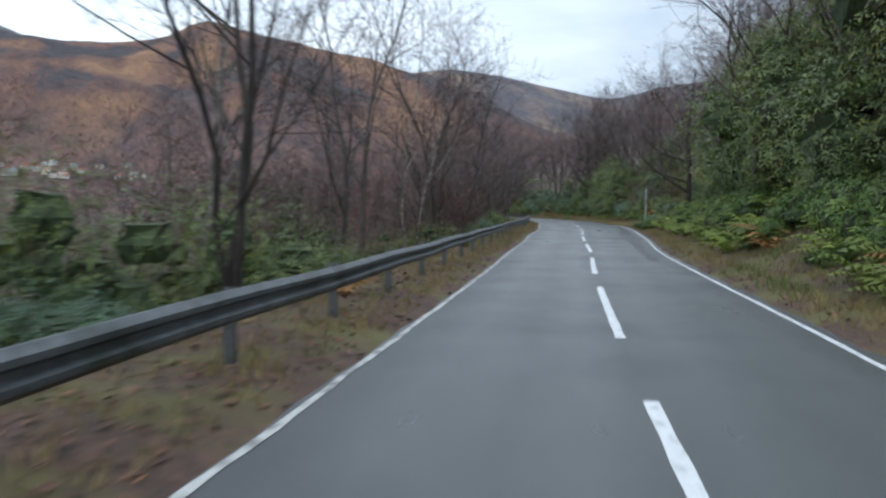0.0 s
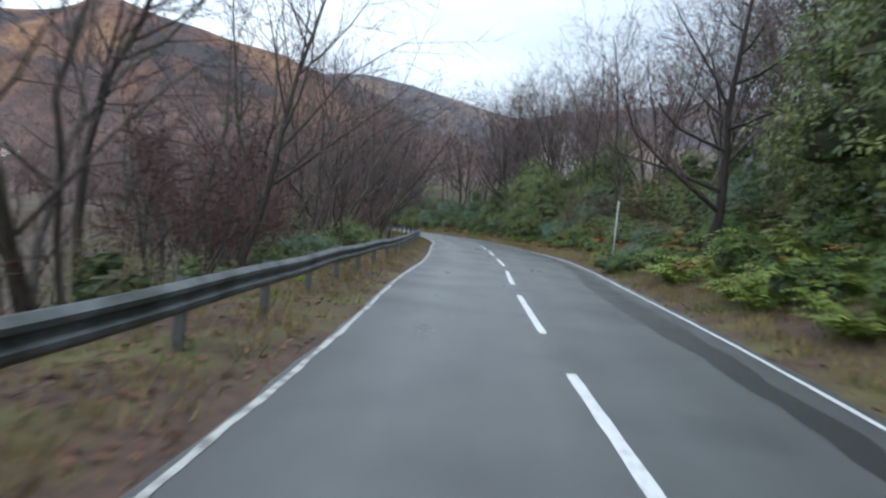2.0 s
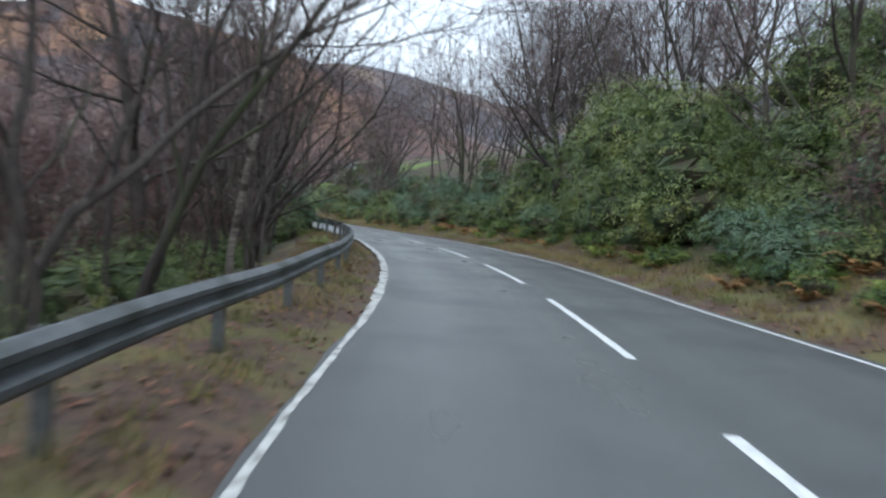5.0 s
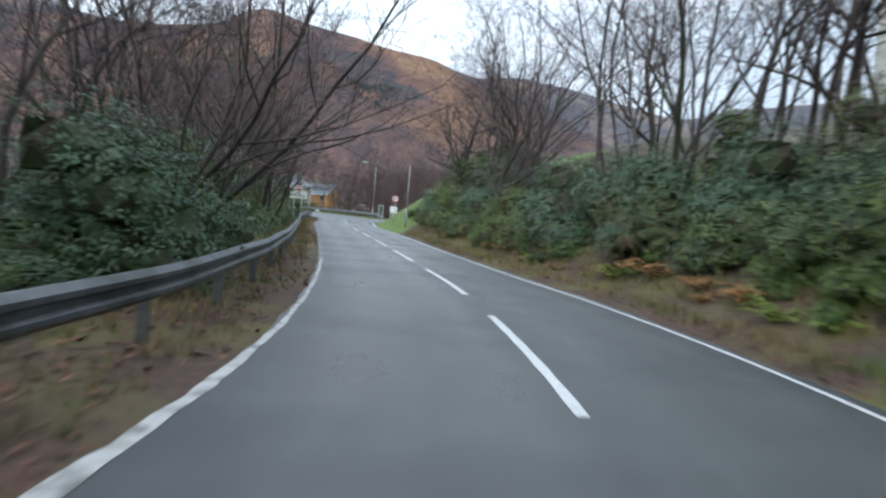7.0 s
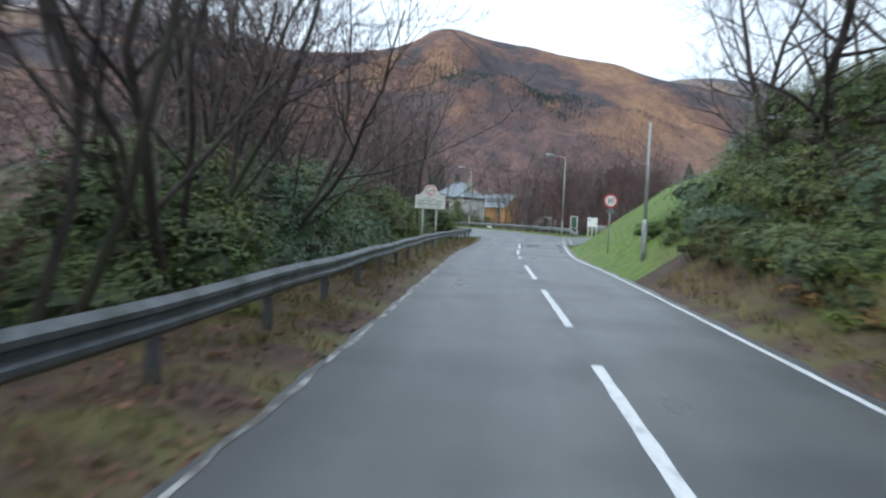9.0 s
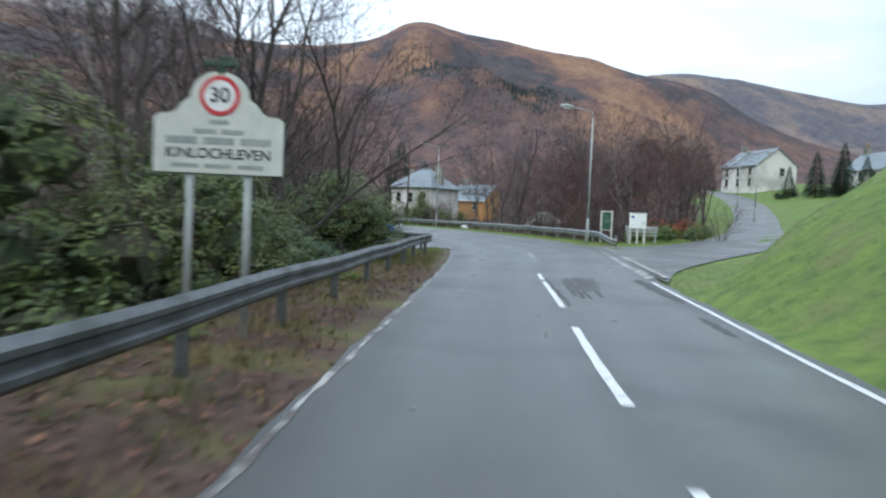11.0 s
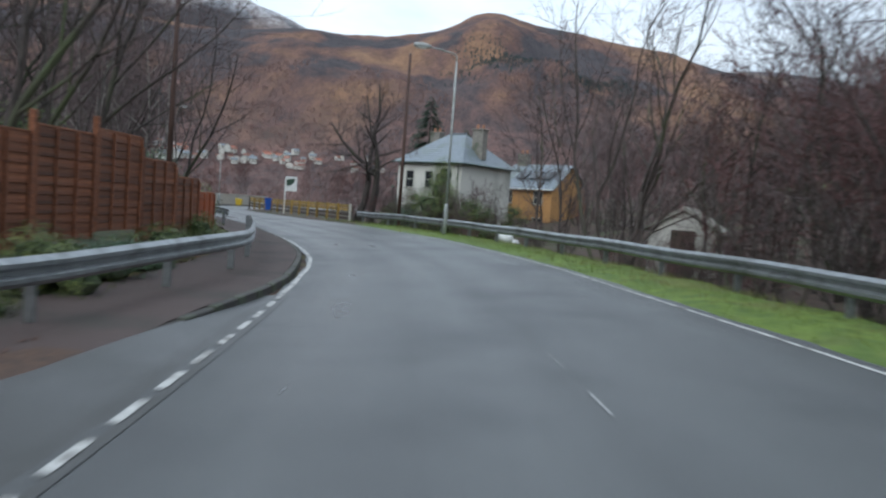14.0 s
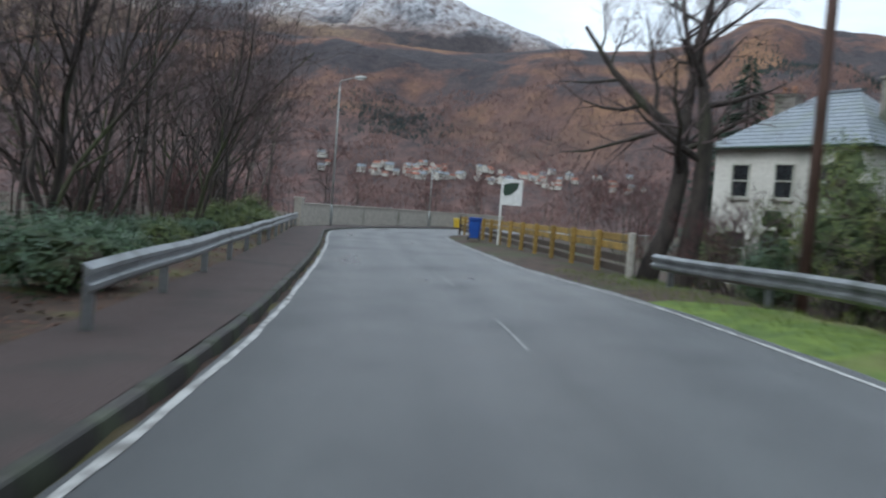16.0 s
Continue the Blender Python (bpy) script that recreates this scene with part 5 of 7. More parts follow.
for y0, y1, wd in ((146.8, 148.6, 0.10), (150.6, 155.1, 0.11), (157.4, 162.4, 0.11), (163.0, 164.8, 0.10), (170.3, 170.9, 0.08), (172.7, 175.8, 0.085), (178.0, 178.5, 0.10), (190.5, 191.2, 0.035), (192.0, 192.8, 0.02), (198.6, 200.0, 0.03),
                   (220.4, 222.4, 0.05), (226.1, 228.8, 0.06), (230.6, 232.7, 0.06)):
    s0, s1 = (float(np.interp(q, MID_Y, mid_len)) - mid_zero for q in (y0, y1))
    dash(s0, s1, wd, LINE if y0 < 166 else LINE_WORN if y0 < 175 else LINE_FAINT, "worn white centre line dash on wet tar")


def patch(name, xs, y0, y1, w, seed, label):
    """A ragged tar patch along the road."""
    g = Geo()
    n = 26
    for k in range(n + 1):
        y = y0 + (y1 - y0) * k / n
        e = max(0.0, math.sin(math.pi * k / n)) ** 0.35
        c = xs[0] + (xs[1] - xs[0]) * k / n
        for s in (-1, 1):
            x = c + s * w / 2 * e * (1 + 0.22 * math.sin(k * 0.9 + seed + s) + 0.16 * math.sin(k * 2.3 + seed * s))
            t = float(np.clip((x - left_x(y)) / (right_x(y) - left_x(y)), 0, 1))
            g.v.append((x, y, t * float(camber(y)) + 0.004))
    for k in range(n):
        g.f.append((2 * k, 2 * k + 1, 2 * k + 3, 2 * k + 2))
    return solo(name, g, ASPHALT_DARK, label, "road patch", kind="structure")


for k, (dx, y0, y1, w) in enumerate(((0.0, 159.2, 163.4, 0.13), (0.12, 158.8, 163.8, 0.16), (0.25, 158.6, 163.9, 0.10), (0.36, 160.2, 164.0, 0.17), (0.50, 159.0, 163.9, 0.13), (0.62, 160.6, 163.7, 0.10), (0.72, 161.6, 163.8, 0.06))):
    patch("tar_patch", (41.98 + dx + 0.085 * (y0 - 158), 41.98 + dx + 0.085 * (y1 - 158)), y0, y1, w, 1.7 * k, "dark streak of worn tar along the road")
patch("tar_patch", (41.72, 42.02), 157.5, 163.4, 0.11, 2.0, "thin dark tar seam in the road")
patch("tar_patch", (43.95, 44.25), 158.6, 163.6, 0.30, 3.0, "dark wet tar patch near the road edge")
patch("tar_patch", (43.45, 43.6), 154.6, 156.6, 0.16, 5.0, "dark wet tar patch near the road edge")

# the driveway mouth and the footway with its kerb
KERB_LINE = [(34.3, 183.6), (36.6, 186.0), (37.6, 188.2), (37.95, 190.8), (37.95, 194.2), (37.7, 198.2), (37.0, 201.5), (36.0, 204.9), (34.6, 209.0), (32.2, 214.2), (29.8, 219.4),
             (26.8, 225.0), (23.6, 230.5), (20.1, 236.9), (16.7, 242.3), (13.8, 247.5), (11.9, 254.0), (10.95, 263.0), (10.75, 290.0)]
KERB_LINE = [p if p[1] < 200 else (float(left_x(p[1])) - 0.20 / float(lean(p[1])), p[1]) for p in KERB_LINE]
kx, ky = [p[0] for p in KERB_LINE], [p[1] for p in KERB_LINE]
kt = np.concatenate([[0], np.cumsum(np.hypot(np.diff(kx), np.diff(ky)))])


def on_kerb(s):
    x, y = float(spline(kt, kx, np.array([s]))[0]), float(spline(kt, ky, np.array([s]))[0])
    x1, y1 = float(spline(kt, kx, np.array([s + 0.2]))[0]), float(spline(kt, ky, np.array([s + 0.2]))[0])
    d = Vector((x1 - x, y1 - y)).normalized()
    return x, y, d


def foot_z(s):
    return 0.085 - 0.42 * (1 - float(smooth01(3, 13, np.array(s))))


g = Geo()
top = []
for k in range(4, int(kt[-1])):
    x, y, d = on_kerb(k + 0.0)
    n_ = Vector((-d.y, d.x))
    wide = 2.0 - 0.5 * float(smooth01(14, 34, np.array(k)))
    for q in range(4):
        o = 0.12 + wide * q / 3
        g.v.append((x + n_.x * o, y + n_.y * o, foot_z(k) + 0.01 * math.sin(k * 0.7 + q)))
    g.v.append((x + n_.x * (0.12 + wide), y + n_.y * (0.12 + wide), foot_z(k) - 0.4))
for k in range(int(kt[-1]) - 5):
    for q in range(4):
        i = k * 5 + q
        g.f.append((i, i + 5, i + 6, i + 1))
solo("footway", g, FOOTWAY, "damp brownish tarred footway behind the kerb", "pavement", kind="structure", smooth=False)
kerb_root = thing("kerb", label="weathered concrete kerb edging the footway", category="kerb", kind="structure")
stone = Geo().box((0, 0, 0), (0.125, 0.905, 0.30), 0, 0.015).mesh("kerb_stone", KERB)
s = 5.2
while s < kt[-1] - 20:
    x, y, d = on_kerb(s)
    ob = part("kerb_stone", stone, KERB, kerb_root)
    ob.matrix_world = pose(x - d.y * 0.06, y + d.x * 0.06, foot_z(s) - 0.145 + 0.006 * math.sin(s * 3), 0, 0, math.degrees(math.atan2(d.y, d.x)) - 90)
    s += 0.915
g = Geo()
NQ = 24
dy = np.concatenate([[180.25], np.arange(180.4, 197.2, 0.4)])
for y in dy:
    lx = float(left_x(y)) + 0.12
    end = float(np.interp(y, [180.4, 182.5, 184.0, 186.0, 188.2, 190.8, 194.2, 197.2], [37.6, 31.5, 33.0, 36.5, 37.6, 37.95, 37.95, 37.8]))
    for q in range(NQ):
        x = lx + (end - lx) * q / (NQ - 1)
        g.v.append((x, float(y), -0.9 if y < 180.3 else 0.012 if q == 0 else gz(x, y) + 0.055 if lx - x > 0.9 else max(gz(x, y) + 0.055, 0.012 - 0.11 * (lx - x))))
for k in range(len(dy) - 1):
    for q in range(NQ - 1):
        i = k * NQ + q
        g.f.append((i, i + NQ, i + NQ + 1, i + 1))
solo("driveway", g, ASPHALT_SIDE, "wet asphalt driveway mouth sloping down from the road", "road", kind="structure", smooth=True)


# ---- street lamps, poles ----
def lamp_post(x, y, height, arm, turn, label, headed=True):
    z = gz(x, y)
    root = thing("street_lamp", (x, y, z), turn, label, "street lamp", "street lamps")
    part("base", Geo().tube([(0, 0, -0.3), (0, 0, 1.15), (0, 0, 1.28)], [0.085, 0.085, 0.055], 12), LAMP_STEEL, root, smooth=True)
    part("inspection_door", Geo().box((0, -0.084, 0.62), (0.09, 0.012, 0.42), 0, 0.004), LAMP_STEEL, root)
    part("column", Geo().tube([(0, 0, 1.2), (0, 0, height * 0.6), (0, 0, height - 0.25)], [0.055, 0.047, 0.038], 10), LAMP_STEEL, root, smooth=True)
    if headed:
        part("arm", Geo().tube([(0, 0, height - 0.3), (0, 0, height - 0.06), (-0.10, 0, height + 0.05), (-arm * 0.6, 0, height + 0.16), (-arm, 0, height + 0.20)],
                               [0.034, 0.032, 0.030, 0.026, 0.024], 8), LAMP_STEEL, root, smooth=True)
        head = part("lantern", Geo().tube([(-arm + 0.06, 0, height + 0.20), (-arm - 0.05, 0, height + 0.215), (-arm - 0.35, 0, height + 0.23), (-arm - 0.62, 0, height + 0.22), (-arm - 0.70, 0, height + 0.21)],
                                          [0.04, 0.09, 0.115, 0.09, 0.03], 10), LAMP_STEEL, root, smooth=True)
        part("lens", Geo().box((-arm - 0.36, 0, height + 0.125), (0.42, 0.15, 0.05), 0, 0.02), LAMP_GLASS, head)
    return root


lamp_post(46.9, 185.0, 6.7, 1.2, 20, "tall grey street lamp on the junction verge")
lamp_post(38.75, 218.1, 7.4, 1.2, 25, "tall grey street lamp on the grass verge")
lamp_post(44.3, 140.5, 4.5, 1.2, 0, "plain grey steel column on the grass bank", False)
lamp_post(9.4, 270.0, 5.2, 1.0, 180, "plain grey lamp column beyond the parapet", False)
lamp_post(11.0, 252.6, 8.4, 1.0, 180, "grey street lamp beside the parapet wall")
lamp_post(66.8, 214.0, 6.0, 1.0, 200, "grey street lamp beside the side road")
lamp_post(71.5, 231.0, 6.0, 1.0, 200, "grey street lamp farther up the side road")


def pole(x, y, height, label, name="utility_pole"):
    z = gz(x, y)
    root = thing(name, (x, y, z), 0, label, "pole", "utility poles")
    part("shaft", Geo().tube([(0, 0, -0.4), (0.02, 0, height * 0.5), (0.03, 0.01, height)], [0.095, 0.085, 0.07], 10), POLE_WOOD, root, smooth=True)
    part("cap", Geo().tube([(0.03, 0.01, height), (0.03, 0.01, height + 0.05)], [0.08, 0.05], 10), STEEL_DULL, root)
    for k in range(4):
        part("step_iron", Geo().tube([(0.02, 0, height - 1.4 - 0.35 * k), (0.02 + 0.2 * (-1) ** k, 0, height - 1.38 - 0.35 * k)], 0.012, 5), STEEL_DULL, root)
    return root


pole(35.6, 226.5, 9.0, "brown timber utility pole behind the barrier")
pole(29.8, 211.2, 10.5, "brown timber utility pole behind the laurel")


# ---- signs ----
def roundel(parent, c, r, text, size):
    part("ring", disc(Geo(), c, r * 0.78, r, -0.004, 0.003), SIGN_RED, parent, "red warning ring")
    part("face", disc(Geo(), c, 0.0, r * 0.79, -0.002, 0.003), WHITE_PAINT, parent)
    lettering(text, size, SIGN_BLACK, parent, (c[0], c[1] - 0.006, c[2]), name="numerals")


sz = gz(37.0, 152.9)
town = thing("village_sign", (37.0, 152.9, sz), 4, "cream village name sign with an arched top on two posts", "sign")
outline = [(-0.66, 0.0), (0.66, 0.0), (0.66, 0.56), (0.60, 0.60), (0.50, 0.605)]
for k in range(0, 13):
    a = math.pi * k / 12
    if k == 0:
        outline += [(0.44, 0.64), (0.38, 0.72)]
    outline.append((0.30 * math.cos(a), 0.78 + 0.27 * math.sin(a)))
outline += [(-0.38, 0.72), (-0.44, 0.64), (-0.50, 0.605), (-0.60, 0.60), (-0.66, 0.56)]
b0 = (1.85 - sz) / 1.06
m = pose(0, 0, b0, 90)
part("edge", Geo().prism([(x * 1.025, y * 1.02 - 0.012) for x, y in outline], -0.012, 0.012, m), SIGN_DARK, town, "dark painted edge")
board = part("board", Geo().prism(outline, 0.012, 0.022, m), CREAM, town)
roundel(board, (0, -0.03, b0 + 0.80), 0.205, "30", 0.21)
lettering("KINLOCHLEVEN", 0.148, SIGN_BLACK, board, (0, -0.026, b0 + 0.20))
for w, h, zc in ((0.24, 0.045, 0.53), (0.56, 0.05, 0.43), (1.14, 0.075, 0.335), (1.0, 0.045, 0.075)):
    n_bar = 1 if w < 0.3 else 2 if w < 0.7 else 3
    for k in range(n_bar):
        bw = w / n_bar
        part("text_bar", Geo().box((-w / 2 + bw * (k + 0.5), -0.025, b0 + zc), (bw * 0.82, 0.004, h), 0, 0.001), SIGN_GREY, board)
part("crest", Geo().tube([(0, 0, b0 + 1.04), (0, 0, b0 + 1.10)], 0.05, 8).box((0.0, 0, b0 + 1.13), (0.34, 0.05, 0.07), 0, 0.02).box((0.05, 0, b0 + 1.185), (0.16, 0.04, 0.05), 0, 0.02), SIGN_DARK, town, "small dark ornament on top")
for x in (-0.30, 0.30):
    part("post", Geo().tube([(x, 0.05, -0.3), (x, 0.05, b0 + 0.5)], 0.042, 10), LAMP_STEEL, town, smooth=True)

town.scale = (1.06, 1.0, 1.06)
limit = thing("speed_limit_sign", (44.35, 147.0, 2.42), 0, "round red-ringed speed limit sign on a thin grey post", "sign")
part("back_plate", disc(Geo(), (0, 0, 0), 0.0, 0.31, 0.004, 0.02), STEEL, limit)
roundel(limit, (0, 0, 0), 0.30, "30", 0.30)
part("post", Geo().tube([(0, 0.06, gz(44.35, 147.0) - 2.8), (0, 0.06, 0.28)], 0.03, 10), LAMP_STEEL, limit, smooth=True)
part("clamp", Geo().box((0, 0.045, 0.12), (0.14, 0.06, 0.04), 0, 0.005).box((0, 0.045, -0.12), (0.14, 0.06, 0.04), 0, 0.005), STEEL, limit)
part("plate", Geo().box((0.0, 0.02, -0.46), (0.34, 0.02, 0.16), 0, 0.004), STEEL, limit, "small grey plate under the sign")
limit.scale = (0.88, 1.0, 0.88)

gx_, gy_ = 47.99, 185.6
green = thing("notice_sign", (gx_, gy_, gz(gx_, gy_)), -8, "white timber frame holding a dark green notice panel", "sign")
for x in (-0.27, 0.27):
    part("post", Geo().box((x, 0, 0.80), (0.10, 0.09, 1.74), 0, 0.012), OLD_WHITE, green)
part("top_rail", Geo().box((0, 0, 1.625), (0.44, 0.07, 0.07), 0, 0.01), OLD_WHITE, green)
part("lower_rail", Geo().box((0, 0, 0.66), (0.44, 0.06, 0.05), 0, 0.01), OLD_WHITE, green)
part("panel", Geo().box((0, 0.0, 1.14), (0.435, 0.025, 0.86), 0, 0.006), SIGN_GREEN, green, "dark green panel")
for k in range(3):
    part("text_bar", Geo().box((0, -0.015, 1.10 + 0.14 * k), (0.28 - 0.05 * k, 0.006, 0.022), 0, 0.001), SIGN_GREY, green)

wx, wy = 49.6, 185.5
white = thing("notice_board", (wx, wy, gz(wx, wy)), -10, "white notice board on three white posts", "sign")
for x in (-0.36, 0.0, 0.36):
    part("post", Geo().box((x, 0.03, 0.72), (0.10, 0.08, 1.55), 0, 0.012), OLD_WHITE, white)
part("panel", Geo().box((0, -0.03, 1.22), (0.86, 0.04, 0.76), 0, 0.01), WHITE_PAINT, white)
part("coping", Geo().box((0, -0.02, 1.615), (0.92, 0.09, 0.03), 0, 0.008), WHITE_PAINT, white)
part("emblem", disc(Geo(), (-0.25, -0.052, 1.42), 0.0, 0.075, -0.004, 0.0, 16), BIN_BLUE, white, "small blue emblem")

bench = thing("bench", (50.2, 187.0, gz(50.2, 187.0)), -12, "grey weathered timber bench behind the notice board", "bench")
for z in (0.42,):
    for k in range(3):
        part("seat_slat", Geo().box((0, -0.15 + 0.15 * k, z), (1.7, 0.13, 0.04), 0, 0.008), BENCH_WOOD, bench)
for k in range(2):
    part("back_slat", Geo().box((0, 0.25, 0.62 + 0.2 * k), (1.7, 0.035, 0.16), 0, 0.008), BENCH_WOOD, bench)
for x in (-0.72, 0.72):
    for yy, hh in ((-0.2, 0.42), (0.23, 0.92)):
        part("leg", Geo().box((x, yy, hh / 2), (0.08, 0.07, hh), 0, 0.01), BENCH_WOOD, bench)

bx, by = 24.6, 244.6
sg = thing("advert_board", (bx, by, gz(bx, by)), 20, "tall white board with a dark emblem on a white post", "sign")
part("post", Geo().box((-0.42, 0.03, 1.2), (0.08, 0.08, 2.9), 0, 0.01), WHITE_PAINT, sg)
pz = 2.45 - gz(bx, by)
part("panel", Geo().box((0.02, 0, pz), (0.86, 0.05, 1.10), 0, 0.01), WHITE_PAINT, sg)
part("emblem", Geo().prism([(-0.38, -0.05), (-0.30, -0.16), (-0.05, -0.10), (0.20, 0.12), (0.28, 0.42), (-0.10, 0.40), (-0.38, 0.30)], 0.026, 0.032, pose(0.02, 0, pz, 90)), SIGN_DARK, sg, "dark swooping emblem")


mk = thing("marker_post", (28.0, 48.9, gz(28.0, 48.9)), 0, "thin pale grey marker post on the bushy bank", "post")
part("shaft", Geo().tube([(0, 0, -0.4), (0.02, 0, 1.3), (0.05, 0, 2.70)], [0.036, 0.034, 0.032], 10), LAMP_STEEL, mk, smooth=True)
part("cap", Geo().tube([(0.05, 0, 2.70), (0.05, 0, 2.75)], [0.04, 0.025], 10), LAMP_STEEL, mk)

# ---- wheelie bins ----
def wheelie_bin(x, y, z, turn, label):
    root = thing("wheelie_bin", (x, y, z), turn, label, "bin", "wheelie bins")
    vs = []
    for zz, hx, hy, oy in ((0.09, 0.205, 0.225, 0.02), (0.55, 0.245, 0.285, 0.0), (0.90, 0.27, 0.325, -0.01), (0.95, 0.29, 0.345, -0.01), (0.99, 0.29, 0.345, -0.01)):
        b = 0.05
        vs += [(sx * (hx - (k == 1) * b), oy + sy * (hy - (k == 0) * b), zz) for sx, sy, order in ((-1, -1, (0, 1)), (1, -1, (1, 0)), (1, 1, (0, 1)), (-1, 1, (1, 0))) for k in order]
    fs = [tuple(range(8))[::-1]] + [(i * 8 + k, i * 8 + (k + 1) % 8, i * 8 + 8 + (k + 1) % 8, i * 8 + 8 + k) for i in range(4) for k in range(8)] + [tuple(range(32, 40))]
    body = part("body", Geo().add(vs, fs), BIN_BLUE, root)
    part("label_panel", Geo().box((0, -0.296, 0.62), (0.20, 0.008, 0.16), 0, 0.002, (6, 0, 0)), SIGN_GREY, body)
    lid = part("lid", Geo().box((0, -0.01, 1.012), (0.60, 0.72, 0.05), 0, 0.02).box((0, -0.02, 1.045), (0.50, 0.58, 0.035), 0, 0.015).box((0, -0.385, 1.0), (0.22, 0.05, 0.035), 0, 0.012), BIN_BLUE, root)
    part("handle", Geo().tube([(-0.26, 0.36, 1.0), (-0.24, 0.42, 1.02), (0.24, 0.42, 1.02), (0.26, 0.36, 1.0)], 0.018, 8), BIN_BLUE, lid, smooth=True)
    for sx in (-1, 1):
        part("wheel", Geo().tube([(sx * 0.235, 0.25, 0.10), (sx * 0.285, 0.25, 0.10)], 0.10, 14), RUBBER, root)
    part("axle", Geo().tube([(-0.24, 0.25, 0.10), (0.24, 0.25, 0.10)], 0.014, 8), STEEL_DULL, root)
    return root


wheelie_bin(36.38, 188.1, -0.20, 165, "blue plastic wheelie bin standing before the barrier")
wheelie_bin(22.15, 247.0, gz(22.15, 247.0) + 0.02, 195, "blue plastic wheelie bin beside the yellow fence")


grit = thing("grit_bin", (10.1, 274.6, 0.1), 100, "small yellow plastic grit bin beside the parapet", "bin")
part("body", Geo().add([(sx * hx, sy * hy, z) for z, hx, hy in ((0, 0.40, 0.28), (0.62, 0.48, 0.36)) for sx, sy in ((-1, -1), (1, -1), (1, 1), (-1, 1))],
                       [(3, 2, 1, 0), (4, 5, 6, 7)] + [(k, (k + 1) % 4, 4 + (k + 1) % 4, 4 + k) for k in range(4)]), YELLOW_PLASTIC, grit)
part("lid", Geo().box((0, -0.02, 0.68), (1.02, 0.80, 0.10), 0, 0.035, (6, 0, 0)), YELLOW_PLASTIC, grit)
for x, y, s_ in ((41.25, 215.8, 1.0), (41.6, 216.6, 0.8)):
    bag = Geo()
    for i in range(6):
        for j in range(10):
            th, ph = math.pi * (i + 0.5) / 6, 2 * math.pi * j / 10
            k = s_ * (1 + 0.16 * math.sin(3 * ph + i) + 0.1 * math.sin(5 * ph + 2 * i))
            bag.v.append((x + 0.36 * k * math.sin(th) * math.cos(ph), y + 0.28 * k * math.sin(th) * math.sin(ph), gz(x, y) + 0.12 + 0.24 * k * math.cos(th)))
    bag.f = [(i * 10 + j, i * 10 + 10 + j, i * 10 + 10 + (j + 1) % 10, i * 10 + (j + 1) % 10) for i in range(5) for j in range(10)] + [tuple(range(10)), tuple(range(50, 60))[::-1]]
    solo("rubble_bag", bag, WHITE_PAINT, "dirty white rubble bag lying behind the barrier", "bag", "rubble bags", smooth=True)


# ---- garden fence of overlapping boards ----
FENCE = [(30.6, 176.5), (32.3, 179.5), (33.5, 184.0), (34.1, 189.0), (34.35, 194.0), (34.3, 198.6), (34.0, 203.0), (33.3, 207.0), (32.9, 208.6)]
fx, fy = [p[0] for p in FENCE], [p[1] for p in FENCE]
ft = np.concatenate([[0], np.cumsum(np.hypot(np.diff(fx), np.diff(fy)))])
slat_cache = {}
fence = thing("garden_fence", label="tall reddish brown panel fence of overlapping boards", category="fence")
panels = int(ft[-1] / 1.86) - 1
for k in range(panels):
    s0, s1 = k * 1.86, (k + 1) * 1.86
    p0 = Vector((float(spline(ft, fx, np.array([s0]))[0]), float(spline(ft, fy, np.array([s0]))[0])))
    p1 = Vector((float(spline(ft, fx, np.array([s1]))[0]), float(spline(ft, fy, np.array([s1]))[0])))
    d = (p1 - p0).normalized()
    mid = (p0 + p1) / 2
    topz = float(np.interp(mid.y, [177, 186, 190, 193, 199], [0.85, 1.42, 1.77, 2.10, 2.47])) if mid.y < 199.2 else 2.12 if mid.y < 202.8 else 1.80 if mid.y < 204.6 else 1.50
    topz += 0.02 * math.sin(k * 2.3)
    base = topz - (1.84 if mid.y < 200 else 1.7)
    mat = LARCH if k < panels - 1 else LARCH_ORANGE
    rows = int((topz - base) / 0.145)
    turn = math.degrees(math.atan2(d.y, d.x))
    panel = part("panel", Geo().box((0, 0.03, rows * 0.145 + 0.03), (1.80, 0.07, 0.035), 0, 0.006), mat, fence)
    panel.matrix_world = pose(mid.x, mid.y, base, 0, 0, turn)
    if mat.name not in slat_cache:
        slat_cache[mat.name] = (Geo().box((0, 0, 0), (1.76, 0.016, 0.165), 0, 0.003, (-7, 0, 0)).mesh("slat", mat), Geo().box((0, 0, 0), (0.045, 0.04, 2.0), 0, 0.005).mesh("batten", mat))
    sl, bt = slat_cache[mat.name]
    for r in range(rows):
        ob = part("slat", sl, mat, panel)
        ob.matrix_local = pose(0, 0.004 * math.sin(r * 2 + k), 0.08 + r * 0.145, 0.5 * math.sin(r * 1.7 + k), 0, 0)
    for x in (-0.86, -0.3, 0.3, 0.86):
        ob = part("batten", bt, mat, panel)
        ob.matrix_local = pose(x, -0.03, (rows * 0.145 + 0.02) / 2) @ Matrix.Diagonal((1, 1, rows * 0.145 / 2.0, 1))
    ob = part("post", Geo().box((0, 0, 0), (0.095, 0.095, topz - base + 0.14), 0, 0.01), mat, fence)
    ob.matrix_world = pose(p0.x, p0.y, (topz + base) / 2 + 0.06, 0, 0, turn)
for k in range(15):
    y = 178.5 + 0.75 * k
    x = float(spline(fy, fx, np.array([y]))[0]) + rng.uniform(0.35, 0.8)
    put(pick("light", BUSHES) if k % 3 else BUSHES["scrub"][1], x, y, rng.uniform(0.35, 0.6) if k % 3 else 0.34, rng.uniform(0, 360), -0.05)
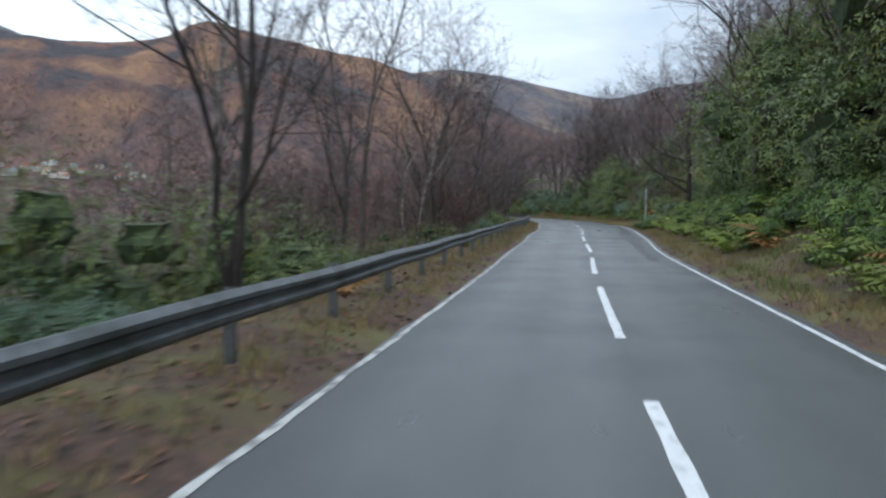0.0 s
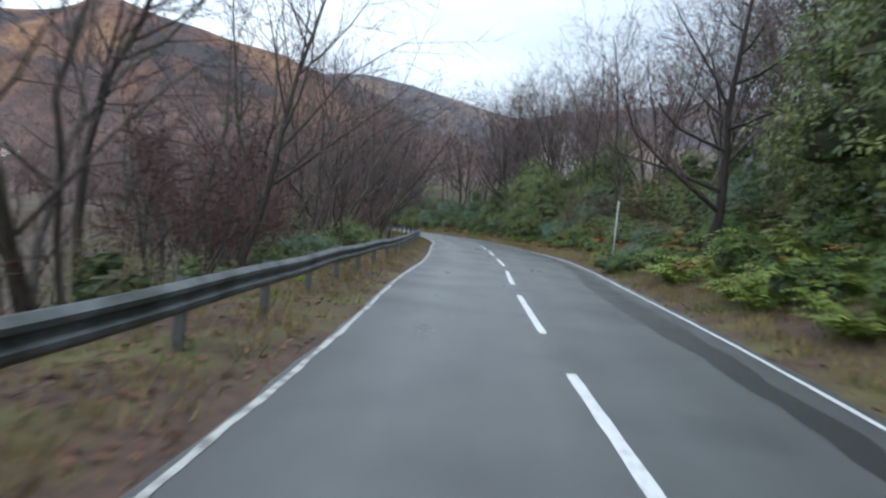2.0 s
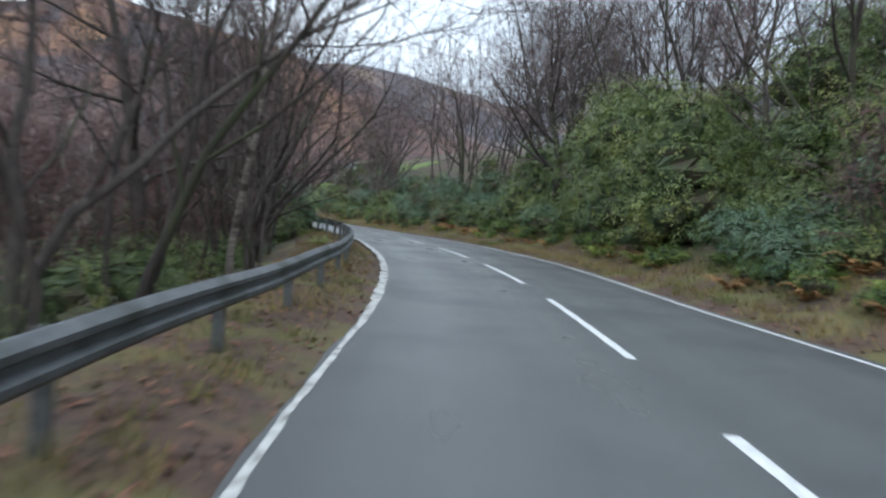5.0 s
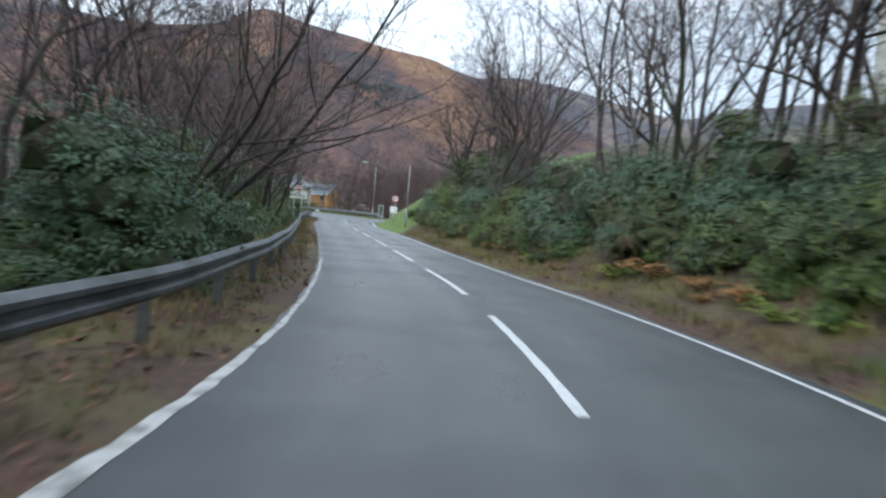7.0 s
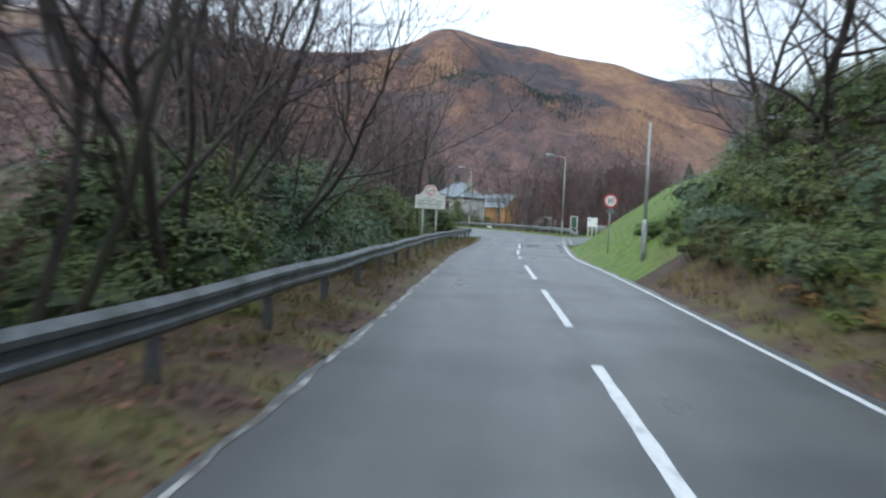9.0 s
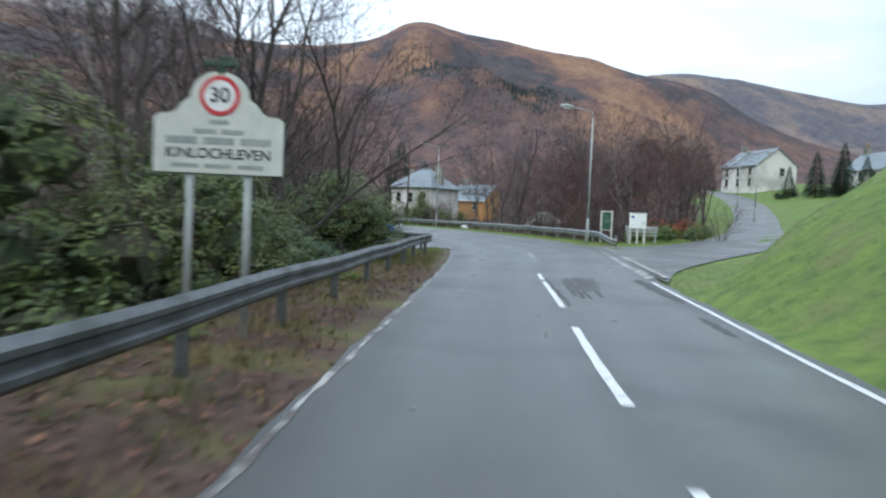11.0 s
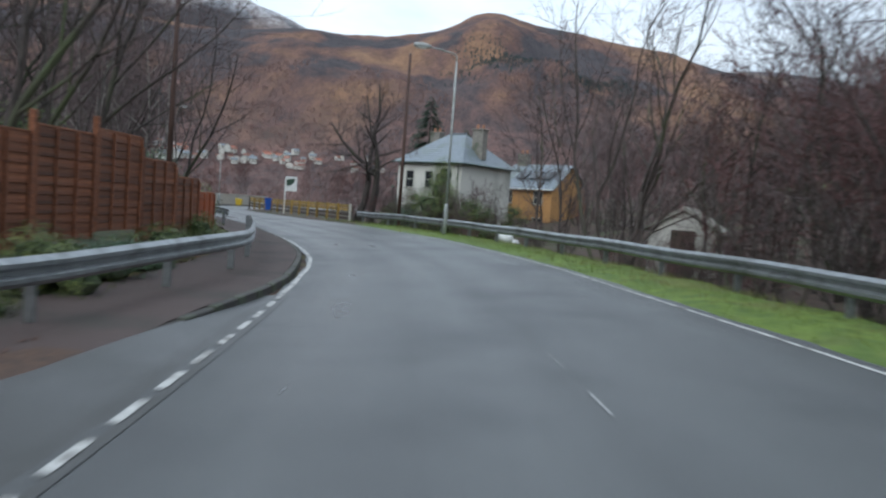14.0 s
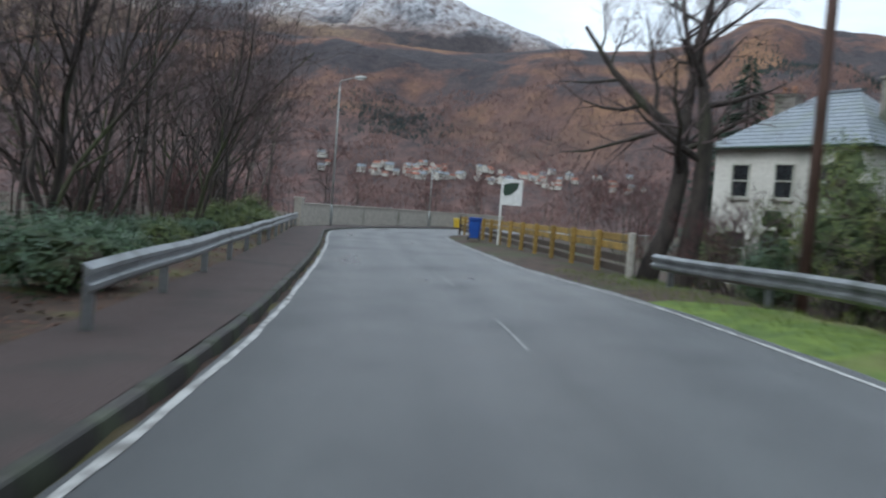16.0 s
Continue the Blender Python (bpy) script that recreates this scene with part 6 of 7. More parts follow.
gate = thing("garden_gate", (28.95, 214.4, -0.1), 38, "narrow orange-brown slatted timber gate beside the laurel", "gate")
for x in (-0.42, 0.42):
    part("stile", Geo().box((x, 0, 0.93), (0.11, 0.06, 1.92), 0, 0.01), LARCH_ORANGE, gate)
for k in range(11):
    part("slat", Geo().box((0, 0.01, 0.14 + 0.16 * k), (0.76, 0.022, 0.135), 0, 0.005, (-5, 0, 0)), LARCH_ORANGE, gate)
part("latch", Geo().box((0.36, -0.045, 1.0), (0.12, 0.03, 0.05), 0, 0.006), STEEL_DULL, gate, "dull steel latch")

# ---- yellow timber fence ----
yf = thing("timber_fence", label="yellowed timber rail fence beside the road", category="fence")
P0, P1 = Vector((32.2, 230.4)), Vector((16.8, 258.4))
L = (P1 - P0).length
turn = math.degrees(math.atan2((P1 - P0).y, (P1 - P0).x))
n_post = 13
for k in range(n_post + 1):
    p = P0.lerp(P1, k / n_post)
    z = 0.5 * float(camber(p.y)) + 0.05
    pale = k == 0
    ob = part("post", Geo().box((0, 0, 0.48), (0.13, 0.13, 1.35), 0, 0.015), CONCRETE if pale else DARK_WOOD if k == n_post else YELLOW_WOOD, yf, "pale end post" if pale else "")
    ob.matrix_world = pose(p.x, p.y, z, 0, 0, turn)
    if k < n_post:
        q = P0.lerp(P1, (k + 0.5) / n_post)
        zq = 0.5 * float(camber(q.y)) + 0.05
        # the two lower dark rails are added, standing for dark bank and plants
        for h, mt in ((1.02, YELLOW_WOOD), (0.81, YELLOW_WOOD), (0.54, DARK_WOOD), (0.30, DARK_WOOD)):
            ob = part("rail", Geo().box((0, -0.085, h), (L / n_post - 0.012, 0.045, 0.17), 0, 0.01), mt, yf)
            ob.matrix_world = pose(q.x, q.y, zq, 0, 0.3 * math.sin(k * 2.1), turn + 0.4 * math.sin(k * 1.3))

# ---- bridge parapet ----
par = thing("parapet_wall", label="pale weathered concrete parapet wall with an end pier", category="wall")
W = [(10.9, 249.4), (9.7, 254.5), (9.0, 260), (8.7, 266), (8.6, 272), (8.6, 278), (8.6, 284), (8.6, 290)]
for k, (a, b) in enumerate(zip(W, W[1:])):
    d = Vector((b[0] - a[0], b[1] - a[1]))
    turn = math.degrees(math.atan2(d.y, d.x))
    mx, my = (a[0] + b[0]) / 2, (a[1] + b[1]) / 2
    ob = part("panel", Geo().box((0, 0, 0.03), (d.length - (0.48 if k == 0 else 0.03), 0.24, 1.9), 0, 0.02), PARAPET, par)
    ob.matrix_world = pose(mx + 0.2 * d.x / d.length * (k == 0), my + 0.2 * d.y / d.length * (k == 0), 0.24, 0, 0, turn)
    ob = part("coping", Geo().box((0, 0, 1.02), (d.length - (0.48 if k == 0 else 0.02), 0.34, 0.09), 0, 0.02), PARAPET, par)
    ob.matrix_world = pose(mx + 0.2 * d.x / d.length * (k == 0), my + 0.2 * d.y / d.length * (k == 0), 0.24, 0, 0, turn)
    if k:
        continue
    ob = part("pilaster", Geo().box((0, 0, 0.32), (0.44, 0.42, 1.9), 0, 0.03).box((0, 0, 1.31), (0.52, 0.5, 0.1), 0, 0.03), PARAPET, par)
    ob.matrix_world = pose(*a, 0.24, 0, 0, turn)


# ---- houses ----
def window(parent, x, y, z, w, h, turn_axis):
    """A sash window in a wall: frame, two panes, sill. turn_axis: degrees about z so that it faces -y at 0."""
    m = pose(x, y, z, 0, 0, turn_axis)
    fr = Geo()
    for bx_, bz, sx, sz_ in ((0, h / 2 - 0.03, w, 0.06), (0, -h / 2 + 0.03, w, 0.06), (-w / 2 + 0.025, 0, 0.05, h - 0.12), (w / 2 - 0.025, 0, 0.05, h - 0.12), (0, 0, w - 0.10, 0.05)):
        fr.box((bx_, -0.01, bz), (sx, 0.10, sz_), 0, 0.008)
    win = part("window", fr, OLD_WHITE, parent)
    win.matrix_local = m
    for s in (-1, 1):
        part("pane", Geo().box((0, 0.015, s * (h / 4 - 0.02)), (w - 0.10, 0.02, h / 2 - 0.085), 0, 0.002), GLASS, win)
    part("sill", Geo().box((0, -0.07, -h / 2 - 0.045), (w + 0.14, 0.18, 0.07), 0, 0.01), CONCRETE, win)
    return win


def hip_roof(w, d, z, rise, ridge, over=0.35):
    """A hipped roof over a w x d plan, stepped in slate courses; ridge along the first axis."""
    g = Geo()
    n = 14

    def ring(t, lift):
        hx, hy = (w / 2 + over) * (1 - t) + (ridge / 2) * t, (d / 2 + over) * (1 - t) + 0.01 * t
        return [(-hx, -hy, z + rise * t + lift), (hx, -hy, z + rise * t + lift), (hx, hy, z + rise * t + lift), (-hx, hy, z + rise * t + lift)]

    rings = [ring(0, -0.06)]
    for k in range(n):
        rings += [ring(k / n, 0.03), ring((k + 1) / n, 0.0)]
    for r in rings:
        g.v += r
    g.f.append((3, 2, 1, 0))
    for k in range(len(rings) - 1):
        g.f += [(4 * k + q, 4 * k + (q + 1) % 4, 4 * k + 4 + (q + 1) % 4, 4 * k + 4 + q) for q in range(4)]
    g.f.append(tuple(len(g.v) - 4 + q for q in range(4)))
    return g


def gable_roof(w, d, z, rise, over=0.3):
    """A pitched roof, ridge along x, stepped in slate courses, with real thickness."""
    n = 12
    drop = over * rise / (d / 2)
    top = []
    for k in range(n):
        y0, y1 = (d / 2 + over) * (1 - k / n), (d / 2 + over) * (1 - (k + 1) / n)
        top += [(y0, z - drop + (rise + drop) * k / n + 0.05), (y1, z - drop + (rise + drop) * (k + 1) / n + 0.02)]
    outline = [(d / 2 + over, z - drop - 0.05)] + top + [(-y, q) for y, q in top[::-1]] + [(-d / 2 - over, z - drop - 0.05), (0, z + rise - 0.09)]
    g = Geo()
    m = len(outline)
    g.v = [(-w / 2 - over, y, q) for y, q in outline] + [(w / 2 + over, y, q) for y, q in outline]
    g.f = [(k, (k + 1) % m, m + (k + 1) % m, m + k) for k in range(m)] + [tuple(range(m))[::-1], tuple(range(m, 2 * m))]
    return g


def chimney(parent, x, y, z0, z1, pots=2):
    ch = part("chimney", Geo().box((x, y, (z0 + z1) / 2), (1.0, 0.62, z1 - z0), 0, 0.02).box((x, y, z1 + 0.03), (1.14, 0.76, 0.12), 0, 0.02), CHIMNEY, parent)
    for k in range(pots):
        part("chimney_pot", Geo().tube([(x - 0.25 + 0.5 * k, y, z1 + 0.08), (x - 0.25 + 0.5 * k, y, z1 + 0.42)], [0.12, 0.10], 10), CLAY, ch)
    return ch


# white two-storey house: its near corner, the face with windows running off to the north-west
hz = -0.7
white_house = thing("house", (37.6, 243.6, hz), 146.6 - 180 + 0.0, "two-storey white harled house with a hipped slate roof", "house")
HW, HD, HH = 6.2, 6.6, 5.55
# local axes: x runs from the far left corner to the near corner, y runs away along the blank side wall
ox, oy = -HW / 2, HD / 2
part("wall", Geo().box((ox, oy, HH / 2 - 0.3), (HW, HD, HH + 0.6), 0, 0.03), HARL, white_house)
roof = part("roof", Geo().add([(x + ox, y + oy, z) for x, y, z in hip_roof(HW, HD, HH, 2.5, 1.6).v], hip_roof(HW, HD, HH, 2.5, 1.6).f), SLATE, white_house)
part("gutter", Geo().box((ox, -0.42, HH - 0.03), (HW + 0.8, 0.11, 0.09), 0, 0.02).box((0.42, oy, HH - 0.03), (0.11, HD + 0.8, 0.09), 0, 0.02), SIGN_DARK, roof)
part("ridge_tile", Geo().tube([(ox - 0.85, oy, HH + 2.53), (ox + 0.85, oy, HH + 2.53)], 0.09, 8), SLATE_EDGE, roof)
chimney(white_house, -0.55, oy - 0.5, HH + 0.5, HH + 2.75)
chimney(white_house, -HW + 0.2, oy + 1.0, HH + 0.6, HH + 2.7)
for x in (-1.25, -3.0, -4.9):
    window(white_house, x, -0.02, 4.25, 0.82, 1.35, 0)
    if x != -3.0:
        window(white_house, x, -0.02, 1.6, 0.95, 1.35, 0)
part("door", Geo().box((-3.0, -0.03, 1.05), (0.95, 0.10, 2.1), 0, 0.015), SIGN_DARK, white_house)
window(white_house, 0.02, 4.6, 1.5, 0.7, 1.1, 90)
part("downpipe", Geo().tube([(-0.25, -0.08, 0.0), (-0.25, -0.08, HH - 0.2), (-0.25, -0.34, HH - 0.04)], 0.04, 8), SIGN_DARK, white_house)

orange_house = thing("house", (44.1, 256.8, -0.7), -33.4, "ochre rendered house with a grey slate roof", "house")
OW, OD, OH = 5.6, 6.0, 4.5
part("wall", Geo().box((0, 0, OH / 2 - 0.3), (OW, OD, OH + 0.6), 0, 0.03), ORANGE_WALL, orange_house)
part("gable", Geo().prism([(-OD / 2, 0), (OD / 2, 0), (0, 2.06)], -OW / 2, OW / 2, pose(0, 0, OH, 90, 0, 90)), ORANGE_WALL, orange_house)
oroof = part("roof", gable_roof(OW, OD, OH, 2.15), SLATE, orange_house)
for x in (-1.0, 0.3, 1.6):
    part("rooflight", Geo().box((x, -1.7, OH + 1.12), (1.0, 1.3, 0.10), 0, 0.02, (33, 0, 0)), GLASS, oroof, "dark rooflight")
part("gutter", Geo().box((0, -OD / 2 - 0.34, OH - 0.2), (OW + 0.6, 0.12, 0.10), 0, 0.02), WHITE_PAINT, oroof)
for x in (-1.6, 1.5):
    window(orange_house, x, -OD / 2 - 0.02, 3.6, 0.9, 1.1, 0)
    window(orange_house, x, -OD / 2 - 0.02, 1.3, 0.9, 1.2, 0)
chimney(orange_house, -2.1, 0.0, OH + 1.6, OH + 3.0)

shed = thing("shed", (48.6, 217.5, gz(48.6, 217.5)), -20, "small low white shed with a pale roof", "shed")
part("wall", Geo().box((0, 0, 0.8), (2.6, 3.4, 2.2), 0, 0.02), HARL, shed)
part("gable", Geo().prism([(-1.3, 0), (1.3, 0), (0, 0.8)], -1.7, 1.7, pose(0, 0, 1.9, 90)), HARL, shed)
rf = gable_roof(3.4, 2.6, 1.9, 0.82, 0.2)
part("roof", Geo().add([(-y, x, z) for x, y, z in rf.v], rf.f), CONCRETE, shed)
part("door", Geo().box((0, -1.72, 0.9), (0.9, 0.06, 1.85), 0, 0.01), DARK_WOOD, shed)


def cottage(name, x, y, z, turn, w, d, h, roof_mat, label, gables=True, group=""):
    root = thing(name, (x, y, z), turn, label, "house", group)
    part("wall", Geo().box((0, 0, h / 2 - 0.5), (w, d, h + 1.0), 0, 0.03), HARL, root)
    part("gable", Geo().prism([(-d / 2, 0), (d / 2, 0), (0, d * 0.36)], -w / 2, w / 2, pose(0, 0, h, 90, 0, 90)), HARL, root)
    r = part("roof", gable_roof(w, d, h, d * 0.37), roof_mat, root)
    chimney(root, -w / 2 + 0.6, 0, h + d * 0.25, h + d * 0.37 + 1.0)
    for k in range(3):
        window(root, -w / 3 + k * w / 3, -d / 2 - 0.02, h * 0.72, 0.9, 1.2, 0)
        window(root, -w / 3 + k * w / 3, -d / 2 - 0.02, h * 0.28, 0.9, 1.2, 0)
    window(root, -w / 2 - 0.02, 0, h * 0.72, 0.9, 1.2, -90)
    window(root, w / 2 + 0.02, 0.9, h * 0.72, 0.9, 1.2, 90)
    return root


cottage("house", 86.5, 264, gz(86, 262) + 0.2, -78, 9.0, 6.6, 3.6, SLATE, "white house with a steep slate roof on the rise")
cottage("house", 97.0, 249, gz(95.5, 248) - 0.9, -80, 7.5, 6.4, 3.4, SLATE, "white gabled house among hedges on the rise")
cottage("house", 68.5, 120.0, gz(68.5, 120.0) - 0.2, 35, 8.0, 5.4, 5.2, SLATE, "white gabled house half hidden by trees above the bank")


# ---- planting round the junction and the village edge ----
def scatter(kind, pool, n, xr, yr, size, keep=lambda x, y: True):
    k = 0
    while k < n:
        x, y = rng.uniform(*xr), rng.uniform(*yr)
        if keep(x, y):
            put(pick(kind, pool), x, y, rng.uniform(*size), rng.uniform(0, 360))
            k += 1


def off_roads(x, y):
    return x > float(right_x(y)) + 5.0 and np.hypot(SIDE_P[:, 0] - x, SIDE_P[:, 1] - y).min() > 4.2 and math.hypot(x - 38, y - 246) > 8 and math.hypot(x - 46, y - 257.5) > 8 and math.hypot(x - 48.6, y - 217.5) > 4


scatter("red", TREES, 32, (49, 63), (188, 222), (0.65, 0.92), lambda x, y: off_roads(x, y) and y > 190 + (x - 49) * 0.2)
scatter("mid", TREES, 34, (43, 66), (192, 248), (0.65, 1.0), off_roads)
scatter("red", TREES, 20, (50, 75), (215, 275), (0.7, 1.0), off_roads)
put(TREES["fan"][1], 45.3, 214.5, 1.35, 200)
put(TREES["slender"][2], 43.6, 219.0, 0.85, 210)
put(TREES["fan"][1], 50.5, 207.0, 1.15, 250)
put(TREES["slender"][1], 48.2, 197.0, 1.0, 80)
put(TREES["slender"][0], 57.5, 205.0, 1.15, 140)
put(TREES["clump"][0], 60.5, 209.0, 1.05, 10)
fork = plant("oak_tree", tree_shape(37, 7.0, 0.30, 3, 9, 7, 6, 4, 0.66, 0.36, BARK, TWIG, paths=(
    (0.27, [(-0.5, 0, -0.4), (-0.3, 0, 0.5), (-0.02, 0.05, 1.3), (0.16, 0.1, 2.6), (0.05, 0.05, 3.4), (-0.8, -0.1, 4.1), (-1.5, -0.2, 4.8), (-2.2, -0.3, 5.8)]),
    (0.27, [(0.30, 0.1, -0.4), (0.42, 0.1, 0.6), (0.60, 0, 1.9), (0.64, 0, 3.3), (0.50, 0.1, 4.3), (0.25, 0.2, 5.4), (0.5, 0.3, 6.6), (0.4, 0.3, 8.2)]),
    (0.17, [(0.14, 0.1, 2.5), (0.12, 0.2, 3.6), (0.20, 0.4, 4.8), (-0.10, 0.7, 6.0), (-0.4, 0.9, 7.6)]))), ("trunk", "crown"), "old bare forked oak behind the end of the barrier", "tree", "roadside wood")
put(fork, 32.85, 231.2, 1.0, 0)
put(TREES["spread"][1], 26.6, 42.3, 1.25, 200)
for y, d, s in ((60, 6.5, 1.35), (66, 5.6, 1.3), (69, 8.5, 1.45), (74, 6.4, 1.35), (80, 5.2, 1.2), (84, 7.2, 1.3)):
    put(pick("slender"), beside(y, d)[0], y, s, y * 47 % 360)
for y, d, s in ((63, 9.5, 1.4), (72, 10.5, 1.4), (78, 8.5, 1.3), (88, 9.5, 1.4)):
    put(pick("red"), beside(y, d)[0], y, s, y * 29 % 360)
# left of the footway
y = 186.0
while y < 248:
    x, _ = beside(y, -(rng.uniform(5.5, 9.0) if y < 212 else rng.uniform(3.8, 7.5)))
    if not (178 < y < 210 and x > 32.5):
        put(pick(rng.choice(["slender", "clump", "pale", "fan"])), x, y, rng.uniform(0.9, 1.2), rng.uniform(0, 360))
    y += rng.uniform(1.5, 2.7) if y < 212 else rng.uniform(0.9, 1.9)
for k in range(44):
    y = rng.uniform(178, 262)
    x, _ = beside(y, -rng.uniform(9, 30))
    put(pick("mid"), x, y, rng.uniform(0.95, 1.3), rng.uniform(0, 360))
y = 216.0
while y < 249:
    x, _ = beside(y, -rng.uniform(3.1, 4.4))
    put(pick("near", BUSHES), x, y, rng.uniform(0.4, 0.85), rng.uniform(0, 360))
    y += rng.uniform(1.3, 2.2)
put(BUSHES["tall"][1], 27.9, 212.9, 0.82, 40)
put(BUSHES["near"][1], 29.7, 211.7, 0.95, 100)
put(BUSHES["near"][2], 31.0, 207.2, 1.0, 210)
put(BUSHES["tall"][0], 28.2, 206.5, 0.9, 200)
put(BUSHES["tall"][2], 29.5, 196.5, 0.85, 300)
put(BUSHES["tall"][1], 29.0, 187.0, 0.85, 20)
for k in range(9):
    y = 193.0 + 1.7 * k
    put(pick("near", BUSHES), float(left_x(y)) - 2.75 / float(lean(y)), y, rng.uniform(0.34, 0.52), rng.uniform(0, 360), -0.05)
# beyond the bend and over the water
scatter("red", TREES, 26, (-26, 7), (256, 330), (0.6, 0.95))
scatter("mid", TREES, 18, (18, 36), (262, 330), (0.55, 0.85))
scatter("red", TREES, 14, (19, 32), (252, 300), (0.5, 0.8))
for x, y, s, f in ((36.7, 239.0, 0.72, 1.75), (38.7, 239.3, 0.58, 1.5), (35.0, 238.6, 0.5, 1.5), (36.9, 234.2, 0.7, 1.5), (41.6, 245.6, 0.5, 1.0), (39.4, 233.0, 0.6, 1.2), (33.2, 241.0, 0.5, 1.2), (35.0, 234.5, 0.45, 1.1)):
    put(pick("tall", BUSHES), x, y, s, rng.uniform(0, 360), 0, f)
hedge = plant("beech_hedge", bush_shape(91, 2.6, 1.8, 1.35, 520, 0.12, HEDGE_RED), ("twig_core", "leaves"), "clipped rust-red beech hedge beside the side road", "bush", "junction shrubs")
put(hedge, 52.5, 192.4, 1.12, 30)
put(hedge, 54.3, 193.4, 1.05, 120)
put(BUSHES["light"][0], 50.5, 188.9, 0.9, 10)
put(BUSHES["light"][0], 52.3, 189.5, 1.1, 70)
put(BUSHES["near"][0], 54.2, 190.8, 0.5, 10)
put(BUSHES["near"][2], 56.6, 195.8, 0.55, 70)


def conifer_shape(seed, height, width):
    """A spruce: trunk, and tiers of drooping sprays."""
    r = random.Random(seed)
    wood, crown = Geo(), Geo()
    wood.tube([(0, 0, -0.3), (0, 0, height * 0.5), (0, 0, height)], [0.16, 0.10, 0.02], 8)
    tiers = int(height * 4.6)
    for k in range(tiers):
        t = (k + 0.5) / tiers
        z, reach = height * (0.06 + 0.93 * t), width / 2 * (1 - t) ** 0.8 + 0.15
        for q in range(9):
            a = 2 * math.pi * (q + r.random()) / 9
            ln = reach * r.uniform(0.6, 1.2)
            lift = r.uniform(-0.25, 0.25)
            o, s = Vector((math.cos(a), math.sin(a), 0)), Vector((-math.sin(a), math.cos(a), 0))
            for j in range(5):
                f = 0.25 + 0.75 * j / 5
                c = o * ln * f + Vector((0, 0, z + lift - ln * 0.35 * f * f))
                w = ln * 0.26 * (1.15 - f) + 0.08
                for side in (-1, 1):
                    tip = c + o * w * 0.9 + s * side * w + Vector((0, 0, -0.10 - 0.1 * r.random()))
                    crown.add([tuple(c), tuple(c + o * 0.12 * ln + Vector((0, 0, 0.02))), tuple(tip)], [(0, 1, 2)])
    return wood.mesh("trunk", BARK, True), crown.mesh("needles", NEEDLE)


spruce = plant("spruce_tree", conifer_shape(3, 9.0, 5.6), ("trunk", "needles"), "dark green spruce standing behind the houses", "tree", "conifers")
for x, y, s in ((32.4, 268.0, 1.5), (36.0, 272.0, 1.2), (84.6, 241, 0.62), (86.6, 239, 0.55), (88.4, 242, 0.7), (90.2, 240, 0.5), (82.6, 244, 0.45), (80.5, 270, 0.8), (110, 262, 0.8)):
    put(spruce, x, y, s, x * 37 % 360)
put(BUSHES["light"][0], 27.9, 47.4, 0.95, 20)
put(BUSHES["near"][1], 28.4, 47.6, 0.62, 140)
put(BUSHES["near"][2], 27.6, 48.3, 0.5, 40)
for x, y, s in ((47.2, 214.4, 0.5), (48.6, 214.2, 0.55), (46.4, 216.2, 0.5), (49.9, 214.8, 0.6)):
    put(THICKETS["bare"][1], x, y, s, x * 91 % 360)
for k in range(16):
    put(pick("near", BUSHES), 82 + 1.9 * k + rng.uniform(-0.6, 0.6), 246 - 2.5 * math.sin(k * 0.3) + rng.uniform(-1, 1), rng.uniform(0.45, 0.8), rng.uniform(0, 360), 0, rng.uniform(0.6, 1.0))
thicket = THICKETS["bare"]
y = 190.0
while y < 236:
    for d0, d1 in ((3.2, 4.4), (4.4, 7.0), (7.0, 11.0)):
        x, _ = beside(y, rng.uniform(d0, d1))
        if math.hypot(x - 38, y - 246) > 6 and not (y > 204 and x < 46 and d0 > 4):
            put(rng.choice(thicket), x, y, rng.uniform(0.6, 1.1) if y < 204 else rng.uniform(0.35, 0.6), rng.uniform(0, 360))
    y += rng.uniform(1.6, 2.4)
for x, y, s in ((35.2, 237.0, 1.05), (36.8, 236.4, 1.15), (38.6, 238.4, 1.2), (34.2, 238.2, 1.0), (40.6, 240.4, 1.2), (32.2, 242.0, 1.0), (37.6, 233.5, 1.0), (39.5, 232.0, 1.1)):
    put(thicket[0], x, y, s, x * 77 % 360)
for k in range(34):
    y = rng.uniform(212, 252)
    put(rng.choice(thicket), beside(y, -rng.uniform(4.2, 9.0))[0], y, rng.uniform(0.6, 1.0), rng.uniform(0, 360))
scatter("mid", TREES, 26, (46, 60), (192, 226), (0.6, 0.85), off_roads)
scatter("red", TREES, 12, (47, 60), (224, 252), (0.6, 0.85), off_roads)
scatter("bare", THICKETS, 22, (46, 60), (222, 250), (0.7, 1.2), off_roads)

# ---- the far village on the hillside ----
far_kinds = []
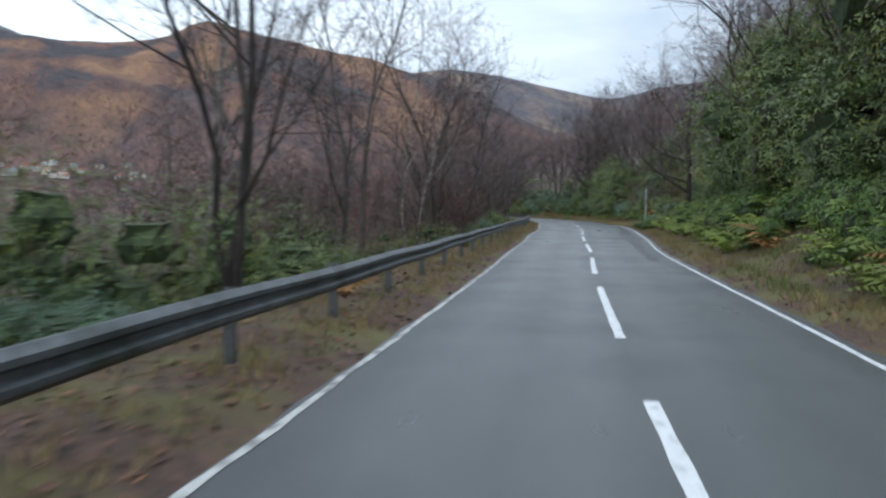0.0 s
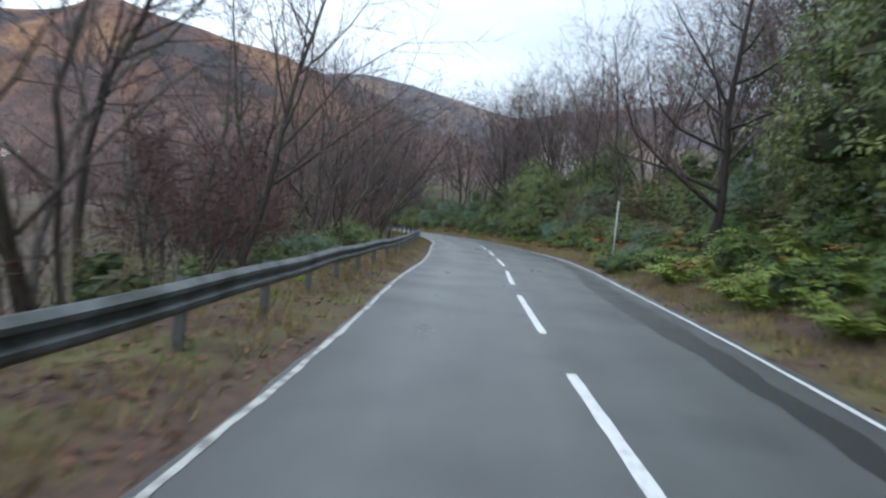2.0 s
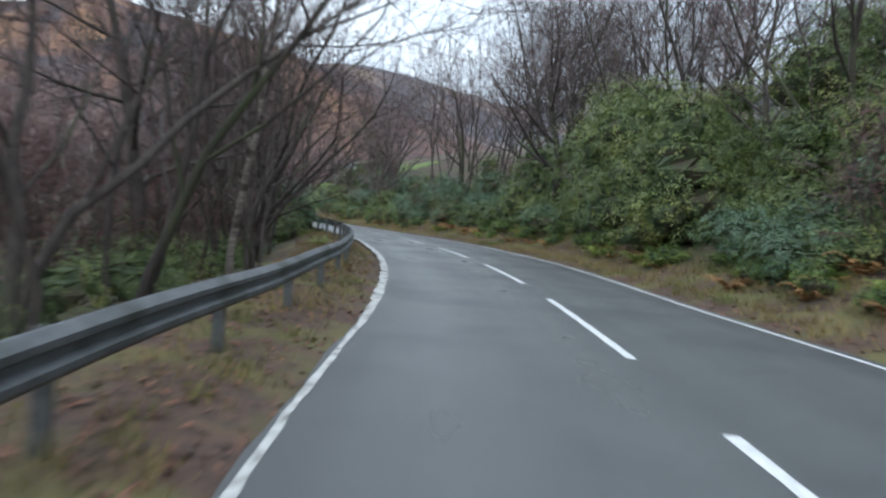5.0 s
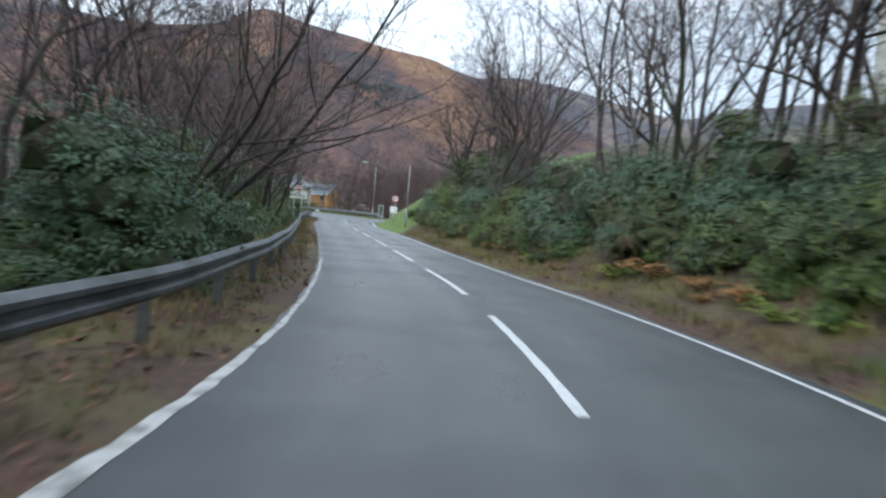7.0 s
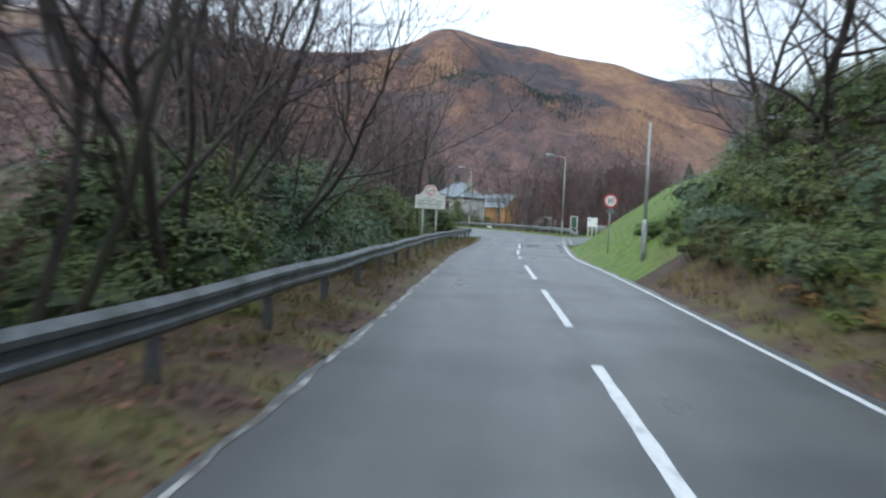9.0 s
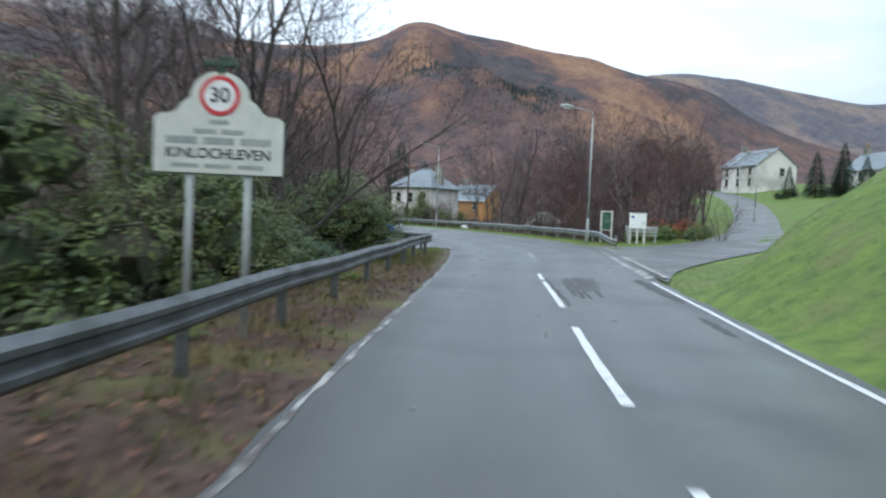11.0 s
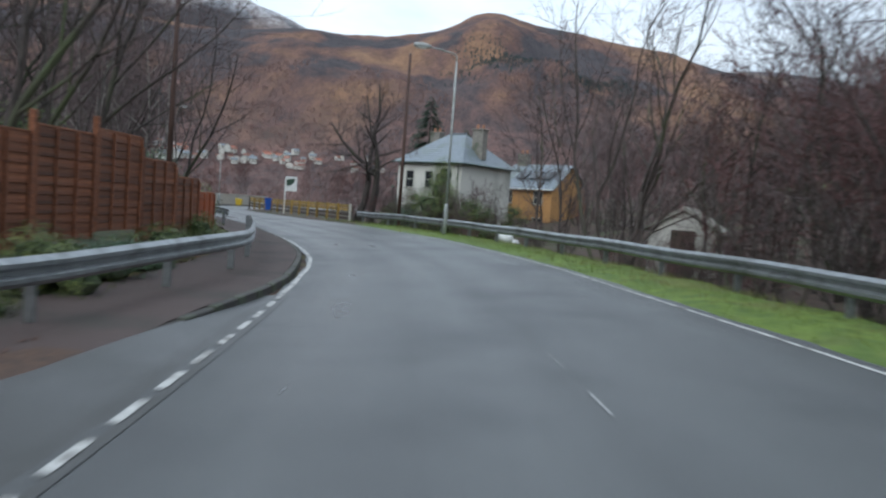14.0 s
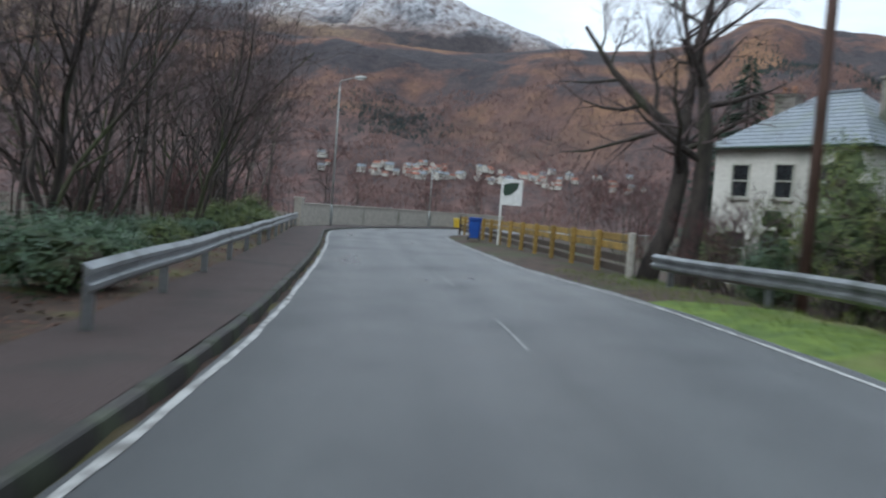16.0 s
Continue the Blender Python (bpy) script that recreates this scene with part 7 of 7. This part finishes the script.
for k, (mat, w) in enumerate(((SLATE, 9.0), (RED_ROOF, 8.0), (RED_ROOF, 11.0))):
    root = thing("village_house", label=("white house with a grey roof in the far village" if mat is SLATE else "white house with a red roof in the far village"), category="house", group="far village")
    part("wall", Geo().box((0, 0, 1.5), (w, 7, 6.5), 0, 0.05), HARL, root)
    part("gable", Geo().prism([(-3.5, 0), (3.5, 0), (0, 2.6)], -w / 2, w / 2, pose(0, 0, 4.7, 90, 0, 90)), HARL, root)
    part("roof", gable_roof(w, 7, 4.7, 2.7, 0.4), mat, root)
    for q in range(3):
        for zz in (1.2, 3.5):
            part("window", Geo().box((-w / 3 + q * w / 3, -3.52, zz), (1.2, 0.08, 1.3), 0, 0.02), GLASS, root)
    part("chimney", Geo().box((w / 2 - 0.8, 0, 7.3), (1.0, 0.7, 1.6), 0, 0.03), CHIMNEY, root)
    far_kinds.append(root)
used, r = set(), 800.0
for k in range(96):
    z = -99
    while not 0.032 < (z - 1.5) / r < 0.050:
        a, r = rng.choice([rng.uniform(8.5, 30.5), rng.gauss(20, 4)]), rng.uniform(700, 900)
        x, y, z = SLOPES["backdrop_hill"](a, r)
    m = pose(x, y, z + 1.6, 0, 0, a + rng.choice([0, 0, 90, 35, -30]))
    ob = far_kinds[k % 3]
    m = m @ Matrix.Scale(rng.uniform(0.62, 1.0), 4)
    if ob.name in used:
        copy_thing(ob, m)
    else:
        used.add(ob.name)
        ob.matrix_world = m


# ---- far woods on the hillside ----
wr = np.random.default_rng(909)


def far_wood(name, count, near, mat, label, conifer):
    """Trees too far to count: each a spray of narrow upright slivers on the slope."""
    tris = []
    while len(tris) < count:
        if conifer:
            ca, cr, sa, sr = ((0.8, 1180, 1.9, 42), (26, 1010, 2.0, 40), (-5.5, 1120, 1.4, 35))[int(wr.integers(0, 3))]
            a, r = wr.normal(ca, sa), wr.normal(cr, sr)
        else:
            a, r = wr.uniform(-15, 36), wr.uniform(*near)
            if noise.noise(Vector((a * 0.22, r * 0.006, 8.0))) < -0.12:
                continue
        x, y, z = SLOPES["backdrop_hill"](a, r)
        h = wr.uniform(4, 7) if conifer else wr.uniform(3.5, 7)
        n_ = 9 if conifer else 8
        ang = wr.uniform(0, 2 * np.pi, n_)
        c, s_ = np.cos(ang), np.sin(ang)
        base = np.array([x, y, z - 0.5])
        if conifer:
            lev = np.linspace(0.05, 0.8, n_)
            wide = h * 0.24 * (1.0 - lev)
            lo = base + np.stack([0 * c, 0 * c, h * lev], 1)
            t3 = np.stack([lo + np.stack([c * wide, s_ * wide, 0 * c], 1), lo - np.stack([c * wide, s_ * wide, 0 * c], 1), lo + np.array([0, 0, 1.0]) * (h * 0.26)], 1)
        else:
            out = wr.uniform(0.1, 0.42, n_) * h
            foot = base + np.stack([c * out * 0.25, s_ * out * 0.25, wr.uniform(0, 0.45, n_) * h], 1)
            wide = np.stack([-s_, c, 0 * c], 1) * 0.26
            t3 = np.stack([foot - wide, foot + wide, base + np.stack([c * out, s_ * out, h * wr.uniform(0.7, 1.1, n_)], 1)], 1)
        tris.append(t3)
    return np.concatenate(tris), mat, name, label


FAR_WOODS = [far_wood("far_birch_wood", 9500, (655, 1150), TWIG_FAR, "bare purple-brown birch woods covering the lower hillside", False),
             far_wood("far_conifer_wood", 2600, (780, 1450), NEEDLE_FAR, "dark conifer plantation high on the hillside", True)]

# ---- ferns, grass, fallen leaves ----
def fern_shape(seed, fronds, reach, mat):
    r = random.Random(seed)
    g = Geo()
    for q in range(fronds):
        a = 2 * math.pi * (q + r.uniform(-0.3, 0.3)) / fronds
        o, s = Vector((math.cos(a), math.sin(a), 0)), Vector((-math.sin(a), math.cos(a), 0))
        ln, up = reach * r.uniform(0.7, 1.15), r.uniform(0.7, 1.45)
        pts = [o * ln * t + Vector((0, 0, ln * (up * 1.3 * t - 1.0 * up * t * t))) for t in [k / 9 for k in range(10)]]
        for k in range(1, 9):
            w = ln * 0.26 * math.sin(math.pi * (0.12 + 0.86 * k / 9)) ** 0.8
            for side in (-1, 1):
                tip = pts[k] + s * side * w + o * w * 0.3 - Vector((0, 0, w * 0.3))
                g.add([tuple(pts[k] - (pts[k] - pts[k - 1]) * 0.38), tuple(pts[k] + (pts[k + 1] - pts[k]) * 0.42), tuple(tip)], [(0, 1, 2)])
    return g.mesh("fronds", mat)


FERNS = {"green": [plant("fern", (fern_shape(100 + k, 10, 0.85, FERN),), ("fronds",), "green fern arching over the verge", "fern", "verge ferns") for k in range(2)],
         "dead": [plant("bracken", (fern_shape(110 + k, 9, 0.75, BRACKEN),), ("fronds",), "dead rust-brown bracken on the verge", "fern", "verge bracken") for k in range(2)]}
for k in range(190):
    y = rng.uniform(-2, 50)
    x, _ = beside(y, rng.uniform(1.6, 4.4))
    put(pick("green" if rng.random() < 0.78 else "dead", FERNS), x, y, rng.uniform(0.8, 1.5), rng.uniform(0, 360))
for k in range(110):
    y = rng.uniform(40, 134)
    x, _ = beside(y, rng.uniform(1.5, 3.2))
    put(pick("dead" if rng.random() < 0.6 else "green", FERNS), x, y, rng.uniform(0.45, 1.0), rng.uniform(0, 360))
for k in range(46):
    y = rng.uniform(-5, 172)
    x, _ = beside(y, -rng.uniform(1.6, 2.6))
    put(pick("green" if rng.random() < 0.5 else "dead", FERNS), x, y, rng.uniform(0.35, 0.7), rng.uniform(0, 360))


def stuff(name, tris, mat, label, category):
    """Many loose triangles as one object; tris: array n x 3 x 3."""
    v = tris.reshape(-1, 3)
    me = bpy.data.meshes.new(name)
    me.from_pydata(v.tolist(), [], np.arange(len(v)).reshape(-1, 3).tolist())
    me.materials.append(mat)
    me.update()
    return tagged(new(name, me), label, category, kind="stuff")


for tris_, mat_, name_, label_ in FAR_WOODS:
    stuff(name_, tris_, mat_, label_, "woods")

nr = np.random.default_rng(77)


def blades(x, y, h, w, lean_by=0.5):
    z = ground_z(x, y)
    n = len(x)
    a = nr.uniform(0, 2 * np.pi, n)
    b = nr.uniform(0, 2 * np.pi, n)
    hh = h * nr.uniform(0.5, 1.3, n)
    base = np.stack([x, y, z - 0.01], 1)
    side = np.stack([np.cos(a), np.sin(a), 0 * a], 1) * (w * nr.uniform(0.6, 1.3, n))[:, None]
    tip = base + np.stack([np.cos(b) * hh * lean_by, np.sin(b) * hh * lean_by, hh], 1)
    return np.stack([base - side, base + side, tip], 1)


def along(n, y0, y1, d0, d1):
    y = nr.uniform(y0, y1, n)
    d = nr.uniform(min(abs(d0), abs(d1)), max(abs(d0), abs(d1)), n)
    c = lean(y)
    return (left_x(y) - d / c, y) if d0 < 0 else (right_x(y) + d / c, y)


def tufts(x, y, each, spread):
    return np.repeat(x, each) + nr.normal(0, spread, len(x) * each), np.repeat(y, each) + nr.normal(0, spread, len(x) * each)


left_tufts = blades(*tufts(*along(3000, -4, 172, -0.4, -2.6), 10, 0.09), 0.17, 0.009)
right_tufts = blades(*tufts(*along(4600, 0, 136, 0.55, 2.9), 10, 0.10), 0.20, 0.010)
stuff("dry_grass", np.concatenate([left_tufts, right_tufts]), BLADE_DRY, "tufts of dry yellowed grass on the verges", "grass")
gx1, gy1 = along(16000, 136, 172, 0.25, 9.0)
gx2, gy2 = along(15000, 184.5, 231, 0.2, 2.3)
gx3, gy3 = along(6500, 166, 180, -0.35, -2.4)
keep = np.array([np.hypot(SIDE_P[:, 0] - a, SIDE_P[:, 1] - b).min() > 4.0 or b < 160 for a, b in zip(gx1, gy1)])
gx4 = nr.uniform(47.5, 53.5, 4000)
gy4 = 183.9 + (gx4 - 47.5) * 0.62 + nr.uniform(0.2, 2.6, 4000)
stuff("grass", np.concatenate([blades(gx1[keep], gy1[keep], 0.085, 0.006), blades(gx2, gy2, 0.085, 0.006), blades(gx3, gy3, 0.11, 0.006), blades(gx4, gy4, 0.10, 0.006)]), BLADE,
      "short wet green grass of the verges and bank", "grass")


def leaves_on(x, y, size):
    z = ground_z(x, y) + 0.012 + nr.uniform(0, 0.02, len(x))
    n = len(x)
    a = nr.uniform(0, 2 * np.pi, n)
    s = size * nr.uniform(0.5, 1.3, n)
    c = np.stack([x, y, z], 1)
    u = np.stack([np.cos(a), np.sin(a), nr.uniform(-0.4, 0.4, n)], 1) * s[:, None]
    v = np.stack([-np.sin(a), np.cos(a), nr.uniform(-0.4, 0.4, n)], 1) * (s * 0.6)[:, None]
    return np.concatenate([np.stack([c - u, c + v, c + u], 1), np.stack([c - u, c + u, c - v], 1)])


lx1, ly1 = along(22000, -4, 176, -0.15, -2.8)
lx2, ly2 = along(11000, 0, 136, 0.15, 2.6)
lx3, ly3 = along(4200, 184, 249, -1.6, -4.4)
stuff("fallen_leaves", np.concatenate([leaves_on(lx1, ly1, 0.055), leaves_on(lx2, ly2, 0.055), leaves_on(lx3, ly3, 0.05)]), LITTER, "brown fallen leaves lying on the verges", "leaves")
